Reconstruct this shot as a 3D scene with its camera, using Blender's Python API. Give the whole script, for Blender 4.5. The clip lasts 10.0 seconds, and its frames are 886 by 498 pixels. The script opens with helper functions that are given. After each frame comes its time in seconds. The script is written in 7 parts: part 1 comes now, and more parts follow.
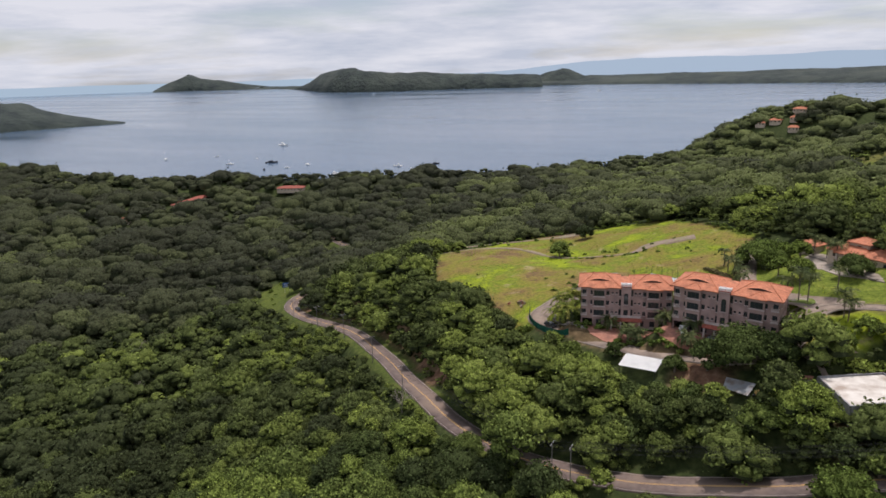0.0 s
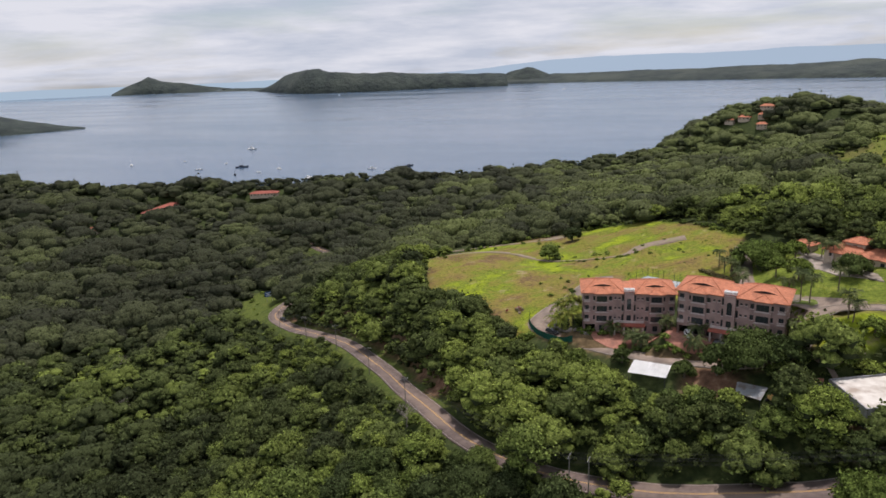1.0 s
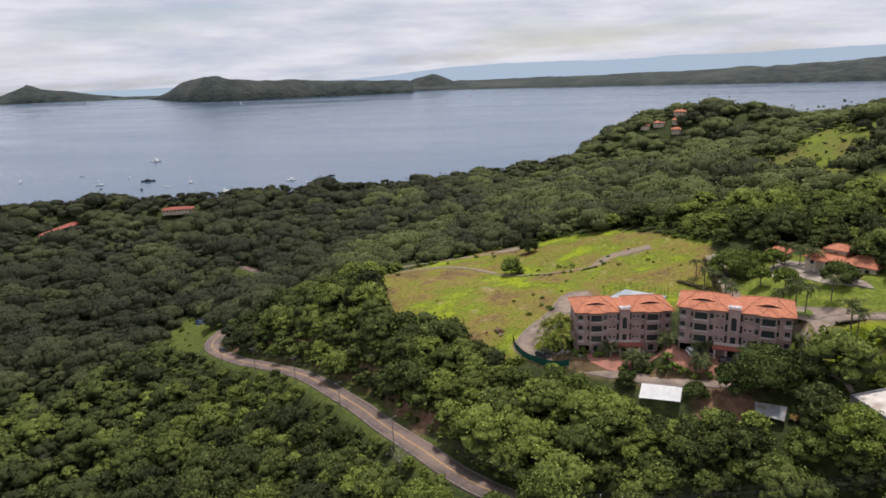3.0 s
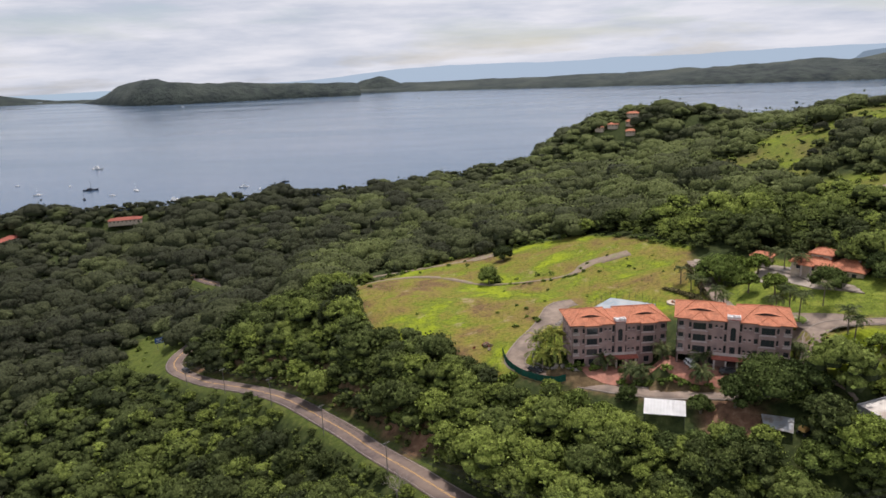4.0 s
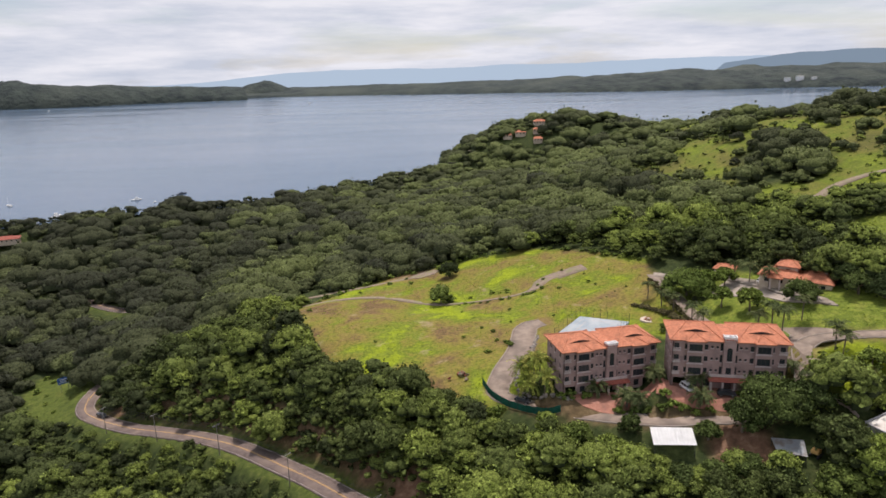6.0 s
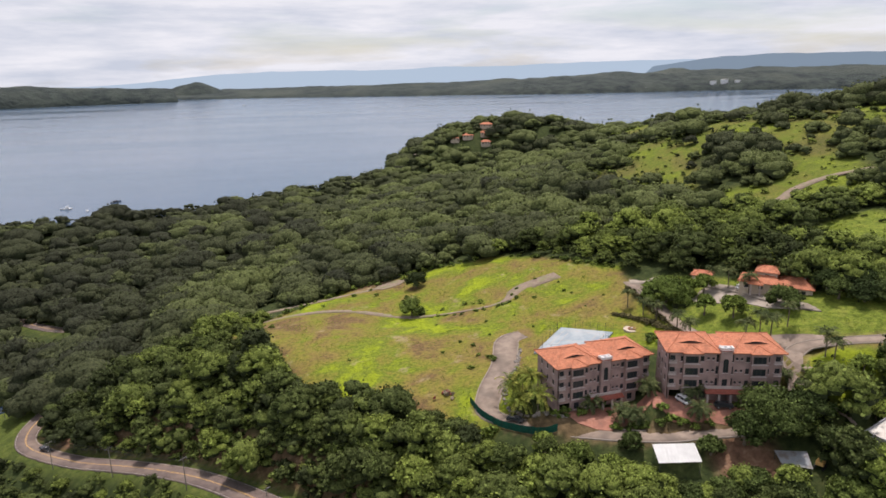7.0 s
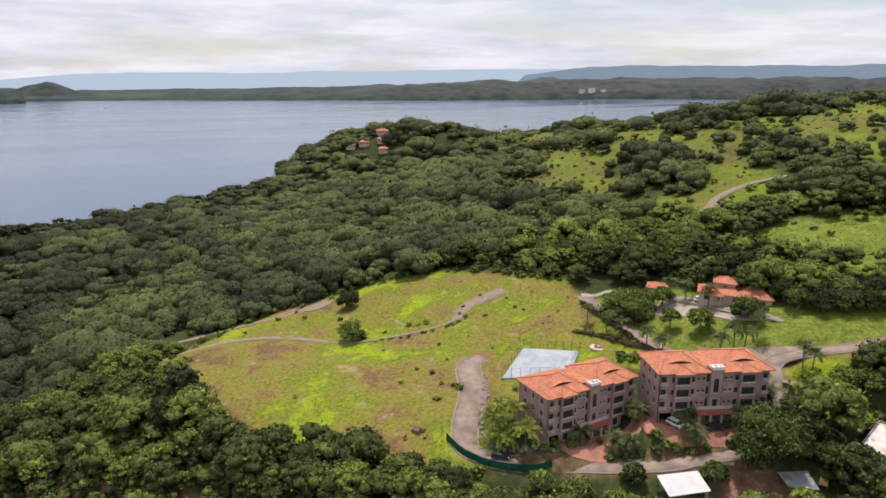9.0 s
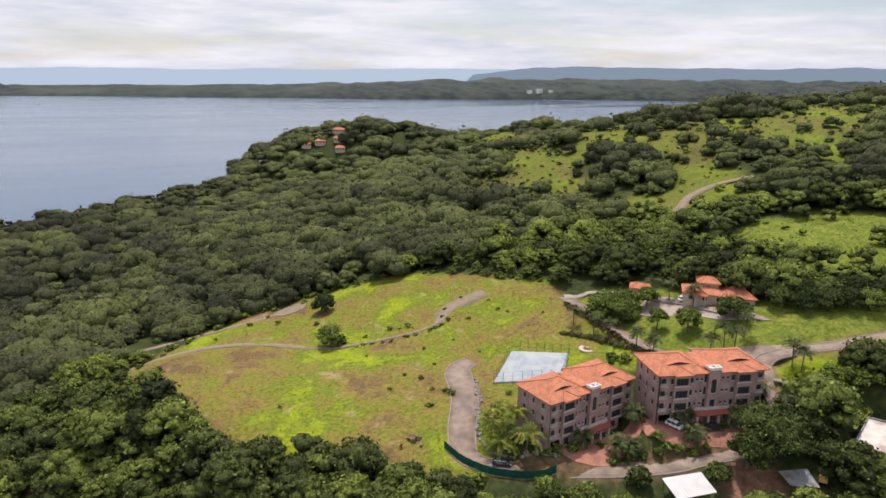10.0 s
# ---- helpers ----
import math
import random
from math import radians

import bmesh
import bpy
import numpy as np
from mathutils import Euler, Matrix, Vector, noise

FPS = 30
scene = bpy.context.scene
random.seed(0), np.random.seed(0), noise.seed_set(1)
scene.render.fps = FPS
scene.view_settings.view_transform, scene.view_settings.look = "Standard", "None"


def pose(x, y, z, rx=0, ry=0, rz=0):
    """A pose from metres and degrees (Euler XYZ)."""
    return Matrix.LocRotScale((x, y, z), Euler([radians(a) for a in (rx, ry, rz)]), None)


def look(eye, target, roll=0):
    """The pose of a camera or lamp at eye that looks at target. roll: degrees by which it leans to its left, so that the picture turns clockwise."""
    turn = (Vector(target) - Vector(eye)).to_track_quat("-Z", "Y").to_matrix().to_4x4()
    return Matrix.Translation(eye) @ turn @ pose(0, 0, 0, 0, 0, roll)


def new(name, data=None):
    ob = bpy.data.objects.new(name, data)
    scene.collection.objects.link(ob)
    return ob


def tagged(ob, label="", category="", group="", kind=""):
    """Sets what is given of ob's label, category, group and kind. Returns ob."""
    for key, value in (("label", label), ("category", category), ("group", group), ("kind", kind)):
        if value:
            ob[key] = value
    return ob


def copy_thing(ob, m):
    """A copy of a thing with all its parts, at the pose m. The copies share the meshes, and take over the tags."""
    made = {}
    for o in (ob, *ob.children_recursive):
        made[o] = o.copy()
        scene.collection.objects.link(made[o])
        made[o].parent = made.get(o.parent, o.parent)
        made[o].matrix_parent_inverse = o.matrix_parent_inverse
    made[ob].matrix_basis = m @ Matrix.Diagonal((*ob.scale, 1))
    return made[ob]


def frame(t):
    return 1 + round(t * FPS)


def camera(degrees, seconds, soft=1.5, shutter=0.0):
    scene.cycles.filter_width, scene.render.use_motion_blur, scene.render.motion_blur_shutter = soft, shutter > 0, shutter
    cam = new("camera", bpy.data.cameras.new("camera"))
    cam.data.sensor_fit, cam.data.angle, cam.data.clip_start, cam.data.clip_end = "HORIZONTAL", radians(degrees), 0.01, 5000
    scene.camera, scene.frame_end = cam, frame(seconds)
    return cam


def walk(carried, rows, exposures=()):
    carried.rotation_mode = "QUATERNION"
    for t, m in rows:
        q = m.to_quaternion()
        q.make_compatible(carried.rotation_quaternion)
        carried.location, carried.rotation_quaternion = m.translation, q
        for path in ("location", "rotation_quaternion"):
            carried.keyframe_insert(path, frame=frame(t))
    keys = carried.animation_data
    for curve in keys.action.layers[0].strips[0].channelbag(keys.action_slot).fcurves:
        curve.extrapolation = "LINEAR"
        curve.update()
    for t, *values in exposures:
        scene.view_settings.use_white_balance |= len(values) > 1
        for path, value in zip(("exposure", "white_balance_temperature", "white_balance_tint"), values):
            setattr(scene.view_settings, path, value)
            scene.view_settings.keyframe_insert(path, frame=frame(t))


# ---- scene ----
cam = camera(66.32, 10.0, 1.65)
PATH = [
    (0.0, look((0.69, -191.48, 74.27), (-32.31, -100.77, 48.15), -1.59)),
    (0.5, look((-4.27, -191.34, 75.49), (-35.26, -99.96, 49.20), -2.03)),
    (1.0, look((-9.86, -190.44, 76.38), (-38.32, -98.26, 50.03), -2.18)),
    (1.5, look((-15.82, -188.51, 76.93), (-41.39, -95.50, 50.59), -2.25)),
    (2.0, look((-22.29, -185.88, 77.06), (-44.53, -91.96, 50.90), -2.27)),
    (2.5, look((-28.89, -182.46, 76.87), (-47.62, -87.73, 50.91), -2.12)),
    (4.0, look((-47.27, -171.18, 78.80), (-54.90, -74.91, 52.85), -2.25)),
    (4.5, look((-53.62, -167.37, 79.31), (-57.23, -70.84, 53.45), -2.08)),
    (5.0, look((-60.12, -163.47, 79.94), (-59.56, -66.86, 54.11), -1.88)),
    (5.5, look((-65.62, -159.47, 80.21), (-61.25, -62.93, 54.48), -1.58)),
    (7.0, look((-82.28, -143.64, 81.80), (-64.74, -48.59, 56.16), -1.13)),
    (7.5, look((-87.10, -137.48, 81.60), (-65.02, -43.31, 56.20), -0.82)),
    (8.0, look((-91.68, -131.03, 81.47), (-65.01, -38.01, 56.28), -0.46)),
    (8.5, look((-95.93, -125.32, 81.59), (-65.04, -33.58, 56.49), -0.27)),
    (9.0, look((-100.42, -120.25, 81.65), (-65.58, -29.92, 56.62), 0.10)),
    (9.5, look((-105.49, -115.21, 81.72), (-66.58, -26.58, 56.62), 0.43)),
    (10.0, look((-109.59, -111.57, 81.37), (-67.66, -24.32, 56.28), 0.84)),
]
walk(cam, PATH, [(0.0, -0.05, 6400, 17), (5.0, 0.06, 6500, 17), (10.0, 0.2, 6600, 18)])

# ---- sky and sun ----
SUN_UP, SUN_TURN = 71.0, 20.0   # degrees above the horizon, and clockwise from the y axis
world = bpy.data.worlds.new("world")
scene.world = world
world.use_nodes = True
wn = world.node_tree
wn.nodes.clear()


def wnode(kind, **values):
    n = wn.nodes.new(kind)
    for k, v in values.items():
        n.inputs[k].default_value = v
    return n


w_out, w_bg = wnode("ShaderNodeOutputWorld"), wnode("ShaderNodeBackground", Strength=0.10)
w_sky = wnode("ShaderNodeTexSky")
w_sky.sky_type, w_sky.sun_disc = "NISHITA", False
w_sky.sun_elevation, w_sky.sun_rotation = radians(SUN_UP), radians(SUN_TURN)
w_sky.air_density, w_sky.dust_density, w_sky.ozone_density = 1.0, 0.8, 1.0
w_tc = wnode("ShaderNodeTexCoord")
w_map = wnode("ShaderNodeMapping", Scale=(1.0, 1.0, 7.0))
w_noise = wnode("ShaderNodeTexNoise", Scale=2.6, Detail=9.0, Roughness=0.56, Distortion=0.3)
w_ramp = wnode("ShaderNodeValToRGB")
w_ramp.color_ramp.elements[0].position, w_ramp.color_ramp.elements[1].position = 0.28, 0.50
w_noise2 = wnode("ShaderNodeTexNoise", Scale=5.0, Detail=8.0, Roughness=0.6)
w_ramp2 = wnode("ShaderNodeValToRGB")
w_ramp2.color_ramp.elements[0].color, w_ramp2.color_ramp.elements[1].color = (5.2, 5.8, 6.6, 1), (7.5, 7.8, 8.15, 1)
w_ramp2.color_ramp.elements[0].position, w_ramp2.color_ramp.elements[1].position = 0.34, 0.60
w_mix = wn.nodes.new("ShaderNodeMix")
w_mix.data_type = "RGBA"
wn.links.new(w_tc.outputs["Generated"], w_map.inputs["Vector"])
wn.links.new(w_map.outputs[0], w_noise.inputs["Vector"])
wn.links.new(w_map.outputs[0], w_noise2.inputs["Vector"])
wn.links.new(w_noise.outputs["Fac"], w_ramp.inputs[0])
wn.links.new(w_noise2.outputs["Fac"], w_ramp2.inputs[0])
wn.links.new(w_ramp.outputs[0], w_mix.inputs[0])
wn.links.new(w_sky.outputs[0], w_mix.inputs[6])
wn.links.new(w_ramp2.outputs[0], w_mix.inputs[7])
wn.links.new(w_mix.outputs[2], w_bg.inputs["Color"])
wn.links.new(w_bg.outputs[0], w_out.inputs[0])

sun = new("sun", bpy.data.lights.new("sun", "SUN"))
sun.data.energy, sun.data.angle, sun.data.color = 3.6, radians(1.0), (1.0, 0.935, 0.86)
_s = Vector((math.sin(radians(SUN_TURN)) * math.cos(radians(SUN_UP)), math.cos(radians(SUN_TURN)) * math.cos(radians(SUN_UP)),
             math.sin(radians(SUN_UP))))
sun.matrix_world = look(_s * 300, (0, 0, 0))


# ---- materials ----
def material(name, low, high, rough=0.85, scale=1.0, detail=6.0, bump=0.0, bump_scale=None, stain=None, stain_scale=0.1, metal=0.0,
             vary=0.0, vary_by="object", spec=0.3):
    """Two scales of noise between two base colours, with optional stains, relief and a variation from piece to piece."""
    m = bpy.data.materials.new(name)
    m.use_nodes = True
    t = m.node_tree
    b = t.nodes["Principled BSDF"]
    b.inputs["Roughness"].default_value, b.inputs["Metallic"].default_value = rough, metal
    b.inputs["Specular IOR Level"].default_value = spec
    tc = t.nodes.new("ShaderNodeTexCoord")
    n1, n2 = t.nodes.new("ShaderNodeTexNoise"), t.nodes.new("ShaderNodeTexNoise")
    n1.inputs["Scale"].default_value, n1.inputs["Detail"].default_value = scale, detail
    n2.inputs["Scale"].default_value, n2.inputs["Detail"].default_value = stain_scale, 5.0
    for n in (n1, n2):
        t.links.new(tc.outputs["Object"], n.inputs["Vector"])
    ramp = t.nodes.new("ShaderNodeValToRGB")
    e = ramp.color_ramp.elements
    e[0].position, e[1].position = 0.3, 0.7
    e[0].color, e[1].color = (*low, 1), (*high, 1)
    t.links.new(n1.outputs["Fac"], ramp.inputs[0])
    colour = ramp.outputs[0]
    if stain:
        r2 = t.nodes.new("ShaderNodeValToRGB")
        r2.color_ramp.elements[0].position, r2.color_ramp.elements[1].position = 0.48, 0.66
        t.links.new(n2.outputs["Fac"], r2.inputs[0])
        mx = t.nodes.new("ShaderNodeMix")
        mx.data_type = "RGBA"
        mx.inputs[7].default_value = (*stain, 1)
        t.links.new(r2.outputs[0], mx.inputs[0])
        t.links.new(colour, mx.inputs[6])
        colour = mx.outputs[2]
    if vary:
        if vary_by == "object":
            src = t.nodes.new("ShaderNodeObjectInfo").outputs["Random"]
        elif vary_by == "island":
            src = t.nodes.new("ShaderNodeNewGeometry").outputs["Random Per Island"]
        else:
            a = t.nodes.new("ShaderNodeAttribute")
            a.attribute_name = vary_by
            src = a.outputs["Fac"]
        mr = t.nodes.new("ShaderNodeMapRange")
        mr.inputs["To Min"].default_value, mr.inputs["To Max"].default_value = 1 - vary, 1 + vary
        hs = t.nodes.new("ShaderNodeHueSaturation")
        t.links.new(src, mr.inputs["Value"])
        t.links.new(mr.outputs[0], hs.inputs["Value"])
        t.links.new(colour, hs.inputs["Color"])
        colour = hs.outputs[0]
    t.links.new(colour, b.inputs["Base Color"])
    if bump:
        bp = t.nodes.new("ShaderNodeBump")
        bp.inputs["Strength"].default_value, bp.inputs["Distance"].default_value = bump, 0.05
        n3 = t.nodes.new("ShaderNodeTexNoise")
        n3.inputs["Scale"].default_value, n3.inputs["Detail"].default_value = bump_scale or scale * 3, 6.0
        t.links.new(tc.outputs["Object"], n3.inputs["Vector"])
        t.links.new(n3.outputs["Fac"], bp.inputs["Height"])
        t.links.new(bp.outputs[0], b.inputs["Normal"])
    return m


def leaf_material(name, dark, mid, light, source, grain=2.4, lumps=0.35, loose=1.3):
    """Leaves: each tree has its own tone between three greens, each tuft and leaf its own brightness; some light passes through."""
    m = bpy.data.materials.new(name)
    m.use_nodes = True
    t = m.node_tree
    b = t.nodes["Principled BSDF"]
    b.inputs["Roughness"].default_value, b.inputs["Specular IOR Level"].default_value = 0.8, 0.06
    if source == "object":
        tone = t.nodes.new("ShaderNodeObjectInfo").outputs["Random"]
    else:
        a = t.nodes.new("ShaderNodeAttribute")
        a.attribute_name = source
        tone = a.outputs["Fac"]
    ramp = t.nodes.new("ShaderNodeValToRGB")
    e = ramp.color_ramp.elements
    e[0].color, e[1].color = (*dark, 1), (*light, 1)
    e.new(0.55).color = (*mid, 1)
    t.links.new(tone, ramp.inputs[0])
    isl = t.nodes.new("ShaderNodeNewGeometry").outputs["Random Per Island"]
    free = t.nodes.new("ShaderNodeAttribute")
    free.attribute_name = "loose"
    chain = [(free.outputs["Fac"], loose, lumps), (isl, 1.0, -0.5)]
    made = []
    for src, k, add in chain:
        ma = t.nodes.new("ShaderNodeMath")
        ma.operation = "MULTIPLY_ADD"
        ma.inputs[1].default_value, ma.inputs[2].default_value = k, add
        t.links.new(src, ma.inputs[0])
        made.append(ma)
    vary = t.nodes.new("ShaderNodeMath")
    vary.operation = "MULTIPLY_ADD"
    vary.inputs[2].default_value = 1.0
    t.links.new(made[0].outputs[0], vary.inputs[0])
    t.links.new(made[1].outputs[0], vary.inputs[1])
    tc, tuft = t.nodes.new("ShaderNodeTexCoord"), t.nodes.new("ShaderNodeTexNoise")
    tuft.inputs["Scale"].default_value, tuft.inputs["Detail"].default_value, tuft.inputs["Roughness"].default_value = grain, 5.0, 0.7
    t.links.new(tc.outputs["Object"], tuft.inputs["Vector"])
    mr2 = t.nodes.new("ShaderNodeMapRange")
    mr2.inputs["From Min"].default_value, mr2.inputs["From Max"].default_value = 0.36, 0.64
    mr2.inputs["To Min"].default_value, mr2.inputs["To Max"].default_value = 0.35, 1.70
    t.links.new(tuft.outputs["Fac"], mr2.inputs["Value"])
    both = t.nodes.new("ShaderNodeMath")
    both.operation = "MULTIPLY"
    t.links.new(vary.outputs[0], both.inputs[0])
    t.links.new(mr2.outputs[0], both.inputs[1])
    bp = t.nodes.new("ShaderNodeBump")
    bp.inputs["Strength"].default_value, bp.inputs["Distance"].default_value = 1.0, 0.8 / grain
    t.links.new(tuft.outputs["Fac"], bp.inputs["Height"])
    t.links.new(bp.outputs[0], b.inputs["Normal"])
    hs = t.nodes.new("ShaderNodeHueSaturation")
    t.links.new(both.outputs[0], hs.inputs["Value"])
    t.links.new(ramp.outputs[0], hs.inputs["Color"])
    t.links.new(hs.outputs[0], b.inputs["Base Color"])
    tr = t.nodes.new("ShaderNodeBsdfTranslucent")
    t.links.new(hs.outputs[0], tr.inputs["Color"])
    mix = t.nodes.new("ShaderNodeMixShader")
    mix.inputs[0].default_value = 0.25
    out = t.nodes["Material Output"]
    t.links.new(b.outputs[0], mix.inputs[1])
    t.links.new(tr.outputs[0], mix.inputs[2])
    t.links.new(mix.outputs[0], out.inputs["Surface"])
    return m


def ground_material():
    """One sheet: forest floor, meadow, lawn and bare earth, told apart by what grows at each place."""
    m = bpy.data.materials.new("ground_cover")
    m.use_nodes = True
    t = m.node_tree
    b = t.nodes["Principled BSDF"]
    b.inputs["Roughness"].default_value, b.inputs["Specular IOR Level"].default_value = 0.95, 0.1
    tc = t.nodes.new("ShaderNodeTexCoord")
    cov = t.nodes.new("ShaderNodeVertexColor")
    cov.layer_name = "cover"
    sep = t.nodes.new("ShaderNodeSeparateColor")
    t.links.new(cov.outputs[0], sep.inputs[0])

    def noise_ramp(scale, detail, stops, rough=0.6):
        n = t.nodes.new("ShaderNodeTexNoise")
        n.inputs["Scale"].default_value, n.inputs["Detail"].default_value, n.inputs["Roughness"].default_value = scale, detail, rough
        t.links.new(tc.outputs["Object"], n.inputs["Vector"])
        r = t.nodes.new("ShaderNodeValToRGB")
        e = r.color_ramp.elements
        e[0].position, e[0].color = stops[0][0], (*stops[0][1], 1)
        e[1].position, e[1].color = stops[-1][0], (*stops[-1][1], 1)
        for p, c in stops[1:-1]:
            e.new(p).color = (*c, 1)
        t.links.new(n.outputs["Fac"], r.inputs[0])
        return r.outputs[0], n

    def blend(fac, a, c, kind="MIX"):
        x = t.nodes.new("ShaderNodeMix")
        x.data_type, x.blend_type = "RGBA", kind
        if isinstance(fac, float):
            x.inputs[0].default_value = fac
        else:
            t.links.new(fac, x.inputs[0])
        t.links.new(a, x.inputs[6])
        t.links.new(c, x.inputs[7])
        return x.outputs[2]

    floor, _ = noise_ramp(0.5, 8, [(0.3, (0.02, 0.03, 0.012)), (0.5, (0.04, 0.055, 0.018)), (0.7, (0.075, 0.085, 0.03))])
    big, n_big = noise_ramp(0.036, 8, [(0.38, (0.165, 0.11, 0.055)), (0.43, (0.21, 0.165, 0.052)), (0.49, (0.195, 0.19, 0.036)), (0.54, (0.155, 0.195, 0.026)), (0.60, (0.245, 0.305, 0.020))], 0.62)
    n_big.inputs["Distortion"].default_value = 0.25
    fine, n_fine = noise_ramp(0.9, 9, [(0.27, (0.32, 0.36, 0.32)), (0.5, (0.92, 0.92, 0.9)), (0.73, (1.45, 1.38, 1.15))], 0.7)
    meadow = blend(1.0, big, fine, "MULTIPLY")
    bare, _ = noise_ramp(0.11, 8, [(0.60, (0, 0, 0)), (0.68, (1, 1, 1))], 0.65)
    dry, _ = noise_ramp(1.3, 8, [(0.3, (0.25, 0.19, 0.11)), (0.7, (0.42, 0.34, 0.20))])
    half = t.nodes.new("ShaderNodeMath")
    half.operation, half.inputs[1].default_value = "MULTIPLY", 0.65
    t.links.new(bare, half.inputs[0])
    meadow = blend(half.outputs[0], meadow, dry)
    lawn, _ = noise_ramp(0.25, 8, [(0.3, (0.11, 0.145, 0.026)), (0.5, (0.155, 0.20, 0.032)), (0.75, (0.235, 0.25, 0.055))])
    lawn = blend(1.0, lawn, fine, "MULTIPLY")
    earth, _ = noise_ramp(0.5, 9, [(0.3, (0.10, 0.055, 0.035)), (0.55, (0.21, 0.12, 0.075)), (0.75, (0.33, 0.22, 0.15))])
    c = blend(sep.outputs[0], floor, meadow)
    c = blend(sep.outputs[1], c, lawn)
    c = blend(sep.outputs[2], c, earth)
    t.links.new(c, b.inputs["Base Color"])
    bp = t.nodes.new("ShaderNodeBump")
    bp.inputs["Strength"].default_value, bp.inputs["Distance"].default_value = 0.8, 0.5
    t.links.new(n_fine.outputs["Fac"], bp.inputs["Height"])
    t.links.new(bp.outputs[0], b.inputs["Normal"])
    return m


def water_material():
    m = bpy.data.materials.new("sea_water")
    m.use_nodes = True
    t = m.node_tree
    b = t.nodes["Principled BSDF"]
    b.inputs["Roughness"].default_value, b.inputs["IOR"].default_value = 0.16, 1.33
    tc = t.nodes.new("ShaderNodeTexCoord")
    mp = t.nodes.new("ShaderNodeMapping")
    mp.inputs["Scale"].default_value = (0.0016, 0.006, 1)
    t.links.new(tc.outputs["Object"], mp.inputs[0])
    n = t.nodes.new("ShaderNodeTexNoise")
    n.inputs["Scale"].default_value, n.inputs["Detail"].default_value = 1.0, 8.0
    t.links.new(mp.outputs[0], n.inputs["Vector"])
    r = t.nodes.new("ShaderNodeValToRGB")
    e = r.color_ramp.elements
    e[0].position, e[0].color = 0.35, (0.046, 0.084, 0.145, 1)
    e[1].position, e[1].color = 0.66, (0.095, 0.138, 0.19, 1)
    t.links.new(n.outputs["Fac"], r.inputs[0])
    t.links.new(r.outputs[0], b.inputs["Base Color"])
    n2 = t.nodes.new("ShaderNodeTexNoise")
    n2.inputs["Scale"].default_value, n2.inputs["Detail"].default_value = 0.25, 6.0
    t.links.new(tc.outputs["Object"], n2.inputs["Vector"])
    r3 = t.nodes.new("ShaderNodeMapRange")
    r3.inputs["From Min"].default_value, r3.inputs["From Max"].default_value = 0.35, 0.66
    r3.inputs["To Min"].default_value, r3.inputs["To Max"].default_value = 0.10, 0.26
    t.links.new(n.outputs["Fac"], r3.inputs["Value"])
    t.links.new(r3.outputs[0], b.inputs["Roughness"])
    bp = t.nodes.new("ShaderNodeBump")
    bp.inputs["Strength"].default_value, bp.inputs["Distance"].default_value = 0.35, 0.6
    t.links.new(n2.outputs["Fac"], bp.inputs["Height"])
    t.links.new(bp.outputs[0], b.inputs["Normal"])
    return m


def tile_material():
    """Clay roof tiles: courses in relief, weathered from tile to tile."""
    m = material("clay_tiles", (0.43, 0.14, 0.07), (0.63, 0.27, 0.155), 0.8, 1.6, 8, stain=(0.30, 0.12, 0.07), stain_scale=0.7)
    t = m.node_tree
    b = t.nodes["Principled BSDF"]
    tc = t.nodes.new("ShaderNodeTexCoord")
    br = t.nodes.new("ShaderNodeTexBrick")
    br.inputs["Scale"].default_value, br.inputs["Mortar Size"].default_value = 1.0, 0.035
    br.inputs["Brick Width"].default_value, br.inputs["Row Height"].default_value = 0.28, 0.38
    br.inputs["Color1"].default_value, br.inputs["Color2"].default_value = (0.63, 0.24, 0.13, 1), (0.47, 0.16, 0.085, 1)
    br.inputs["Mortar"].default_value = (0.24, 0.09, 0.05, 1)
    t.links.new(tc.outputs["Object"], br.inputs["Vector"])
    old = b.inputs["Base Color"].links[0].from_socket
    mx = t.nodes.new("ShaderNodeMix")
    mx.data_type = "RGBA"
    mx.inputs[0].default_value = 0.45
    t.links.new(old, mx.inputs[6])
    t.links.new(br.outputs["Color"], mx.inputs[7])
    t.links.new(mx.outputs[2], b.inputs["Base Color"])
    bp = t.nodes.new("ShaderNodeBump")
    bp.inputs["Strength"].default_value, bp.inputs["Distance"].default_value = 0.6, 0.06
    t.links.new(br.outputs["Fac"], bp.inputs["Height"])
    bp.invert = True
    t.links.new(bp.outputs[0], b.inputs["Normal"])
    return m


M_GROUND, M_WATER, M_TILE = ground_material(), water_material(), tile_material()
M_ASPHALT = material("worn_asphalt", (0.115, 0.085, 0.075), (0.18, 0.138, 0.12), 0.9, 0.8, 9, 0.3, 6, (0.22, 0.165, 0.13), 0.12)
M_KERB = material("weathered_kerb", (0.24, 0.20, 0.165), (0.32, 0.275, 0.235), 0.9, 1.0, 8)
M_CONCRETE = material("pale_concrete", (0.205, 0.158, 0.124), (0.305, 0.242, 0.192), 0.9, 0.5, 9, 0.2, 5, (0.17, 0.135, 0.11), 0.2)
M_PALE_PAVING = material("pale_sandy_paving", (0.28, 0.235, 0.19), (0.40, 0.345, 0.29), 0.9, 0.5, 9, 0.2, 5, (0.24, 0.20, 0.16), 0.2)
M_GRAVEL = material("dusty_gravel", (0.18, 0.135, 0.10), (0.29, 0.225, 0.17), 0.95, 1.0, 9, 0.5, 5, (0.20, 0.19, 0.10), 0.25)
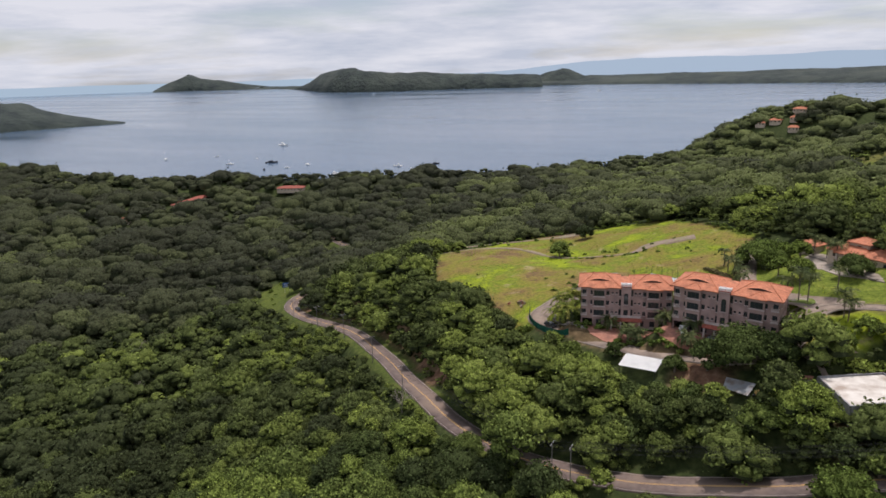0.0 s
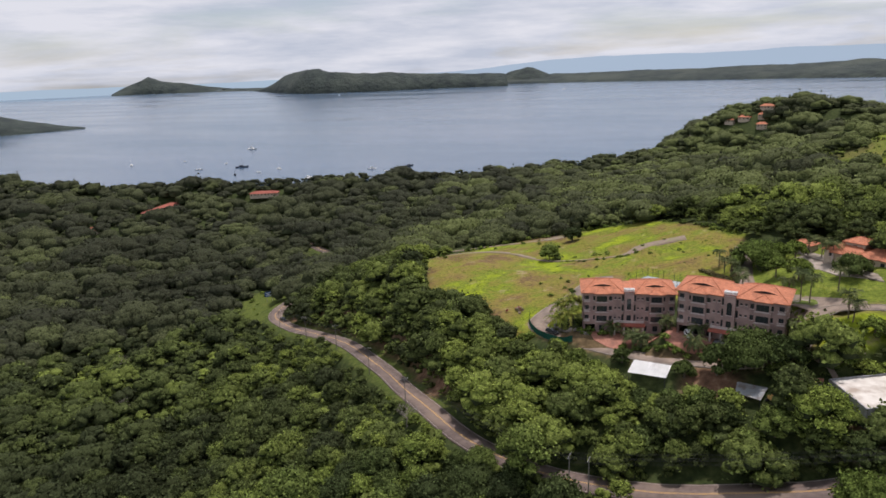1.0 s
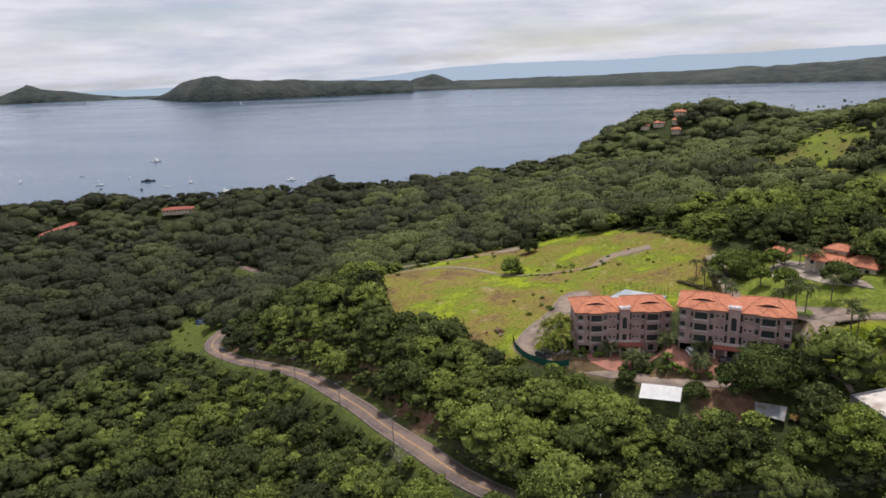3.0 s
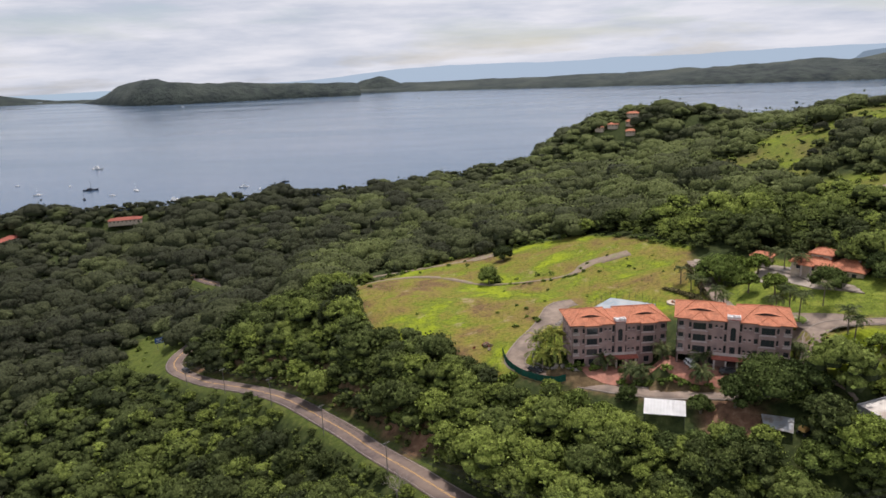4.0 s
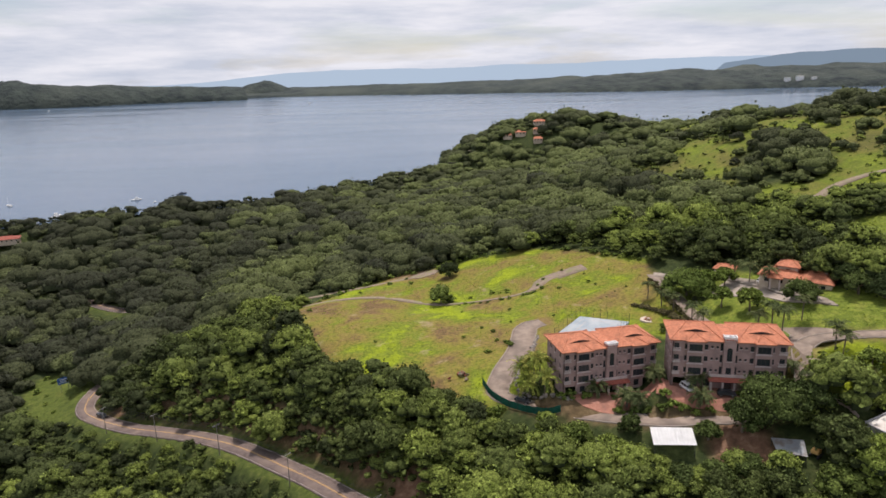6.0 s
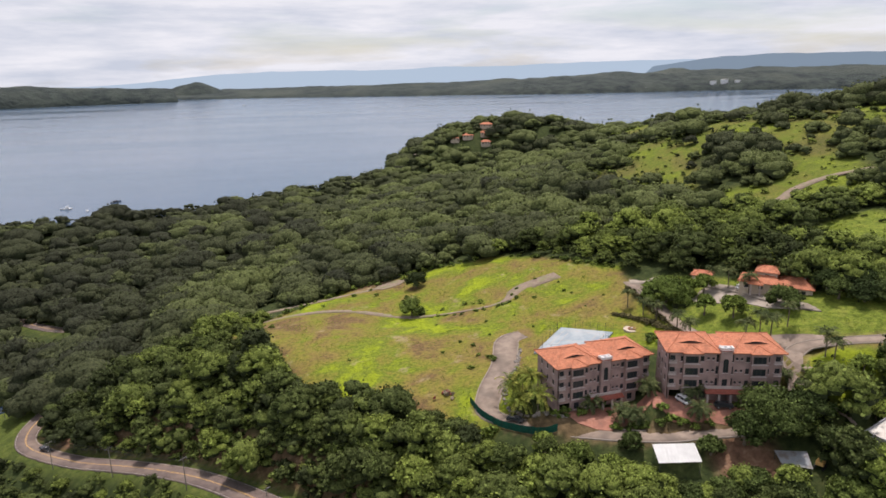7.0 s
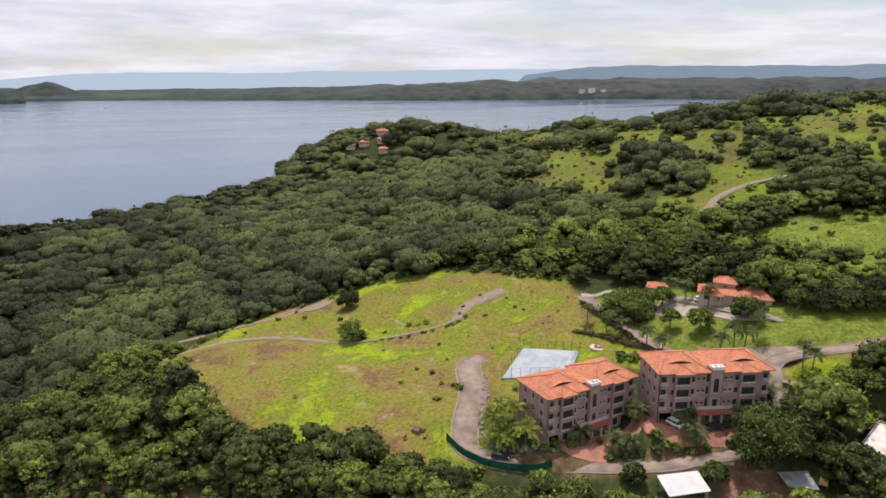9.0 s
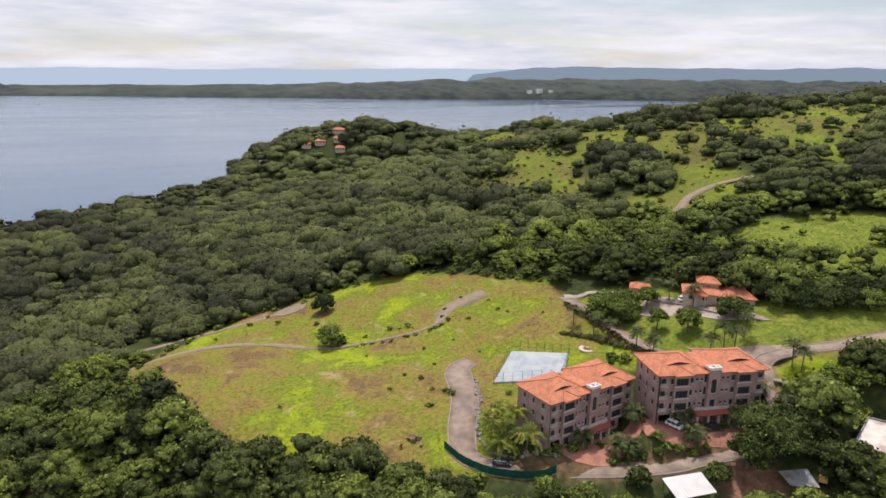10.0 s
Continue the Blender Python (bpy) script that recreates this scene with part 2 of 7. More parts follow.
M_PAVER = material("red_pavers", (0.30, 0.13, 0.09), (0.42, 0.20, 0.14), 0.9, 1.5, 8, 0.3, 8, (0.24, 0.12, 0.09), 0.3)
M_YELLOW = material("yellow_line_paint", (0.50, 0.30, 0.10), (0.62, 0.38, 0.13), 0.7, 2, 6)
M_WHITE_LINE = material("white_line_paint", (0.38, 0.33, 0.29), (0.50, 0.45, 0.40), 0.7, 2, 6)
M_STUCCO = material("mauve_stucco", (0.33, 0.225, 0.205), (0.41, 0.285, 0.26), 0.9, 0.5, 8, 0.15, 9, (0.26, 0.185, 0.175), 0.35)
M_TRIM = material("pale_stucco_trim", (0.46, 0.38, 0.36), (0.56, 0.48, 0.45), 0.85, 1.0, 7)
M_WHITE = material("white_painted_metal", (0.72, 0.72, 0.71), (0.84, 0.84, 0.83), 0.5, 0.8, 6, stain=(0.62, 0.61, 0.58), stain_scale=0.5)
M_FRAME = material("dark_window_frame", (0.03, 0.028, 0.028), (0.05, 0.045, 0.045), 0.5, 3, 4)
# near-black that puts the shade of enclosed spaces into the colour
M_INNER_SHADE = material("interior_shade", (0.02, 0.018, 0.018), (0.04, 0.035, 0.035), 0.9, 1, 4)
M_BARK = material("grey_bark", (0.10, 0.08, 0.06), (0.20, 0.165, 0.13), 0.95, 4, 8, 0.5, 12)
M_BARK_PALE = material("pale_dead_bark", (0.20, 0.17, 0.15), (0.32, 0.28, 0.25), 0.95, 3, 7)
M_STEEL = material("galvanised_steel", (0.32, 0.33, 0.34), (0.46, 0.47, 0.48), 0.45, 2, 6, metal=0.7)
M_ZINC = material("corrugated_zinc", (0.42, 0.45, 0.48), (0.58, 0.60, 0.62), 0.5, 0.6, 7, stain=(0.34, 0.30, 0.27), stain_scale=0.6)
M_WIRE = material("black_cable", (0.02, 0.02, 0.02), (0.035, 0.035, 0.035), 0.6, 5, 3)
M_POLE = material("weathered_pole", (0.15, 0.135, 0.12), (0.24, 0.22, 0.20), 0.9, 2, 7)
M_COURT = material("faded_court_paint", (0.25, 0.30, 0.33), (0.33, 0.38, 0.41), 0.8, 0.4, 8, stain=(0.40, 0.43, 0.44), stain_scale=0.15)
M_FENCE = material("green_shade_net", (0.015, 0.11, 0.08), (0.03, 0.17, 0.125), 0.9, 1.5, 6)
M_DARKPOST = material("dark_fence_post", (0.03, 0.035, 0.03), (0.06, 0.06, 0.055), 0.7, 3, 4)
M_ROCK = material("grey_rock", (0.16, 0.14, 0.12), (0.30, 0.27, 0.24), 0.95, 0.8, 8, 0.5, 4)
M_SAND = material("wet_sand", (0.40, 0.31, 0.24), (0.52, 0.43, 0.34), 0.9, 0.5, 7)
M_BLUE = material("blue_sign_paint", (0.03, 0.09, 0.28), (0.05, 0.12, 0.34), 0.5, 1, 4)
M_CAR_WHITE = material("white_car_paint", (0.74, 0.74, 0.74), (0.80, 0.80, 0.80), 0.25, 1, 3, spec=0.5)
M_CAR_DARK = material("dark_car_paint", (0.025, 0.025, 0.028), (0.04, 0.04, 0.045), 0.25, 1, 3, spec=0.5)
M_TYRE = material("tyre_rubber", (0.015, 0.015, 0.015), (0.03, 0.03, 0.03), 0.9, 4, 4)
M_HULL_DARK = material("dark_hull_paint", (0.03, 0.035, 0.05), (0.05, 0.055, 0.07), 0.5, 1, 3)
M_ROOF_WHITE = material("weathered_white_roof", (0.52, 0.48, 0.43), (0.68, 0.65, 0.60), 0.9, 0.35, 9, stain=(0.36, 0.30, 0.25), stain_scale=0.22)
M_WALL_GREY = material("grey_plaster", (0.22, 0.22, 0.235), (0.30, 0.30, 0.315), 0.9, 0.5, 8, stain=(0.17, 0.165, 0.165), stain_scale=0.4)
M_BEIGE = material("beige_stucco", (0.44, 0.36, 0.28), (0.54, 0.45, 0.36), 0.9, 0.7, 7)
# wooded green pulled towards blue-grey: some distance haze is in this colour
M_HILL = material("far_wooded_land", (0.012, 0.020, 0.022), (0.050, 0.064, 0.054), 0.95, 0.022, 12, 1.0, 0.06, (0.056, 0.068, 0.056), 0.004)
for _n in M_HILL.node_tree.nodes:
    if _n.bl_idname == "ShaderNodeBump":
        _n.inputs["Distance"].default_value = 9.0
M_GLASS = bpy.data.materials.new("window_glass")
M_GLASS.use_nodes = True
_g = M_GLASS.node_tree.nodes["Principled BSDF"]
_g.inputs["Base Color"].default_value, _g.inputs["Roughness"].default_value = (0.03, 0.035, 0.04, 1), 0.06
_g.inputs["Specular IOR Level"].default_value = 0.6


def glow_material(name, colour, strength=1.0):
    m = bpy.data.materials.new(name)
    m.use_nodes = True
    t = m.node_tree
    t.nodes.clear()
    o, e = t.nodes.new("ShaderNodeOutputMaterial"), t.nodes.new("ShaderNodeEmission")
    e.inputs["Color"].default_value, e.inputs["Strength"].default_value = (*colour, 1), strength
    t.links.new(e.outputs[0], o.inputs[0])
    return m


GREENS = ((0.045, 0.056, 0.024), (0.096, 0.122, 0.036), (0.190, 0.236, 0.052))
# drier olive greens, also greyed so the colour carries some distance haze
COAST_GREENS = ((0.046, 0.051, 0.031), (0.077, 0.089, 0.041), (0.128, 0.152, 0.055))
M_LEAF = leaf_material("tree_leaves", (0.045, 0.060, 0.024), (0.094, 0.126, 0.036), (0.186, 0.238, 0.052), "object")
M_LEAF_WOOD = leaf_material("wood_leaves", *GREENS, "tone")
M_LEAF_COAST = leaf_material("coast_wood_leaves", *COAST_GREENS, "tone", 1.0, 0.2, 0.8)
# shade put into the colour: two darker greens for the undersides of clumps
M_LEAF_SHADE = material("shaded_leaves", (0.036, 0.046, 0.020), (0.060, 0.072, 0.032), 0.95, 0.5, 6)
M_LEAF_UNDERSHADE = material("leaf_undershade", (0.018, 0.026, 0.009), (0.034, 0.046, 0.014), 0.95, 0.8, 5)
M_PALM = leaf_material("palm_leaflets", (0.12, 0.16, 0.034), (0.20, 0.23, 0.045), (0.30, 0.29, 0.07), "object", 0.5, 0.9)
M_PALM_DARK = leaf_material("date_palm_leaflets", (0.07, 0.095, 0.04), (0.11, 0.135, 0.055), (0.17, 0.185, 0.075), "object", 0.5, 0.9)
M_GRASS = leaf_material("grass_blades", (0.12, 0.11, 0.035), (0.13, 0.17, 0.028), (0.24, 0.30, 0.03), "tone")
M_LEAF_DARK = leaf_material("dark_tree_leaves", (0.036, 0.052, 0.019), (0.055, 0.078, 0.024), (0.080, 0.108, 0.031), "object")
M_SHEET = material("white_roof_sheet", (0.80, 0.80, 0.79), (0.90, 0.90, 0.89), 0.6, 0.5, 6)
M_TURF = material("clipped_turf", (0.09, 0.13, 0.025), (0.17, 0.21, 0.04), 0.95, 1.5, 8, 0.5, 6)
M_CANOPY = material("dark_red_tiles", (0.22, 0.06, 0.04), (0.32, 0.10, 0.07), 0.8, 2, 7, 0.4, 6)
M_BUSH = leaf_material("shrub_leaves", (0.085, 0.120, 0.030), (0.140, 0.190, 0.040), (0.215, 0.265, 0.056), "object")


# ---- the lie of the land ----
SEA = -35.0

# ground heights at the places that shape the land: plateau, spur, road, valley, plain, hills
LAND = [
    (-25, 5, -4), (12, -5, 1), (24, -12, 2), (10, 39, 3.5), (-24, 56, -2.5), (-43, 17, -6.5), (-50, 100, -10),
    (-100, 123, -17), (-8, 132, 1), (4, 92, 4), (44, 53, 12), (54, 25, 15.5), (38, -7, 9), (-7, -20, -5),
    (34, -36, -0.5), (-194, 113, -47), (-146, 58, -38.5), (-92, 5, -28), (-60, -32, -20), (-20, -55, -22),
    (40, -70, -20), (-126, 82, -17), (-95, 44, -14), (-62, 14, -10)]
WILD = [
    (-190, 0, -60), (-90, -70, -34), (-290, 70, -58), (-233, 243, -54), (-137, 265, -38), (-240, 405, -42),
    (-141, 450, -38), (-53, 295, -25), (0, 290, -15), (65, 195, 8), (85, 50, 23), (119, 111, 29),
    (155, 250, 42), (105, 430, -12), (10, 480, -31), (0, 390, -26), (72, 604, 2), (185, 610, 15), (176, 575, 21), (112, 596, 15), (150, 590, 20), (20, 634, -24), (40, 622, -8), (58, 572, -22), (78, 500, -21), (130, 540, -6), (-600, 250, -42), (-500, -250, -70), (-40, -260, -60),
    (260, -120, 20), (290, 240, 60), (245, 330, 38), (232, 470, 26), (212, 525, 10), (420, 330, 50), (330, 600, -8)]
ANCHORS = np.array(LAND + WILD, float)


def tps(r2):
    return r2 * np.log(r2 + 1e-6)


_d = ANCHORS[:, None, :2] / 100 - ANCHORS[None, :, :2] / 100
_n = len(ANCHORS)
_m = np.zeros((_n + 3, _n + 3))
_m[:_n, :_n] = tps((_d ** 2).sum(2)) + np.eye(_n) * 0.02
_m[:_n, _n], _m[:_n, _n + 1:] = 1, ANCHORS[:, :2] / 100
_m[_n:, :_n] = _m[:_n, _n:].T
_w = np.linalg.solve(_m, np.concatenate([ANCHORS[:, 2], np.zeros(3)]))


def relief(x, y):
    """Smooth height of the land, before the shore and the road are cut into it."""
    x, y = np.asarray(x, float) / 100, np.asarray(y, float) / 100
    h = _w[_n] + _w[_n + 1] * x + _w[_n + 2] * y
    for k in range(_n):
        h = h + _w[k] * tps((x - ANCHORS[k, 0] / 100) ** 2 + (y - ANCHORS[k, 1] / 100) ** 2)
    return h


def smooth(a, b, v):
    t = np.clip((v - a) / (b - a), 0, 1)
    return t * t * (3 - 2 * t)


def spline(points, step):
    """Points along a smooth line through the given ones."""
    p = np.array(points, float)
    p = np.vstack([2 * p[0] - p[1], p, 2 * p[-1] - p[-2]])
    out = []
    for k in range(1, len(p) - 2):
        n = max(2, int(np.linalg.norm(p[k + 1] - p[k]) / step))
        for u in np.arange(n) / n:
            out.append(0.5 * (2 * p[k] + (p[k + 1] - p[k - 1]) * u + (2 * p[k - 1] - 5 * p[k] + 4 * p[k + 1] - p[k + 2]) * u * u
                              + (3 * p[k] - p[k - 1] - 3 * p[k + 1] + p[k + 2]) * u ** 3))
    return np.array(out + [p[-2]])


def nearest(x, y, line):
    """Distance of the points to a line of points, and the index of the nearest one."""
    x, y = np.atleast_1d(x).astype(float), np.atleast_1d(y).astype(float)
    best, at = np.full(x.shape, 1e9), np.zeros(x.shape, int)
    for k, q in enumerate(line):
        d = (x - q[0]) ** 2 + (y - q[1]) ** 2
        near = d < best
        best[near], at[near] = d[near], k
    return np.sqrt(best), at


def inside(x, y, poly):
    x, y = np.atleast_1d(x).astype(float), np.atleast_1d(y).astype(float)
    res = np.zeros(x.shape, bool)
    for (x0, y0), (x1, y1) in zip(poly, poly[1:] + poly[:1]):
        cross = (y0 > y) != (y1 > y)
        res ^= cross & (x < (x1 - x0) * (y - y0) / (y1 - y0 + 1e-12) + x0)
    return res


COAST = spline([(-1500, 500), (-850, 430), (-585, 368), (-466, 398), (-378, 425), (-255, 468), (-180, 488), (-99, 555), (-20, 628),
                (-6, 634), (-1, 650), (6, 690), (22, 765), (80, 830), (160, 870), (330, 800), (600, 700), (1500, 400)], 14)
ROAD = spline([(-262, 268), (-228, 240), (-195, 222), (-170, 200), (-160, 172), (-170, 150), (-186, 132), (-194, 115), (-192, 100), (-180, 87), (-165, 74), (-145, 59), (-123, 39),
               (-106, 22), (-93, 9), (-81, -6), (-70, -19), (-56, -34), (-43, -42.5), (-29, -48), (-9, -51.5), (4, -52.5), (25, -52.3),
               (45, -51), (100, -46)], 2)
DRIVE = spline([(-20, 54), (-26, 51), (-31.5, 36), (-39, 23), (-42, 14), (-38, 8), (-31, 1.8), (-23, -3.4), (-15, -8), (-5, -12.4),
                (3, -14), (12, -16.5), (22, -17), (28.5, -13), (32, -7), (34.5, -2), (39, 0.6), (47, -2), (57, -6), (70, -9), (84, -12)], 1.5)
LANE = spline([(37, -2), (33, 6.2), (26.5, 13), (22, 21), (21.5, 35), (23, 51), (24.3, 70)], 1.5)
VILLA_LANE = spline([(24.3, 70), (33, 66), (40, 55), (43, 45), (46, 36), (48, 26), (53, 14)], 1.5)
TRACK = spline([(-118, 131), (-94, 133), (-74, 122), (-56, 103), (-42, 93), (-25, 85.5), (-16, 86), (-7, 92), (6, 93.5)], 1.5)
DIRT_TRACK = spline([(-120, 158), (-98, 152), (-76, 149), (-62, 147), (-52, 147)], 1.5)
FIELD = [(-122, 126), (-100, 142), (-70, 158), (-40, 155), (-8, 140), (16, 104), (26, 86), (25, 70), (17, 55), (4, 27), (-14, 20),
         (-26, 22), (-43, 4), (-52, 12), (-60, 19), (-72, 33), (-88, 44), (-99, 66), (-108, 98)]
LAWN = [(20, 10), (21, 50), (24, 68), (34, 67), (44, 56), (52, 42), (60, 20), (92, 2), (90, -14), (60, -8), (38, -4), (30, -14), (26, 2)]
PADDOCK = [(78, 50), (92, 66), (116, 66), (150, 40), (160, 0), (120, -10), (96, 12), (86, 30)]
FORECOURT = [(26, -16), (34, -17.5), (41, -13.5), (48, -9.5), (70, -9), (90, -12), (90, 4), (40, 6), (28, -6)]
JUNCTION = [(29.2, 18.6), (31.5, 15.6), (36.0, 11.2), (41.3, 6.6), (47, 2.6), (46, -1.4), (40.6, 0.2), (37.6, -1.6), (34.2, -6.2), (33, -10.5), (30.0, -10.0), (30.0, 0), (29.0, 11.4)]
VILLA_YARD = [(31, 43), (42.7, 49.5), (47, 40), (47.5, 31), (53, 17), (53, 11.5), (44, 22), (41, 30), (36, 35)]
TERRACE = [(-22, 40), (-14, 34), (6, 28), (14, 16), (24, 13), (23.5, 36), (24, 60), (12, 47), (4, 42), (-8, 55)]
GREEN = [(35, -3), (41, -2), (48, -4), (60, -8), (50, -14), (43, -18), (36, -21), (32, -17), (31, -13), (35, -9)]
SIDE_LANE = spline([(33.6, -6.2), (37, -8.8), (39.2, -13.6), (40.4, -19.5)], 1.5)
STORE_LANE = spline([(29.4, -13.6), (31.9, -19.2), (35.2, -24)], 1.5)
VERGE = [(-205, 155), (-232, 148), (-232, 128), (-214, 98), (-200, 92), (-198, 112), (-200, 140)]


def road_height(line, width):
    h = relief(line[:, 0], line[:, 1])
    n = int(width)
    pad = np.concatenate([np.full(n, h[0]), h, np.full(n, h[-1])])
    return np.convolve(pad, np.ones(2 * n + 1) / (2 * n + 1), "valid")


ROAD_Z, DRIVE_Z, LANE_Z = road_height(ROAD, 9), road_height(DRIVE, 4), road_height(LANE, 4)
B1, B1_TURN, B1_BASE = (-27.3, 2.6), 7.2, -3.1
B2, B2_TURN, B2_BASE = (-1.4, -2.9), -15.6, 1.0


def pad_height(x, y, h, centre, turn, half, z, soft):
    """Levels the land under a building."""
    c, s = np.cos(radians(turn)), np.sin(radians(turn))
    u, v = (x - centre[0]) * c + (y - centre[1]) * s, -(x - centre[0]) * s + (y - centre[1]) * c
    d = np.maximum(np.abs(u) - half[0], np.abs(v) - half[1])
    k = smooth(soft, 0, d)
    return h * (1 - k) + z * k


def ground(x, y):
    shape = np.shape(x)
    x, y = np.atleast_1d(x).astype(float).ravel(), np.atleast_1d(y).astype(float).ravel()
    far = np.hypot(x, y - 150)
    h = np.clip(relief(x, y), -85, 90)
    h = h * smooth(1500, 700, far) - 40 * smooth(700, 1500, far)
    d, k = nearest(x, y, COAST)
    sea = y > np.interp(x, COAST[:, 0], COAST[:, 1])
    k2 = smooth(45, 0, d)
    shore = np.where(sea, SEA - 0.6 - np.minimum(d * 0.12, 14), np.maximum(h, SEA - 6) * (1 - k2) + (SEA + 0.4) * k2)
    h = np.where(sea, shore, np.where(d < 45, shore, h))
    for line, z, w, soft in ((ROAD, ROAD_Z, 4.2, 9), (DRIVE, DRIVE_Z, 2.6, 6), (LANE, LANE_Z, 2.4, 6)):
        d, k = nearest(x, y, line)
        f = smooth(w + soft, w, d)
        h = h * (1 - f) + z[k] * f
    for p, turn, base in ((B1, B1_TURN, B1_BASE), (B2, B2_TURN, B2_BASE)):
        c, s = np.cos(radians(turn)), np.sin(radians(turn))
        centre = (p[0] + 13.5 * c - 5.2 * s, p[1] + 13.5 * s + 5.2 * c)
        h = pad_height(x, y, h, centre, turn, (14.2, 8.8), base, 5)
    h = pad_height(x, y, h, (42, -32.6), 23.5, (8.8, 7.6), -1.0, 6)
    return h.reshape(shape) if shape else float(h[0])


def hill_grass(x, y):
    """How open and grassy the hillside is, from 0 to 1."""
    x, y = np.atleast_1d(x).astype(float), np.atleast_1d(y).astype(float)
    n = np.array([noise.fractal(Vector((a * 0.026 + 3, b * 0.016, 4)), 1.0, 2.0, 4) for a, b in zip(x, y)])
    up = smooth(4, 24, relief(x, y)) * smooth(66, 100, x) * smooth(66, 110, y) * smooth(560, 480, y)
    return smooth(-0.42, 0.14, n) * up


# ---- helpers for meshes ----
def part(name, bm, mat, parent=None, label=""):
    me = bpy.data.meshes.new(name)
    bm.to_mesh(me)
    bm.free()
    me.materials.append(mat)
    ob = new(name, me)
    if parent is not None:
        ob.parent = parent
    return tagged(ob, label)


def share(name, me, parent, m):
    """One more piece on the same mesh."""
    ob = new(name, me)
    ob.parent = parent
    ob.matrix_basis = m
    return ob


def root(name, m, label, category, group="", kind=""):
    ob = new(name)
    ob.empty_display_size = 0.5
    ob.matrix_basis = m
    return tagged(ob, label, category, group, kind)


def box(bm, x0, x1, y0, y1, z0, z1, bevel=0.0):
    r = bmesh.ops.create_cube(bm, size=1.0)
    vs = r["verts"]
    for v in vs:
        v.co = Vector((x0 + (v.co.x + 0.5) * (x1 - x0), y0 + (v.co.y + 0.5) * (y1 - y0), z0 + (v.co.z + 0.5) * (z1 - z0)))
    if bevel:
        es = list({e for v in vs for e in v.link_edges})
        bmesh.ops.bevel(bm, geom=es, offset=bevel, segments=2, affect="EDGES", profile=0.5)
    return vs


def boxes(*dims, bevel=0.0):
    bm = bmesh.new()
    for d in dims:
        box(bm, *d, bevel=bevel)
    return bm


def tube(bm, pts, radii, sides=7, cap=True):
    rings = []
    for k, p in enumerate(pts):
        p = Vector(p)
        d = (Vector(pts[min(k + 1, len(pts) - 1)]) - Vector(pts[max(k - 1, 0)])).normalized()
        a = d.orthogonal().normalized() if abs(d.z) < 0.9 else Vector((1, 0, 0))
        a = (a - d * a.dot(d)).normalized()
        b = d.cross(a)
        rings.append([bm.verts.new(p + radii[k] * (a * math.cos(6.2832 * i / sides) + b * math.sin(6.2832 * i / sides))) for i in range(sides)])
    for q, r in zip(rings, rings[1:]):
        for i in range(sides):
            bm.faces.new((q[i], q[(i + 1) % sides], r[(i + 1) % sides], r[i]))
    if cap:
        bm.faces.new(rings[-1])
        bm.faces.new(rings[0][::-1])


def quads(name, verts, faces, mats, index=None, tone=None, smooth_shade=False):
    """A mesh of four-sided faces from arrays."""
    verts, faces = np.asarray(verts, np.float32), np.asarray(faces, np.int32)
    me = bpy.data.meshes.new(name)
    me.vertices.add(len(verts))
    me.vertices.foreach_set("co", verts.ravel())
    me.loops.add(faces.size)
    me.loops.foreach_set("vertex_index", faces.ravel())
    me.polygons.add(len(faces))
    me.polygons.foreach_set("loop_start", np.arange(0, faces.size, 4, dtype=np.int32))
    me.polygons.foreach_set("loop_total", np.full(len(faces), 4, np.int32))
    for m in mats:
        me.materials.append(m)
    if index is not None:
        index = np.asarray(index, np.int32)
        me.polygons.foreach_set("material_index", np.where(index == 2, 0, index))
        me.attributes.new("loose", "FLOAT", "FACE").data.foreach_set("value", (index == 2).astype(np.float32))
    if tone is not None:
        at = me.attributes.new("tone", "FLOAT", "POINT")
        at.data.foreach_set("value", np.asarray(tone, np.float32))
    if smooth_shade:
        me.polygons.foreach_set("use_smooth", np.ones(len(faces), bool))
    me.update()
    me.validate()
    return me


def sheet_faces(nx, ny):
    i, j = np.meshgrid(np.arange(nx - 1), np.arange(ny - 1), indexing="ij")
    a = (i * ny + j).ravel()
    return np.stack([a, a + ny, a + ny + 1, a + 1], 1)


# ---- the ground ----
def steps(*spans):
    out = [np.arange(a, b, s) for a, b, s in spans]
    return np.concatenate(out + [[spans[-1][1]]])


gx = steps((-4600, -900, 370), (-900, -340, 20), (-340, -140, 5), (-140, 74, 1.8), (74, 334, 5), (334, 900, 20), (900, 4600, 370))
gy = steps((-1500, -300, 200), (-300, -100, 10), (-100, 166, 1.8), (166, 700, 6), (700, 1200, 25), (1200, 4600, 340))
GX, GY = np.meshgrid(gx, gy, indexing="ij")
GZ = ground(GX.ravel(), GY.ravel())
_fx, _fy = GX.ravel(), GY.ravel()
_rng = np.random.default_rng(3)
d_road, k_road = nearest(_fx, _fy, ROAD)
_rough = np.array([noise.noise(Vector((x * 0.08, y * 0.08, 0))) for x, y in zip(_fx, _fy)])
GZ = GZ + np.where((d_road > 7) & (np.hypot(_fx, _fy - 100) < 700) & (nearest(_fx, _fy, DRIVE)[0] > 5) & (nearest(_fx, _fy, LANE)[0] > 4), _rough * 0.35, 0)
ground_me = quads("ground", np.stack([_fx, _fy, GZ], 1), sheet_faces(len(gx), len(gy)), [M_GROUND], smooth_shade=True)


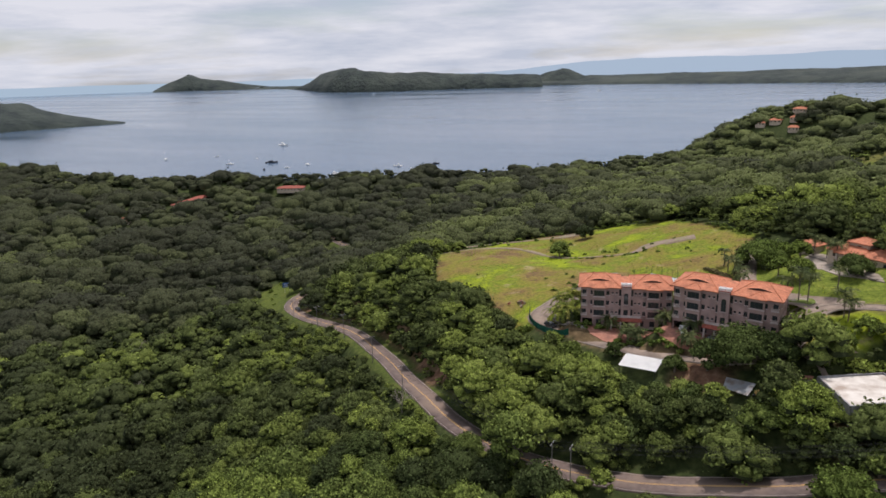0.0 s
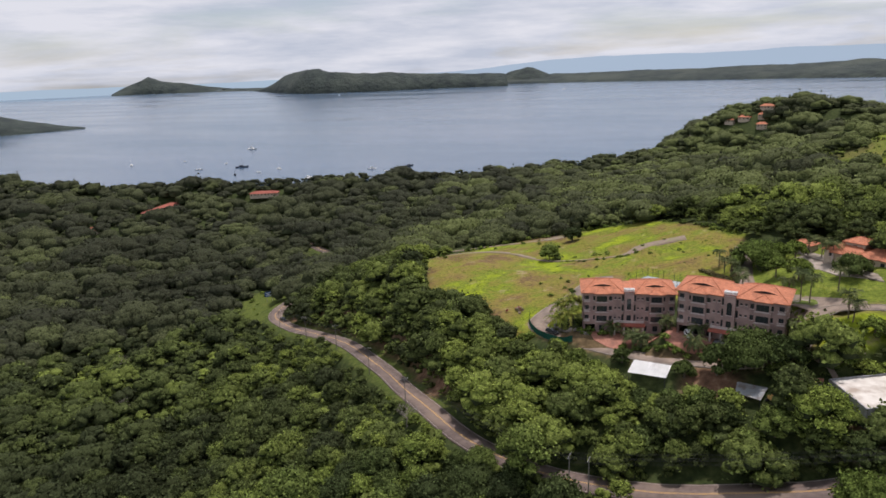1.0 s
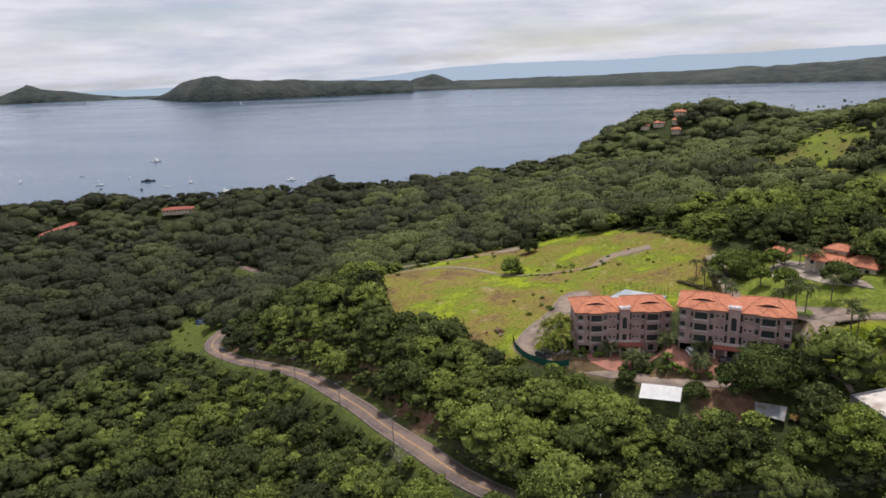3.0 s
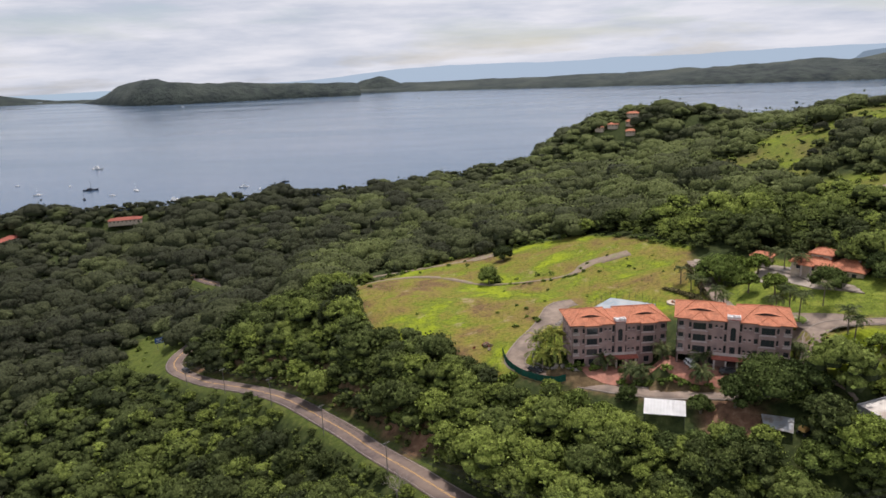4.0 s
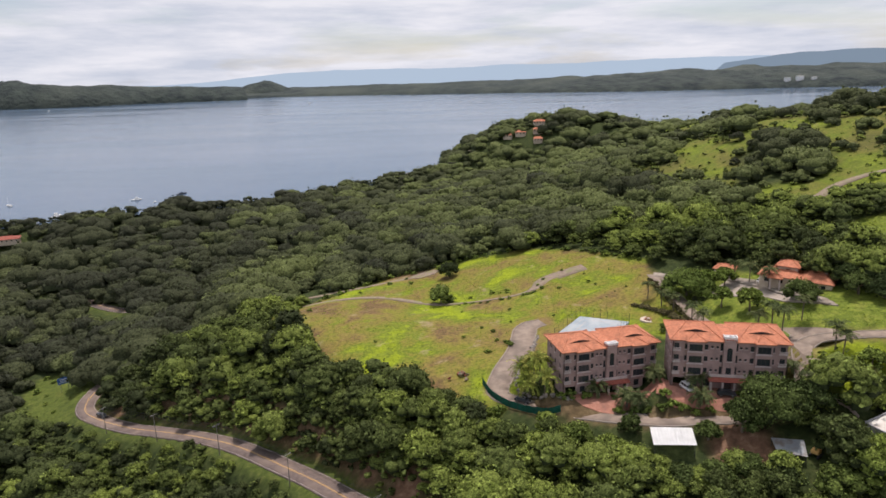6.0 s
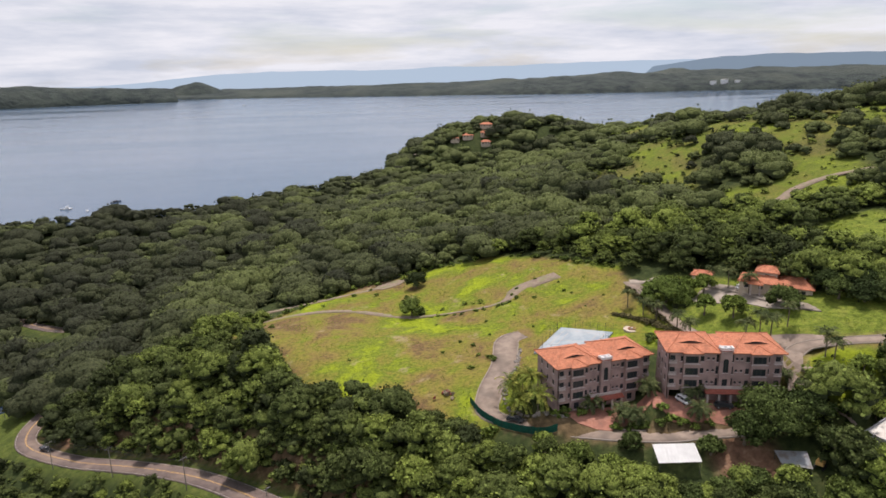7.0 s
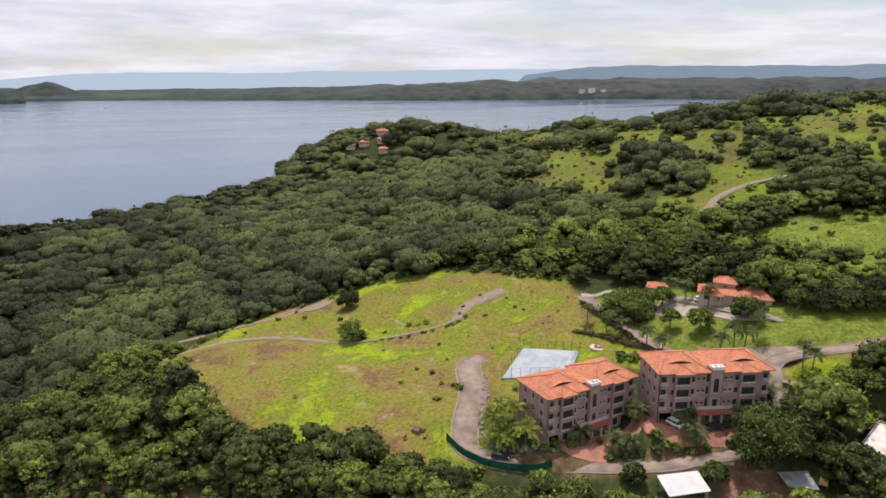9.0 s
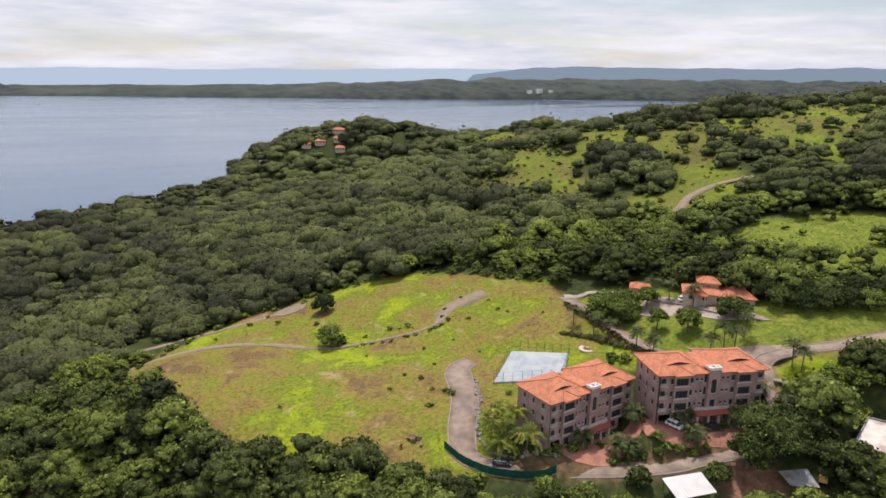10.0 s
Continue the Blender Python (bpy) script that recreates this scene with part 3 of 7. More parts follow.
def edge_distance(x, y, poly):
    line = []
    for a, b in zip(poly, poly[1:] + poly[:1]):
        n = max(2, int(math.dist(a, b) / 2.5))
        line += [(a[0] + (b[0] - a[0]) * k / n, a[1] + (b[1] - a[1]) * k / n) for k in range(n)]
    d = nearest(x, y, line)[0]
    return np.where(inside(x, y, poly), -d, d)


def below_road(x, y):
    """Distance from the road for places on its lower side, along the spur; far for all others."""
    d, k = nearest(x, y, ROAD)
    way = np.gradient(ROAD, axis=0)[k]
    low = (x - ROAD[k, 0]) * way[:, 1] - (y - ROAD[k, 1]) * way[:, 0] > 0
    return np.where(low & ((x < -50) | (x > -10)) & (x < 62) & (y < 125), d, 1e3)


_wob = _rough * 5
c_field = smooth(2.5, -2.5, edge_distance(_fx, _fy, FIELD) + _wob)
c_lawn = np.maximum.reduce([smooth(1.5, -1.5, edge_distance(_fx, _fy, p) + _wob * k) for p, k in ((LAWN, 0.2), (PADDOCK, 1.0))])
c_field = np.maximum(c_field, smooth(1.5, -1.5, edge_distance(_fx, _fy, TERRACE) + _wob * 0.1))
_green = smooth(1.5, -1.5, edge_distance(_fx, _fy, GREEN) + _wob * 0.2)
c_field, c_lawn = np.maximum(c_field, 0.9 * _green), c_lawn * (1 - 0.85 * _green)
c_lawn = np.maximum(c_lawn, 0.42 * smooth(1.5, -1.5, edge_distance(_fx, _fy, VERGE) + _wob))
_slope = np.hypot(*np.gradient(GZ.reshape(GX.shape), gx, gy)).ravel()
c_grassy_hill = np.zeros(len(_fx))
_on = (_fx > 66) & (_fx < 520) & (_fy > 66) & (_fy < 560)
c_grassy_hill[_on] = hill_grass(_fx[_on], _fy[_on])
c_lawn = np.maximum(c_lawn, c_grassy_hill * 0.35)
c_field = np.maximum(c_field, c_grassy_hill * 0.62)
c_lawn = np.maximum(c_lawn, smooth(9, 5, d_road) * 0.3 * (_fx < -60))
c_earth = smooth(0.45, 0.8, _slope) * smooth(26, 14, d_road) * smooth(-30, -90, _fx) * 0.6 * (below_road(_fx, _fy) > 900)
c_earth = np.maximum(c_earth, smooth(7.5, 5.5, np.hypot(_fx + 53, (_fy - 147) * 1.3) + _wob * 0.3))
c_earth = np.maximum(c_earth, smooth(5, 2, np.hypot(_fx - 8, _fy + 24) * 0.5 + _wob * 0.3))
c_earth = np.maximum(c_earth, smooth(4.5, 3.0, nearest(_fx, _fy, DRIVE)[0]) * 0.5)
for _ex, _ey, _er in ((-68, -7, 6.5), (-78, 5, 6.0), (36, -44, 4.5), (-175, 94, 6.5), (-186, 104, 5.0)):
    c_earth = np.maximum(c_earth, 0.95 * smooth(_er, _er - 3.5, np.hypot(_fx - _ex, _fy - _ey) + _wob * 0.5))
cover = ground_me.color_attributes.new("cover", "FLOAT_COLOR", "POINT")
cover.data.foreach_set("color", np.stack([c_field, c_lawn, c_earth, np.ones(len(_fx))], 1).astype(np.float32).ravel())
tagged(new("ground", ground_me), "grassy and wooded hillside ground above the bay", "ground", kind="structure")

# the bay: one sheet, from the shore to the horizon
_cx, _cy = COAST[:, 0], COAST[:, 1]
_rows = np.array([-20, -6, 0, 6, 20, 60, 140, 300, 600, 1000, 1600, 2400, 3400, 4600])
_wx = np.concatenate([[-4600, -3000, -2000], _cx, [2200, 3200, 4600]])
_wy0 = np.concatenate([[_cy[0]] * 3, _cy, [_cy[-1]] * 3])
_wyy = _wy0[:, None] + _rows[None, :] * np.minimum(1, (4600 - _wy0[:, None]) / 4600)
sea_me = quads("water", np.stack([np.repeat(_wx, len(_rows)), _wyy.ravel(), np.full(_wyy.size, SEA)], 1), sheet_faces(len(_wx), len(_rows)), [M_WATER])
tagged(new("water", sea_me), "calm grey-blue bay water under a cloudy sky", "water", kind="structure")


def ribbon(name, line, zs, width, mat, lift, label, category, kind="structure", offset=0.0, parent=None, drop=0.25):
    """A strip along a line, with a thickness, laid on the land."""
    p = np.asarray(line, float)
    d = np.gradient(p, axis=0)
    d /= np.linalg.norm(d, axis=1)[:, None]
    nrm = np.stack([-d[:, 1], d[:, 0]], 1)
    w = np.broadcast_to(width, len(p))
    cols = []
    for off, dz in ((-0.5, -drop), (-0.5, 0), (0, 0.03), (0.5, 0), (0.5, -drop)):
        q = p + nrm * (w * off + offset)[:, None]
        cols.append(np.column_stack([q, zs + lift + dz]))
    v = np.stack(cols, 1).reshape(-1, 3)
    me = quads(name, v, sheet_faces(len(p), 5), [mat])
    ob = new(name, me)
    if parent is not None:
        ob.parent = parent
        return tagged(ob, label)
    return tagged(ob, label, category, kind=kind)


road = ribbon("road", ROAD, ROAD_Z, 7.2, M_ASPHALT, 0.30, "two-lane worn asphalt road winding round the wooded spur", "road", drop=0.8)
for off, mat, w, nm, lb in ((-0.16, M_YELLOW, 0.14, "centre_line", "faded yellow line"), (0.16, M_YELLOW, 0.14, "centre_line", "faded yellow line"),
                            (-3.25, M_WHITE_LINE, 0.11, "edge_line", "faded white line"), (3.25, M_WHITE_LINE, 0.11, "edge_line", "faded white line")):
    ribbon(nm, ROAD, ROAD_Z, w, mat, 0.335, lb, "", offset=off, parent=road, drop=0.01)
DRIVE_W = np.interp(np.arange(len(DRIVE)), [0, 6, 24, 34, 70, 80], [5.0, 7.4, 6.6, 5.0, 5.0, 4.4])
ribbon("driveway", DRIVE, DRIVE_Z, DRIVE_W, M_CONCRETE, 0.10, "dusty concrete driveway curving round the apartment blocks", "driveway")
for _s in (-1, 1):
    ribbon("driveway_kerb", DRIVE, DRIVE_Z, 0.3, M_KERB, 0.24, "low weathered concrete kerb along the driveway", "kerb", offset=_s * (DRIVE_W / 2 + 0.15), drop=0.4)
ribbon("lane", LANE, LANE_Z, 5.0, M_CONCRETE, 0.12, "pale concrete lane behind the apartment blocks", "lane")
for _line in (SIDE_LANE, STORE_LANE):
    ribbon("side_lane", _line, ground(_line[:, 0], _line[:, 1]), 2.8, M_CONCRETE, 0.16, "narrow concrete lane beside the apartment block", "lane")
ribbon("villa_lane", VILLA_LANE, ground(VILLA_LANE[:, 0], VILLA_LANE[:, 1]), 4.6, M_PALE_PAVING, 0.14, "pale concrete lane up to the villa", "lane")
ribbon("field_track", TRACK, ground(TRACK[:, 0], TRACK[:, 1]), np.interp(TRACK[:, 0], [-118, -106, -58, -48, -38, -18, -12, 6], [2.4, 3.4, 3.2, 2.6, 1.5, 1.7, 7.2, 7.2]), M_GRAVEL, 0.16,
       "dusty gravel track across the meadow", "track")
ribbon("dirt_track", DIRT_TRACK, ground(DIRT_TRACK[:, 0], DIRT_TRACK[:, 1]), 3.0, M_GRAVEL, 0.14, "dusty dirt track to a bare clearing", "track")
_a = np.linspace(0, 6.2832, 15)[:-1]
CLEARING = [(-53 + 6.8 * math.cos(a) * (1 + 0.12 * math.sin(3 * a)), 147 + 5.2 * math.sin(a) * (1 + 0.1 * math.sin(2 * a + 1))) for a in _a]
HILL_ROAD = spline([(95, 96), (108, 104), (120, 111), (136, 112), (152, 106)], 2)
ribbon("hill_road", HILL_ROAD, ground(HILL_ROAD[:, 0], HILL_ROAD[:, 1]), 4.5, M_GRAVEL, 0.5, "pale road cut across the green hillside", "road")


# ---- far land across the bay ----
def far_land(name, line, heights, depth, label, rough=0.5):
    """A wooded ridge rising from the water along a line."""
    p = spline(line, 26)
    hs = np.interp(np.linspace(0, len(heights) - 1, len(p)), np.arange(len(heights)), heights)
    d = np.gradient(p, axis=0)
    d /= np.linalg.norm(d, axis=1)[:, None]
    nrm = np.stack([-d[:, 1], d[:, 0]], 1)
    prof = [(0, 0.0), (0.02, 0.16), (0.08, 0.38), (0.18, 0.62), (0.30, 0.84), (0.42, 0.97), (0.55, 1.0), (0.75, 0.8), (1.0, 0.0)]
    cols = []
    for u, h in prof:
        q = p + nrm * (u * depth)
        wob = np.array([noise.fractal(Vector((a * 0.006, b * 0.006, 3)), 1.0, 2.0, 5) for a, b in q])
        cols.append(np.column_stack([q, SEA - 1 + hs * h * (1 + rough * 0.35 * wob) + (2 + 3.5 * np.array([noise.noise(Vector((a * 0.05, b * 0.05, 8))) for a, b in q]) if h else 0)]))
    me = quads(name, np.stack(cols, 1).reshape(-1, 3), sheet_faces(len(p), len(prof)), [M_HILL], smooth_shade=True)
    return tagged(new(name, me), label, "headland", kind="structure")


far_land("headland", [(-1420, 560), (-1330, 830), (-1275, 930), (-1225, 1060)], [72, 64, 46, 4], 420, "dark wooded headland falling to the sea")
far_land("wooded_islet", [(-3010, 3120), (-2860, 3240), (-2700, 3320), (-2480, 3360)], [6, 92, 40, 12], 330, "wooded islet with a rounded top")
far_land("wooded_cape", [(-2480, 3360), (-2230, 3330), (-1760, 2860), (-1540, 2700), (-1270, 2760), (-990, 2900), (-650, 3010)],
         [10, 12, 90, 108, 84, 72, 52], 280, "long wooded cape across the bay")
far_land("far_coast", [(-760, 3300), (-330, 3240), (120, 3130), (560, 2960), (1000, 2780), (1450, 2720), (2000, 2620), (2600, 2300), (3100, 1800)],
         [30, 38, 46, 62, 78, 90, 96, 100, 105], 900, "low wooded coast across the bay")
far_land("knoll", [(-840, 3420), (-750, 3420), (-660, 3420), (-570, 3420), (-480, 3420)], [14, 52, 72, 52, 14], 300, "small rounded wooded knoll")


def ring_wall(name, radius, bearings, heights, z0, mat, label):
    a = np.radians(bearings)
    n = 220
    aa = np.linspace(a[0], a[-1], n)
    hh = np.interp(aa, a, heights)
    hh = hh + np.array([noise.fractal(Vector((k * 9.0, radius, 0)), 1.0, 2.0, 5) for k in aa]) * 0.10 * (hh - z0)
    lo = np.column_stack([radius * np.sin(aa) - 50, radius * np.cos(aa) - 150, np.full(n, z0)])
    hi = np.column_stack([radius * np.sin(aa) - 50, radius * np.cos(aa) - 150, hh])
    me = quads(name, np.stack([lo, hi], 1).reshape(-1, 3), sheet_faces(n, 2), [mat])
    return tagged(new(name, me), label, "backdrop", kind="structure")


# backdrop walls: distance haze is painted into their flat glowing colours
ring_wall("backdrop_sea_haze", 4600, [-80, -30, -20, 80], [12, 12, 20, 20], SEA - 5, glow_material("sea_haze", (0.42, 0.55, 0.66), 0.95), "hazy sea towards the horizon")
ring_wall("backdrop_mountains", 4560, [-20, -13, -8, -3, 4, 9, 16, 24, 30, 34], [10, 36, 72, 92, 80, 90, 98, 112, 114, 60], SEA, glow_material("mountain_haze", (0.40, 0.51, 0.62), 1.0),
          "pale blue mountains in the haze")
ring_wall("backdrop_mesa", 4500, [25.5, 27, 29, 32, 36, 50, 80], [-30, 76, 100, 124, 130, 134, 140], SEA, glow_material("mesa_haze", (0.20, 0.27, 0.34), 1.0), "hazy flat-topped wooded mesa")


# ---- trees ----
def blob_faces(n=3):
    """A rounded cube: vertices on the unit sphere and four-sided faces."""
    vs, fs, at = [], [], {}

    def vid(p):
        key = tuple(round(c, 4) for c in p)
        if key not in at:
            at[key] = len(vs)
            q = Vector(p).normalized()
            vs.append(tuple(q))
        return at[key]
    for ax in range(3):
        for sgn in (-1, 1):
            for i in range(n):
                for j in range(n):
                    c = []
                    for a, b in ((i, j), (i + 1, j), (i + 1, j + 1), (i, j + 1)):
                        p = [0, 0, 0]
                        p[ax] = sgn
                        p[(ax + 1) % 3] = -1 + 2 * a / n
                        p[(ax + 2) % 3] = -1 + 2 * b / n
                        c.append(vid(p))
                    fs.append(c if sgn > 0 else c[::-1])
    return np.array(vs), np.array(fs)


BLOBS = {n: blob_faces(n) for n in (2, 3, 4)}


def crown(rng, radius, rise, blobs, leaves, leaf, flat=0.62, fine=2, core=0.93, lump=(0.22, 0.40)):
    """A crown of clumps: rounded masses of foliage, loose leaves over them, undersides in a painted shade colour. Base
    of the tree at the origin.
    """
    bv, bf = BLOBS[fine]
    centres, sizes = [], []
    for k in range(blobs):
        a = k * 2.39996 + rng.uniform(-0.5, 0.5)
        u = math.sqrt((k + rng.uniform(0.0, 0.6)) / blobs)
        r = radius * 0.80 * u
        s = radius * rng.uniform(*lump) * (1.25 if k < 3 else 1)
        dome = math.sqrt(max(0.02, 1 - u * u * 0.98))
        hang = rng.uniform(-0.55, 0.0) if u > 0.72 and k % 2 else rng.uniform(-0.12, 0.12)
        centres.append((r * math.cos(a), r * math.sin(a), rise + radius * flat * (0.85 * dome - 0.45 + hang)))
        sizes.append((s * rng.uniform(0.85, 1.2), s * rng.uniform(0.85, 1.2), s * rng.uniform(0.6, 0.9)))
    centres, sizes = np.array(centres), np.array(sizes)
    V, F, I = [], [], []
    n = 0
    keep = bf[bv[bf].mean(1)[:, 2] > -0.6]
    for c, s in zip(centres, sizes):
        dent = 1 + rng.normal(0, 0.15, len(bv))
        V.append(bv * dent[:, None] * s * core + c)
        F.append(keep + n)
        # downward faces take the darker green that paints in their shade
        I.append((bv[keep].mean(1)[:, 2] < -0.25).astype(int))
        n += len(bv)
    w = (sizes[:, 0] ** 2)
    pick = rng.choice(blobs, leaves, p=w / w.sum())
    d = rng.normal(size=(leaves, 3))
    d[:, 2] = np.abs(d[:, 2]) * np.where(rng.random(leaves) < 0.85, 1, -0.6) + 0.15
    d /= np.linalg.norm(d, axis=1)[:, None]
    pos = centres[pick] + d * sizes[pick] * rng.uniform(0.85, 1.4, leaves)[:, None]
    nrm = d + rng.normal(size=(leaves, 3)) * 0.7 + np.array([0, 0, 0.25])
    nrm /= np.linalg.norm(nrm, axis=1)[:, None]
    t = np.cross(nrm, rng.normal(size=(leaves, 3)))
    t /= np.linalg.norm(t, axis=1)[:, None]
    b = np.cross(nrm, t)
    s = leaf * rng.uniform(0.6, 1.3, leaves)[:, None]
    q = np.stack([pos - t * s, pos - b * s * 0.8 - nrm * s * 0.15, pos + t * s, pos + b * s * 0.8 - nrm * s * 0.15], 1).reshape(-1, 3)
    V.append(q)
    F.append(np.arange(leaves * 4).reshape(-1, 4) + n)
    I.append(np.full(leaves, 2))
    return np.concatenate(V), np.concatenate(F), np.concatenate(I)


def trunk(rng, radius, rise, girth):
    bm = bmesh.new()
    lean = rng.uniform(-0.3, 0.3, 2)
    top = (lean[0], lean[1], rise * 0.62)
    tube(bm, [(0, 0, -0.8), (lean[0] * 0.4, lean[1] * 0.4, rise * 0.3), top], [girth * 1.35, girth, girth * 0.75], 7)
    for k in range(4):
        a = k * 1.57 + rng.uniform(-0.5, 0.5)
        r = radius * rng.uniform(0.4, 0.65)
        tube(bm, [top, (top[0] + math.cos(a) * r * 0.5, top[1] + math.sin(a) * r * 0.5, rise * 0.8), (top[0] + math.cos(a) * r, top[1] + math.sin(a) * r, rise * 0.98)],
             [girth * 0.6, girth * 0.4, girth * 0.18], 5)
    return bm


def tree_kind(name, seed, radius, rise, blobs, leaves, leaf, girth, label, category="tree", leaf_mat=None, flat=0.62):
    rng = np.random.default_rng(seed)
    r = root(name, Matrix(), label, category)
    part("trunk", trunk(rng, radius, rise, girth), M_BARK, r)
    v, f, i = crown(rng, radius, rise, int(blobs * 1.8), int(leaves * 1.5), leaf, flat, 2, 0.86)
    ob = new("crown", quads("crown", v, f, [leaf_mat or M_LEAF, M_LEAF_UNDERSHADE], i, smooth_shade=True))
    ob.parent = r
    return r


# where nothing wooded grows
def open_land(x, y):
    free = inside(x, y, FIELD) | inside(x, y, LAWN) | inside(x, y, PADDOCK) | inside(x, y, VERGE) | inside(x, y, GREEN)
    free |= (nearest(x, y, ROAD)[0] < np.where(np.asarray(y) > 118, 4.6, 6.2)) | (nearest(x, y, DRIVE)[0] < 5.5) | (nearest(x, y, LANE)[0] < 5)
    free |= (nearest(x, y, VILLA_LANE)[0] < 5) | (nearest(x, y, DIRT_TRACK)[0] < 8.5) | (nearest(x, y, HILL_ROAD)[0] < 5)
    free |= inside(x, y, JUNCTION) | inside(x, y, VILLA_YARD) | inside(x, y, FORECOURT) | inside(x, y, TERRACE) | inside(x, y, COURTYARD) | inside(x, y, YARD) | inside(x, y, WAREHOUSE_PLOT)
    free |= y > np.interp(x, COAST[:, 0], COAST[:, 1]) - 3
    free |= (np.hypot(x + 68, y + 7) < 3.6) | (np.hypot(x + 77, y - 4) < 3.4) | (np.hypot(x + 174, y - 93) < 3.6)
    for hx, hy, hr in CLEARED:
        free |= np.hypot(x - hx, y - hy) < hr
    low = below_road(x, y)
    free |= low < 6.8
    d = nearest(x, y, ROAD)[0]
    free &= ~((x > -40) & (d > 4.8) & (d < 9) & (y < -40) & (low > 900))
    free |= (nearest(x, y, DRIVE)[0] < 9) & (x < -16) & (y < 18)
    return free


CAPE_HOUSES = [(109, 609, -25, 8), (103, 591, -15, 6), (86, 600, -20, 7), (73, 606, -30, 6), (100, 576, -10, 6)]
CLEARED = [(x - 4, y - 9, 11) for x, y, _, _ in CAPE_HOUSES] + [(-447 + 2 * k, 350 - 9 * k, 13) for k in range(6)] + [(-366, 376, 13), (-378, 370, 12), (-352, 380, 12), (-450, 246, 9)]
CLEARED += [(-434, 233 + 9 * k, 5) for k in range(5)] + [(16, -31, 6), (19, -35, 5), (-231, 230, 13), (-222, 219, 11), (-244, 238, 7)]


COURTYARD = [(-33, 8), (-31, -1), (-18, -8), (-2, -14), (14, -16), (28, -16), (36, -8), (30, 8), (20, 16), (6, 30), (-14, 36), (-32, 24)]
YARD = [(-15, -14), (10, -16), (16, -22), (22, -30), (12, -34), (4, -27), (-4, -27), (-14, -25)]
WAREHOUSE_PLOT = [(29, -29), (45, -19), (58, -30), (54, -37), (37, -45.5), (33, -42)]


def sector(x, y):
    """What the flight can look at."""
    a = np.degrees(np.arctan2(x - 0, y + 200))
    b = np.degrees(np.arctan2(x + 115, y + 130))
    return (a > -57) & (b < 62) & (y > -165)


def scatter(rng, spacing, near, far):
    xs, ys = np.meshgrid(np.arange(-1000, 400, spacing), np.arange(-170, 880, spacing))
    x = xs.ravel() + rng.uniform(-0.45, 0.45, xs.size) * spacing
    y = ys.ravel() + rng.uniform(-0.45, 0.45, xs.size) * spacing
    d = np.hypot(x + 60, y + 155)
    ok = (d >= near) & (d < far) & sector(x, y)
    x, y = x[ok], y[ok]
    ok = ~open_land(x, y)
    x, y = x[ok], y[ok]
    keep = rng.random(len(x)) < 0.97 - 0.85 * hill_grass(x, y)
    x, y = x[keep], y[keep]
    z = ground(x, y)
    keep = z > SEA - 30 - 60 * (y < 420)
    return x[keep], y[keep], z[keep]


def wood(name, seed, places, kinds, label, fine=2, core=0.93, leaf_mat=None, wide=1.25, shade=None, lump=(0.22, 0.40)):
    """Many trees, joined: the kinds are small models, each tree turned, sized and toned in its own way, darker to the
    west.
    """
    rng = np.random.default_rng(seed)
    x, y, z = places
    models = [crown(np.random.default_rng(seed * 31 + k), *kind, fine, core, lump) for k, kind in enumerate(kinds)]
    which = rng.integers(0, len(models), len(x))
    turn, size = rng.uniform(0, 6.283, len(x)), 0.62 + wide * rng.random(len(x)) ** 1.9
    size *= np.interp(np.interp(x, COAST[:, 0], COAST[:, 1]) - y, [0, 60], [0.8, 1.0]) * (1 - 0.45 * hill_grass(x, y))
    size *= np.interp(below_road(x, y), [8, 26], [0.5, 1.0]) * np.where((x < 0) & (y < 18), np.interp(nearest(x, y, DRIVE)[0], [9, 24], [0.55, 1.0]), 1.0)
    patch = np.array([noise.fractal(Vector((a * 0.012, b * 0.012, 1)), 1.0, 2.0, 3) for a, b in zip(x, y)])
    # leaf tone drops westwards: browner trees, plus cloud shade put into the colour
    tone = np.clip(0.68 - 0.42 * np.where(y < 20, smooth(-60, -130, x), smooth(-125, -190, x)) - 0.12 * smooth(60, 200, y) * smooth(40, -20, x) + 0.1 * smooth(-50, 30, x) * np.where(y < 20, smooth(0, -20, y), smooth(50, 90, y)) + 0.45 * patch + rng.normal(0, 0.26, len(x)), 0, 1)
    V, F, I, T = [], [], [], []
    n = 0
    for k, (v, f, i) in enumerate(models):
        for j in np.nonzero(which == k)[0]:
            c, s = math.cos(turn[j]) * size[j], math.sin(turn[j]) * size[j]
            V.append(np.column_stack([v[:, 0] * c - v[:, 1] * s + x[j], v[:, 0] * s + v[:, 1] * c + y[j], v[:, 2] * size[j] + z[j] - 0.4]))
            F.append(f + n)
            I.append(i)
            T.append(np.full(len(v), tone[j]))
            n += len(v)
    me = quads(name, np.concatenate(V), np.concatenate(F), [leaf_mat or M_LEAF_WOOD, shade or M_LEAF_UNDERSHADE], np.concatenate(I), np.concatenate(T), True)
    return tagged(new(name, me), label, "woods", kind="stuff")


# single trees of the slopes nearest the flight
TREE_KINDS = [
    tree_kind("tree", 11, 4.6, 5.4, 15, 1250, 0.27, 0.22, "leafy broad-crowned tree on the slope", flat=0.95),
    tree_kind("tree", 12, 3.7, 5.0, 13, 1050, 0.25, 0.20, "leafy rounded tree on the slope", flat=1.15),
    tree_kind("tree", 13, 6.0, 5.8, 18, 1500, 0.29, 0.28, "wide dark-green spreading tree on the slope", flat=0.7),
    tree_kind("tree", 14, 3.0, 3.4, 10, 760, 0.24, 0.16, "small bushy tree on the slope", flat=1.0),
    tree_kind("tree", 15, 4.2, 7.0, 16, 1250, 0.26, 0.22, "tall leafy tree on the slope", flat=1.3),
]
_rng = np.random.default_rng(21)
NEAR = 160
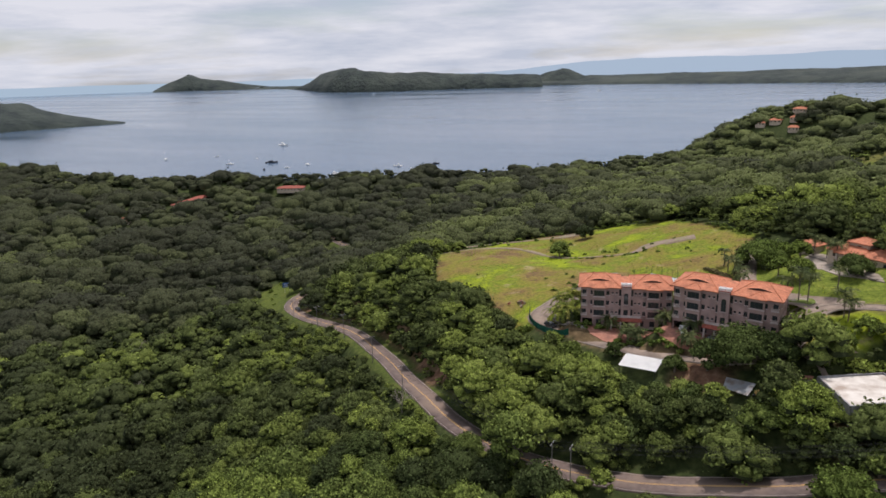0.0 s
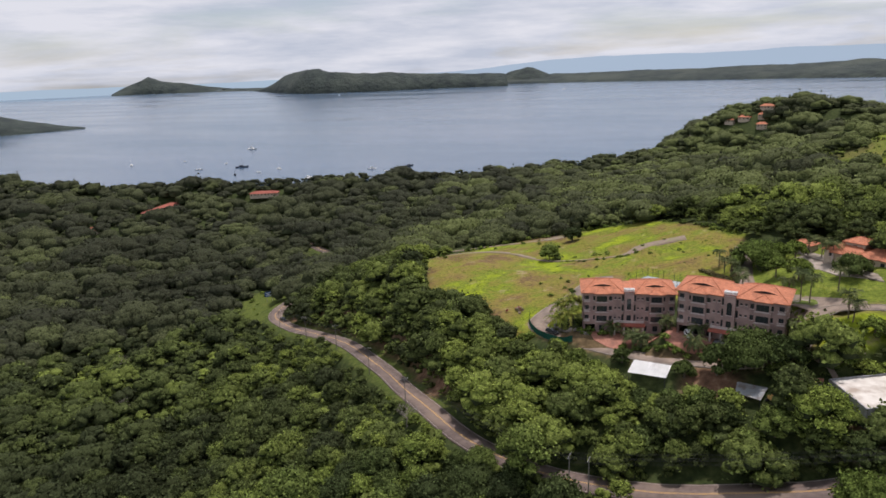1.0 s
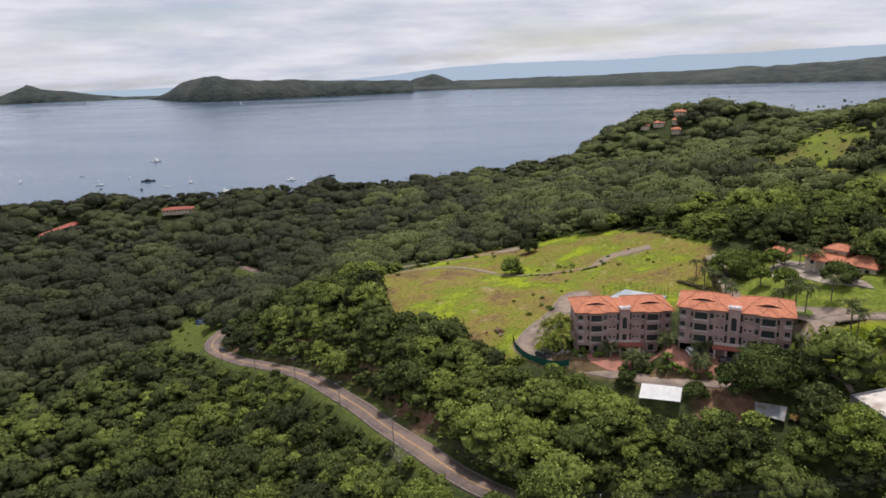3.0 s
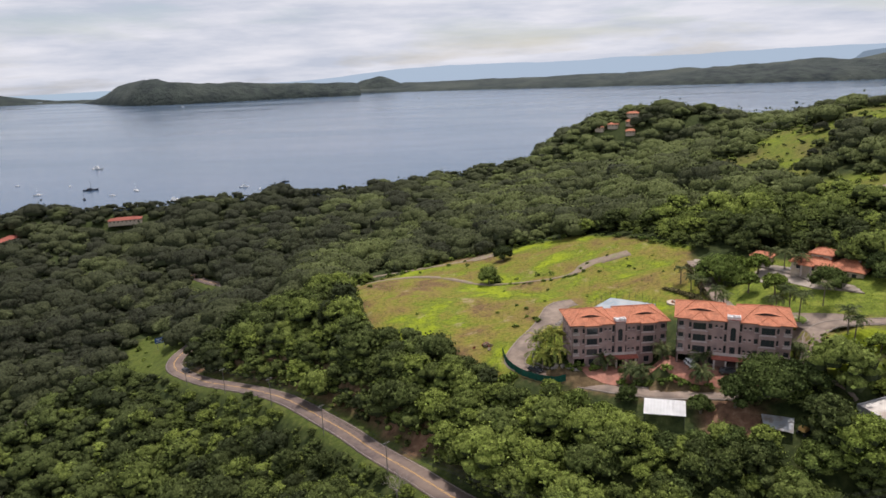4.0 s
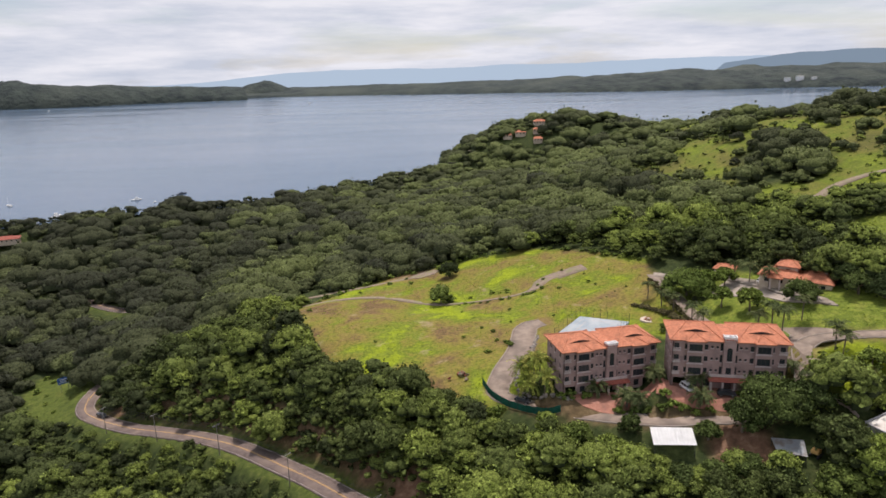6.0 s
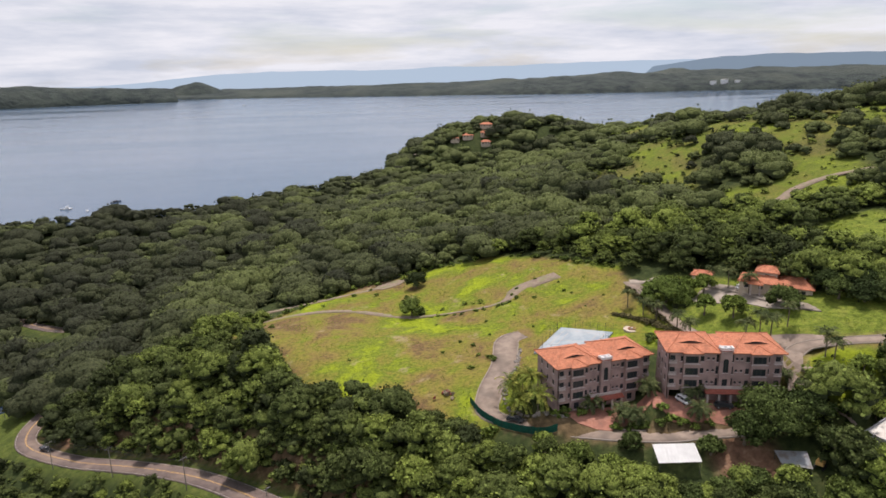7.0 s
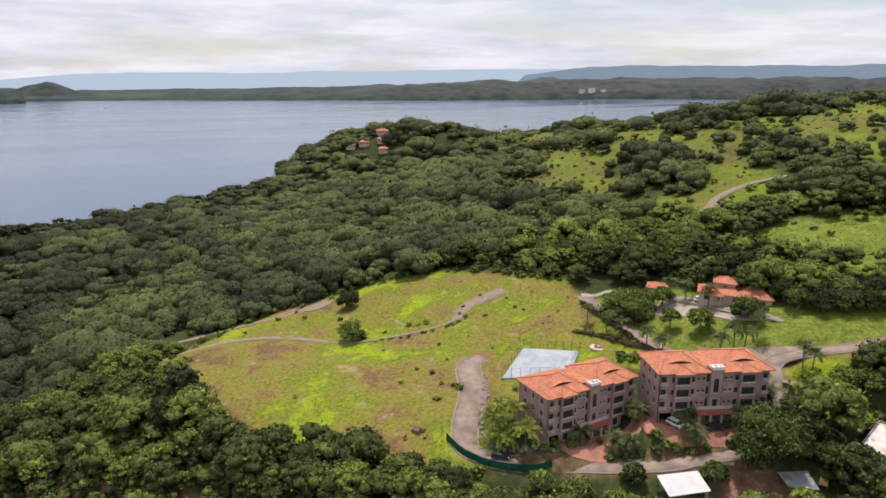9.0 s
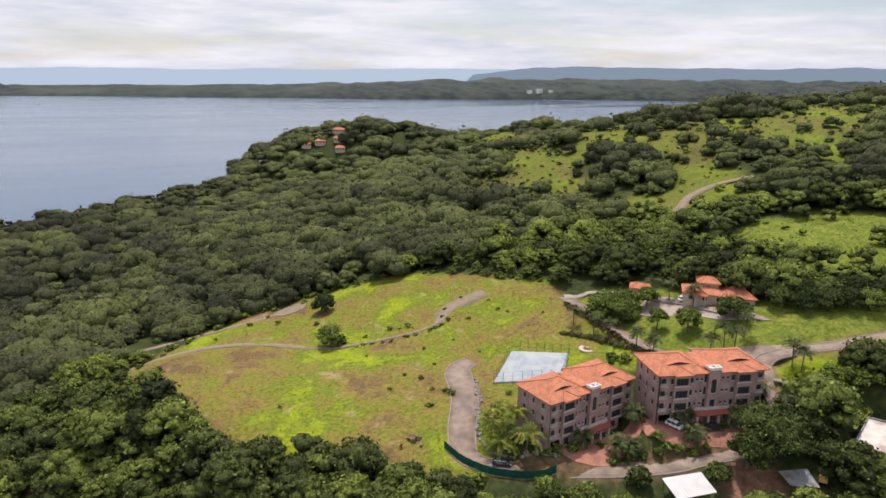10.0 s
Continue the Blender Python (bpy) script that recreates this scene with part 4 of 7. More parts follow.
_x, _y, _z = scatter(_rng, 5.4, 50, NEAR)
_order = np.argsort(np.hypot(_x + 60, _y + 155))
_x, _y, _z = _x[_order], _y[_order], _z[_order]
for k in range(230):
    src = TREE_KINDS[_rng.integers(0, len(TREE_KINDS))]
    s = (0.7 + 0.75 * _rng.random() ** 1.6) * float(np.interp(below_road(_x[k], _y[k])[0], [8, 26], [0.5, 1.0])) * float(np.interp(nearest(_x[k], _y[k], DRIVE)[0][0], [9, 24], [0.55, 1.0]))
    t = copy_thing(src, Matrix.Translation((_x[k], _y[k], _z[k])) @ Matrix.Rotation(_rng.uniform(0, 6.28), 4, "Z") @ Matrix.Scale(s, 4))
    t.scale = (s, s, s)
    tagged(t, group="trees on the slopes")
for src in TREE_KINDS:
    for o in (*src.children, src):
        bpy.data.objects.remove(o)
wood("woods_near", 30, (_x[230:], _y[230:], _z[230:]), [(4.6, 5.2, 22, 640, 0.33, 0.95), (3.6, 4.8, 17, 520, 0.31, 1.15), (5.8, 5.2, 26, 760, 0.35, 0.7), (4.1, 6.6, 22, 620, 0.32, 1.3)],
     "lush leafy trees covering the near slopes", 2, 0.85, wide=0.8)
_x, _y, _z = scatter(np.random.default_rng(131), 6.0, NEAR, 300)
_on = (_x > -185) & (_x < 80) & (_y < 190)
wood("woods_spur", 38, (_x[_on], _y[_on], _z[_on]), [(4.6, 4.5, 20, 400, 0.37, 0.9), (3.6, 4.1, 16, 330, 0.35, 1.1), (5.8, 4.6, 24, 480, 0.39, 0.68), (4.1, 5.4, 20, 390, 0.36, 1.2)],
     "lush leafy trees covering the spur and the plateau edge", 2, 0.85, wide=0.85)
_on = ~_on
wood("woods_slope", 31, (_x[_on], _y[_on], _z[_on]), [(4.6, 3.8, 16, 150, 0.44, 0.85), (3.7, 3.4, 12, 120, 0.42, 1.0), (6.2, 4.1, 20, 190, 0.46, 0.62), (4.1, 4.6, 15, 140, 0.43, 1.05)],
     "dense leafy tropical woods on the slopes and plain", 2, 0.92, wide=1.05)
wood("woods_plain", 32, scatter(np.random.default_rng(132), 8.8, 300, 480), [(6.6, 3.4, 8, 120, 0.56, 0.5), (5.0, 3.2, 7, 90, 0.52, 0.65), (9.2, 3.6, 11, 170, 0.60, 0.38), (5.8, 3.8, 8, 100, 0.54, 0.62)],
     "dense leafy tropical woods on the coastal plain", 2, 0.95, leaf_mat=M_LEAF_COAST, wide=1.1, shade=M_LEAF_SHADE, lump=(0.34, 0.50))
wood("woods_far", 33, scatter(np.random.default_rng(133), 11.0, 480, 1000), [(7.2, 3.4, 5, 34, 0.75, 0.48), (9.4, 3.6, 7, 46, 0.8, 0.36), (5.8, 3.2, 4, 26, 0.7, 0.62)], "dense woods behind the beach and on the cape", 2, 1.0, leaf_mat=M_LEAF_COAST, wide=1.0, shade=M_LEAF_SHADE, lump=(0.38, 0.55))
_rng3 = np.random.default_rng(140)
_gx = np.concatenate([np.arange(-1000, 44, 4.2) + _rng3.uniform(-1.5, 1.5, 249) for _ in range(3)])
_gy = np.interp(_gx, COAST[:, 0], COAST[:, 1]) - np.repeat([5.0, 11.0, 17.0], 249) + _rng3.uniform(-2, 2, len(_gx))
_on = sector(_gx, _gy)
wood("shore_thicket", 39, (_gx[_on], _gy[_on], ground(_gx[_on], _gy[_on])), [(4.2, 2.2, 4, 24, 0.7, 0.9), (5.2, 2.8, 5, 30, 0.75, 0.8), (3.6, 1.8, 3, 18, 0.7, 1.0)],
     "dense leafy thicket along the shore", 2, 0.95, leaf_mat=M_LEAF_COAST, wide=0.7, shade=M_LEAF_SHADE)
wood("undergrowth", 34, scatter(np.random.default_rng(134), 4.6, 50, 230), [(2.6, 1.5, 4, 20, 0.4, 0.8), (2.1, 1.1, 3, 16, 0.38, 0.8)], "low leafy undergrowth beneath the trees")

_x, _y, _z = scatter(np.random.default_rng(135), 4.0, 90, 310)
_d = nearest(_x, _y, ROAD)[0]
_on = (_d < 34) & (_x < -44) & (_y < 130)
wood("slope_shrubs", 35, (_x[_on], _y[_on], _z[_on]), [(2.8, 1.7, 5, 40, 0.36, 0.8), (2.3, 1.4, 4, 30, 0.34, 0.9), (3.3, 2.2, 6, 50, 0.38, 0.8)], "leafy shrubs covering the steep bank above the road", 2, 0.88)

_gx, _gy = np.meshgrid(np.arange(70, 400, 5.0), np.arange(-10, 540, 5.0))
_gx, _gy = _gx.ravel() + _rng.uniform(-3, 3, _gx.size), _gy.ravel() + _rng.uniform(-3, 3, _gx.size)
_on = sector(_gx, _gy) & (nearest(_gx, _gy, HILL_ROAD)[0] > 4) & ((hill_grass(_gx, _gy) * (_rng.random(len(_gx)) < 0.5) > 0.2) | (inside(_gx, _gy, PADDOCK) & (_rng.random(len(_gx)) < 0.22)))
_gx, _gy = _gx[_on], _gy[_on]
wood("hillside_shrubs", 37, (_gx, _gy, ground(_gx, _gy)), [(1.6, 0.9, 3, 18, 0.5, 0.8), (1.1, 0.6, 2, 14, 0.42, 0.8), (2.8, 1.6, 5, 30, 0.6, 0.8)], "scattered low shrubs on the grassy hillside")
_gx, _gy = np.meshgrid(np.arange(-220, 130, 8.2), np.arange(-270, -60, 8.2))
_gx, _gy = _gx.ravel() + _rng.uniform(-3.5, 3.5, _gx.size), _gy.ravel() + _rng.uniform(-3.5, 3.5, _gx.size)
_on = ((np.hypot(_gx + 60, _gy + 155) < 50) | ~sector(_gx, _gy)) & (nearest(_gx, _gy, ROAD)[0] > 9)
_gx, _gy = _gx[_on], _gy[_on]
wood("woods_valley", 36, (_gx, _gy, ground(_gx, _gy)), [(5.2, 4.2, 8, 50, 0.5, 0.8), (6.2, 4.4, 9, 60, 0.5, 0.65), (4.4, 3.8, 7, 40, 0.48, 0.9)], "leafy woods on the valley floor")


# tufts of grass in the meadow and on the lawns
def tufts(name, seed, count, area, low, high, label):
    rng = np.random.default_rng(seed)
    p = np.array(area)
    x, y = rng.uniform(p[:, 0].min(), p[:, 0].max(), count), rng.uniform(p[:, 1].min(), p[:, 1].max(), count)
    n1 = np.array([noise.fractal(Vector((a * 0.06, b * 0.06, 2)), 1.0, 2.0, 3) for a, b in zip(x, y)])
    ok = inside(x, y, area) & (rng.random(count) < 0.35 + 1.1 * n1) & (nearest(x, y, TRACK)[0] > 2.4) & (nearest(x, y, DRIVE)[0] > 4) & (nearest(x, y, LANE)[0] > 3.2) & ~inside(x, y, COURTYARD)
    x, y, n1 = x[ok], y[ok], n1[ok]
    z = ground(x, y)
    V, T = [], []
    for k in range(5):
        a, lean, h = rng.uniform(0, 6.283, len(x)), rng.uniform(0.4, 1.1, len(x)), rng.uniform(low, high, len(x))
        c, s = np.cos(a), np.sin(a)
        w = h * 0.42
        for u, r, up in ((-0.5, 0.0, -0.05), (0.5, 0.0, -0.05), (0.35, 1.0, 1.0), (-0.35, 1.0, 1.0)):
            V.append(np.stack([x - s * u * w + c * lean * h * r + c * 0.15, y + c * u * w + s * lean * h * r + s * 0.15, z + h * up], 1))
        T.append(n1)
    v = np.stack(V, 1).reshape(-1, 3)
    tone = np.repeat(np.clip(0.5 + 0.9 * n1 + rng.normal(0, 0.18, len(x)), 0, 1), 20)
    me = quads(name, v, np.arange(len(v)).reshape(-1, 4), [M_GRASS], None, tone)
    return tagged(new(name, me), label, "grass", kind="stuff")


tufts("meadow_grass", 51, 17000, FIELD, 0.10, 0.30, "tufts of lime and straw-coloured meadow grass")
tufts("lawn_grass", 52, 5000, LAWN, 0.1, 0.3, "tufts of green grass on the lawn")
tufts("paddock_grass", 53, 5000, PADDOCK, 0.15, 0.45, "tufts of green grass in the paddock")


# ---- the apartment blocks ----
def hip_roof(bm, x0, x1, y0, y1, z, rise, ridge, thick=0.22):
    """A hipped roof with a ridge along x."""
    cy, xm, r = (y0 + y1) / 2, (x0 + x1) / 2, ridge / 2
    lo = [bm.verts.new(p) for p in ((x0, y0, z), (x1, y0, z), (x1, y1, z), (x0, y1, z))]
    hi = [bm.verts.new(p) for p in ((xm - r, cy, z + rise), (xm + r, cy, z + rise))]
    und = [bm.verts.new((v.co.x, v.co.y, z - thick)) for v in lo]
    bm.faces.new((lo[0], lo[1], hi[1], hi[0]))
    bm.faces.new((lo[1], lo[2], hi[1]))
    bm.faces.new((lo[2], lo[3], hi[0], hi[1]))
    bm.faces.new((lo[3], lo[0], hi[0]))
    for k in range(4):
        bm.faces.new((und[k], und[(k + 1) % 4], lo[(k + 1) % 4], lo[k]))
    bm.faces.new(und[::-1])
    # ridge and hip tiles
    for a, b in ((hi[0], hi[1]), (lo[0], hi[0]), (lo[3], hi[0]), (lo[1], hi[1]), (lo[2], hi[1])):
        n = max(2, int((a.co - b.co).length / 0.9))
        tube(bm, [a.co.lerp(b.co, k / n) + Vector((0, 0, 0.03)) for k in range(n + 1)], [0.13] * (n + 1), 6)


def pierced(bm, m, width, height, holes, thick):
    """A wall in the plane of x and z, with openings through it. m places it; y runs inwards."""
    xs = sorted({0.0, width, *[h[0] for h in holes], *[h[1] for h in holes]})
    zs = sorted({0.0, height, *[h[2] for h in holes], *[h[3] for h in holes]})
    at = {}

    def v(i, j, k):
        if (i, j, k) not in at:
            at[i, j, k] = bm.verts.new(m @ Vector((xs[i], thick * k, zs[j])))
        return at[i, j, k]

    def solid(i, j):
        if not (0 <= i < len(xs) - 1 and 0 <= j < len(zs) - 1):
            return False
        x, z = (xs[i] + xs[i + 1]) / 2, (zs[j] + zs[j + 1]) / 2
        return not any(a < x < b and c < z < d for a, b, c, d in holes)
    for i in range(len(xs) - 1):
        for j in range(len(zs) - 1):
            if not solid(i, j):
                continue
            bm.faces.new((v(i, j, 0), v(i + 1, j, 0), v(i + 1, j + 1, 0), v(i, j + 1, 0)))
            bm.faces.new((v(i, j, 1), v(i, j + 1, 1), v(i + 1, j + 1, 1), v(i + 1, j, 1)))
            if not solid(i - 1, j):
                bm.faces.new((v(i, j, 0), v(i, j + 1, 0), v(i, j + 1, 1), v(i, j, 1)))
            if not solid(i + 1, j):
                bm.faces.new((v(i + 1, j, 0), v(i + 1, j, 1), v(i + 1, j + 1, 1), v(i + 1, j + 1, 0)))
            if not solid(i, j - 1):
                bm.faces.new((v(i, j, 0), v(i, j, 1), v(i + 1, j, 1), v(i + 1, j, 0)))
            if not solid(i, j + 1):
                bm.faces.new((v(i, j + 1, 0), v(i + 1, j + 1, 0), v(i + 1, j + 1, 1), v(i, j + 1, 1)))


def window(parent, m, w, h, bars=1, surround=True):
    """A dark-framed window with its panes, in an opening of its size, with a pale sill."""
    f = 0.07
    bm = bmesh.new()
    cuts = [f - 0.03] + [w * (k + 1) / (bars + 1) for k in range(bars)] + [w - f + 0.03]
    pierced(bm, Matrix.Translation((0, 0.10, 0)), w, h, [(a + 0.03, b - 0.03, f, h - f) for a, b in zip(cuts, cuts[1:])], 0.08)
    win = part("window", bm, M_FRAME, parent)
    win.matrix_basis = m
    part("pane", boxes((f * 0.5, w - f * 0.5, 0.13, 0.15, f * 0.5, h - f * 0.5)), M_GLASS, win)
    if surround:
        part("sill", boxes((-0.1, w + 0.1, -0.10, 0.09, -0.14, -0.01), bevel=0.015), M_TRIM, win)
    return win


def balcony(parent, m, w, d=0.55):
    bm = boxes((0, w, -d, 0.0, -0.16, 0.0), (0, w, -d, -d + 0.12, 0.62, 0.72), (0, 0.12, -d, 0, 0.62, 0.72), (w - 0.12, w, -d, 0, 0.62, 0.72))
    n = int(w / 0.22)
    for k in range(n + 1):
        x = 0.06 + (w - 0.12) * k / n
        box(bm, x - 0.04, x + 0.04, -d + 0.02, -d + 0.10, 0.0, 0.62)
    ob = part("balcony", bm, M_TRIM, parent, "pale stucco balcony with balusters")
    ob.matrix_basis = m
    return ob


def apartment_block(x, y, z, turn, label):
    r = root("apartment_block", pose(x, y, z, 0, 0, turn) @ Matrix.Scale(1.03, 4), label, "building", "apartment blocks")
    W, D, H = 25.4, 11.4, 12.15
    ox, oy = 0.8, 0.8
    levels = (3.45, 6.4, 9.35)
    half = [(0.95, 1.15, 1.45, "corner"), (3.05, 0.62, 1.3, "slit"), (7.6, 0.85, 1.3, "plain"), (8.95, 0.55, 0.55, "small"), (10.1, 0.55, 0.55, "small"), (11.05, 0.6, 1.9, "slit")]
    holes, wins = [], []
    for side in (0, 1):
        for lv in levels:
            for c, w, h, kind in half:
                xc = c if side == 0 else W - c
                z0 = lv + (0.95 if kind == "small" else 0.35 if h > 1.5 else 0.45)
                holes.append((xc - w / 2, xc + w / 2, z0, z0 + h))
                wins.append((xc - w / 2, z0, w, h, kind))
        a = 0.5 if side == 0 else W - 3.4
        holes.append((a, a + 2.9, 0.0, 2.5))
        for c in (5.2, 8.2):
            xc = c if side == 0 else W - c
            holes.append((xc - 0.7, xc + 0.7, 0.6, 2.3))
            wins.append((xc - 0.7, 0.6, 1.4, 1.7, "plain"))
    holes.append((11.7, 13.7, 0.0, 2.6))
    bm = bmesh.new()
    pierced(bm, Matrix.Translation((ox, oy, 0)), W, H, holes, 0.3)
    wall = part("front_wall", bm, M_STUCCO, r)
    for a, z0, w, h, kind in wins:
        window(wall, Matrix.Translation((ox + a, oy, z0)), w, h, 1 if w > 0.8 else 0)
        if kind == "corner":
            balcony(wall, Matrix.Translation((ox + a - 0.3, oy, z0 - 0.25)), w + 0.6)
    # side and back walls
    for nm, m, w, hs in (("side_wall", pose(ox, oy + D, 0, 0, 0, -90), D, [(2.0, 2.8), (5.2, 5.9), (8.4, 9.3)]),
                         ("side_wall", pose(ox + W, oy, 0, 0, 0, 90), D, [(2.0, 2.8), (5.2, 5.9), (8.4, 9.3)]),
                         ("back_wall", pose(ox + W, oy + D, 0, 0, 0, 180), W, [(2.4, 4.4), (7.0, 8.2), (11.8, 13.6), (17.2, 18.4), (21.0, 23.0)])):
        hl = [(a, b, lv + 0.45, lv + 1.75) for a, b in hs for lv in levels]
        bm = bmesh.new()
        pierced(bm, Matrix(), w, H, hl, 0.3)
        wl = part(nm, bm, M_STUCCO, r)
        wl.matrix_basis = m
        for a, b, c, d in hl:
            window(wl, Matrix.Translation((a, 0, c)), b - a, d - c, 1 if b - a > 1 else 0)
    # the two window bays that stand forward
    for xc in (5.15, W - 5.15):
        bw, pr = 3.7, 0.65
        hl = [((bw - 2.9) / 2, (bw + 2.9) / 2, lv + 0.25 - 3.2, lv + 1.95 - 3.2) for lv in levels]
        bm = bmesh.new()
        pierced(bm, Matrix.Translation((0, -pr, 3.2)), bw, H - 3.2, hl, 0.3)
        for s in (0, bw - 0.3):
            box(bm, s, s + 0.3, -pr + 0.3, -0.004, 3.2, H)
        box(bm, 0.3, bw - 0.3, -pr + 0.3, -0.004, 3.2, 3.4)
        bay = part("window_bay", bm, M_STUCCO, r, "stucco bay standing proud of the front")
        bay.matrix_basis = Matrix.Translation((ox + xc - bw / 2, oy, 0))
        for a, b, c, d in hl:
            window(bay, Matrix.Translation((a, -pr, 3.2 + c)), b - a, d - c, 2)
        for lv in levels:
            part("moulding", boxes((-0.06, bw + 0.06, -pr - 0.08, -pr, lv - 0.12, lv + 0.06), bevel=0.02), M_TRIM, bay, "pale stucco band")
    # the stair tower in the middle
    tw, pr, tx = 2.7, 0.8, ox + W / 2 - 1.35
    hl = [(0.75, 1.95, 0.9, 2.6), (0.75, 1.95, 4.2, 7.6)]
    bm = bmesh.new()
    pierced(bm, Matrix.Translation((0, -pr, 3.2)), tw, H + 0.5 - 3.2, hl, 0.3)
    for s in (0, tw - 0.3):
        box(bm, s, s + 0.3, -pr + 0.3, -0.004, 3.2, H + 0.5)
    for s in (-1, 1):
        for k in range(7):
            a0, a1 = math.pi / 2 * k / 7, math.pi / 2 * (k + 1) / 7
            x0, x1 = 1.35 + s * 0.6 * math.cos(a0), 1.35 + s * 0.6 * math.cos(a1)
            zt = 10.2 + 0.6 * math.sin((a0 + a1) / 2)
            box(bm, min(x0, x1), max(x0, x1), -pr, -pr + 0.28, min(zt, 10.79), 10.8)
    tower = part("stair_tower", bm, M_STUCCO, r, "stucco stair tower with a tall arched window")
    tower.matrix_basis = Matrix.Translation((tx, oy, 0))
    for a, b, c, d in hl:
        window(tower, Matrix.Translation((a, -pr, 3.2 + c)), b - a, d - c, 1)
    for z0, z1 in ((3.05, 3.3), (H + 0.3, H + 0.52)):
        part("moulding", boxes((-0.08, tw + 0.08, -pr - 0.1, -pr, z0, z1), bevel=0.02), M_TRIM, tower, "pale stucco band")
    # roof terrace over the tower
    part("terrace_floor", boxes((tx - 0.1, tx + tw + 0.1, oy - pr - 0.25, oy + 0.9, H + 0.52, H + 0.72)), M_CANOPY, r)
    bm = bmesh.new()
    for k in range(9):
        xx = tx + 0.05 + (tw - 0.1) * k / 8
        box(bm, xx - 0.09, xx + 0.09, oy - pr - 0.2, oy - pr - 0.02, H + 0.72, H + 1.35)
        if k in (0, 8):
            for q in range(2):
                box(bm, xx - 0.09, xx + 0.09, oy - pr + 0.5 + q * 0.7, oy - pr + 0.68 + q * 0.7, H + 0.72, H + 1.35)
    box(bm, tx - 0.1, tx + tw + 0.1, oy - pr - 0.24, oy - pr + 0.02, H + 1.35, H + 1.5)
    for s in (tx - 0.1, tx + tw - 0.1):
        box(bm, s, s + 0.2, oy - pr + 0.02, oy + 0.75, H + 1.35, H + 1.45)
    box(bm, tx - 0.1, tx + tw + 0.1, oy + 0.75, oy + 0.9, H + 0.72, H + 1.3)
    part("roof_terrace", bm, M_WHITE, r, "white balustraded roof terrace")
    for k, (u, v, w, h) in enumerate(((0.35, 0.2, 0.7, 0.55), (1.55, 0.15, 0.7, 0.7))):
        part("air_conditioner", boxes((tx + u, tx + u + w, oy - 0.3 + v, oy + 0.15 + v, H + 0.72, H + 0.72 + h), bevel=0.04), M_WHITE, r, "white outdoor air-conditioning unit")
    # roofs: two hipped halves
    for x0, x1 in ((0.0, 12.3), (14.7, 27.0)):
        bm = bmesh.new()
        hip_roof(bm, x0, x1, 0, 13, H + 0.15, 2.45, 3.2)
        for xc in (x0 + 5.95 if x0 < 1 else x1 - 5.95,):
            hip_roof(bm, xc - 2.3, xc + 2.3, -0.65, 5.0, H + 0.16, 0.9, 0.6)
        roof = part("roof", bm, M_TILE, r, "terracotta tiled hipped roof")
        xc = (x0 + x1) / 2
        for s in (0, 1):
            bm = bmesh.new()
            n, L, hh = 16, 3.3, 0.55
            top, base, back = [], [], []
            for k in range(n + 1):
                u = -1 + 2 * k / n
                up = hh * (math.cos(u * math.pi / 2) ** 1.6)
                yy = 3.0
                zz = H + 0.15 + 2.45 * yy / 6.5 + 0.03
                base.append(bm.verts.new((u * L, yy, zz)))
                top.append(bm.verts.new((u * L, yy - 0.06, zz + up)))
                back.append(bm.verts.new((u * L * 0.8, yy + 1.5, zz + 2.45 * 1.5 / 6.5 + 0.02)))
            for k in range(n):
                if s == 0:
                    bm.faces.new((top[k], top[k + 1], back[k + 1], back[k]))
                else:
                    bm.faces.new((base[k], base[k + 1], top[k + 1], top[k]))
            # the vent's front is a closed sheet, its inner shade painted on
            ob = part("eyebrow_vent" if s == 0 else "vent_opening", bm, M_TILE if s == 0 else M_INNER_SHADE, roof)
            ob.matrix_basis = Matrix.Translation((xc, 0, 0.0))
    bm = boxes((12.3, 14.7, 3.2, 11.5, H - 0.1, H + 0.25))
    part("valley_roof", bm, M_TILE, r)
    # entrance canopy
    cx0, cx1, cy = ox + W / 2 - 4.2, ox + W / 2 + 4.2, oy - 2.2
    bm = bmesh.new()
    vs = [bm.verts.new(p) for p in ((cx0 - 0.3, cy - 0.4, 3.0), (cx1 + 0.3, cy - 0.4, 3.0), (cx1 + 0.3, oy - 1.2, 3.5), (cx0 - 0.3, oy - 1.2, 3.5),
                                    (cx0 - 0.3, cy - 0.4, 2.85), (cx1 + 0.3, cy - 0.4, 2.85), (cx1 + 0.3, oy - 1.2, 2.85), (cx0 - 0.3, oy - 1.2, 2.85))]
    for f in ((0, 1, 2, 3), (4, 5, 1, 0), (5, 6, 2, 1), (7, 4, 0, 3), (7, 6, 5, 4), (3, 2, 6, 7)):
        bm.faces.new([vs[i] for i in f])
    can = part("entrance_canopy", bm, M_CANOPY, r, "red tiled canopy over the entrance")
    bm = boxes((cx0, cx1, oy - 1.2, oy - 1.02, 3.75, 4.25), (cx0, cx0 + 0.18, oy - 1.02, oy - 0.05, 3.75, 4.25), (cx1 - 0.18, cx1, oy - 1.02, oy - 0.05, 3.75, 4.25),
               (cx0, cx1, oy - 1.2, oy - 0.02, 3.55, 3.74))
    part("parapet", bm, M_TRIM, can, "pale parapet above the canopy")
    for k in range(4):
        xx = cx0 + 0.3 + (cx1 - cx0 - 0.6) * k / 3
        part("column", boxes((xx - 0.22, xx + 0.22, cy - 0.1, cy + 0.34, -0.3, 2.86), bevel=0.03), M_TRIM, can)
    part("plinth", boxes((ox - 0.04, ox + W + 0.04, oy - 0.06, oy + D + 0.05, -1.4, 0.0)), M_TRIM, r)
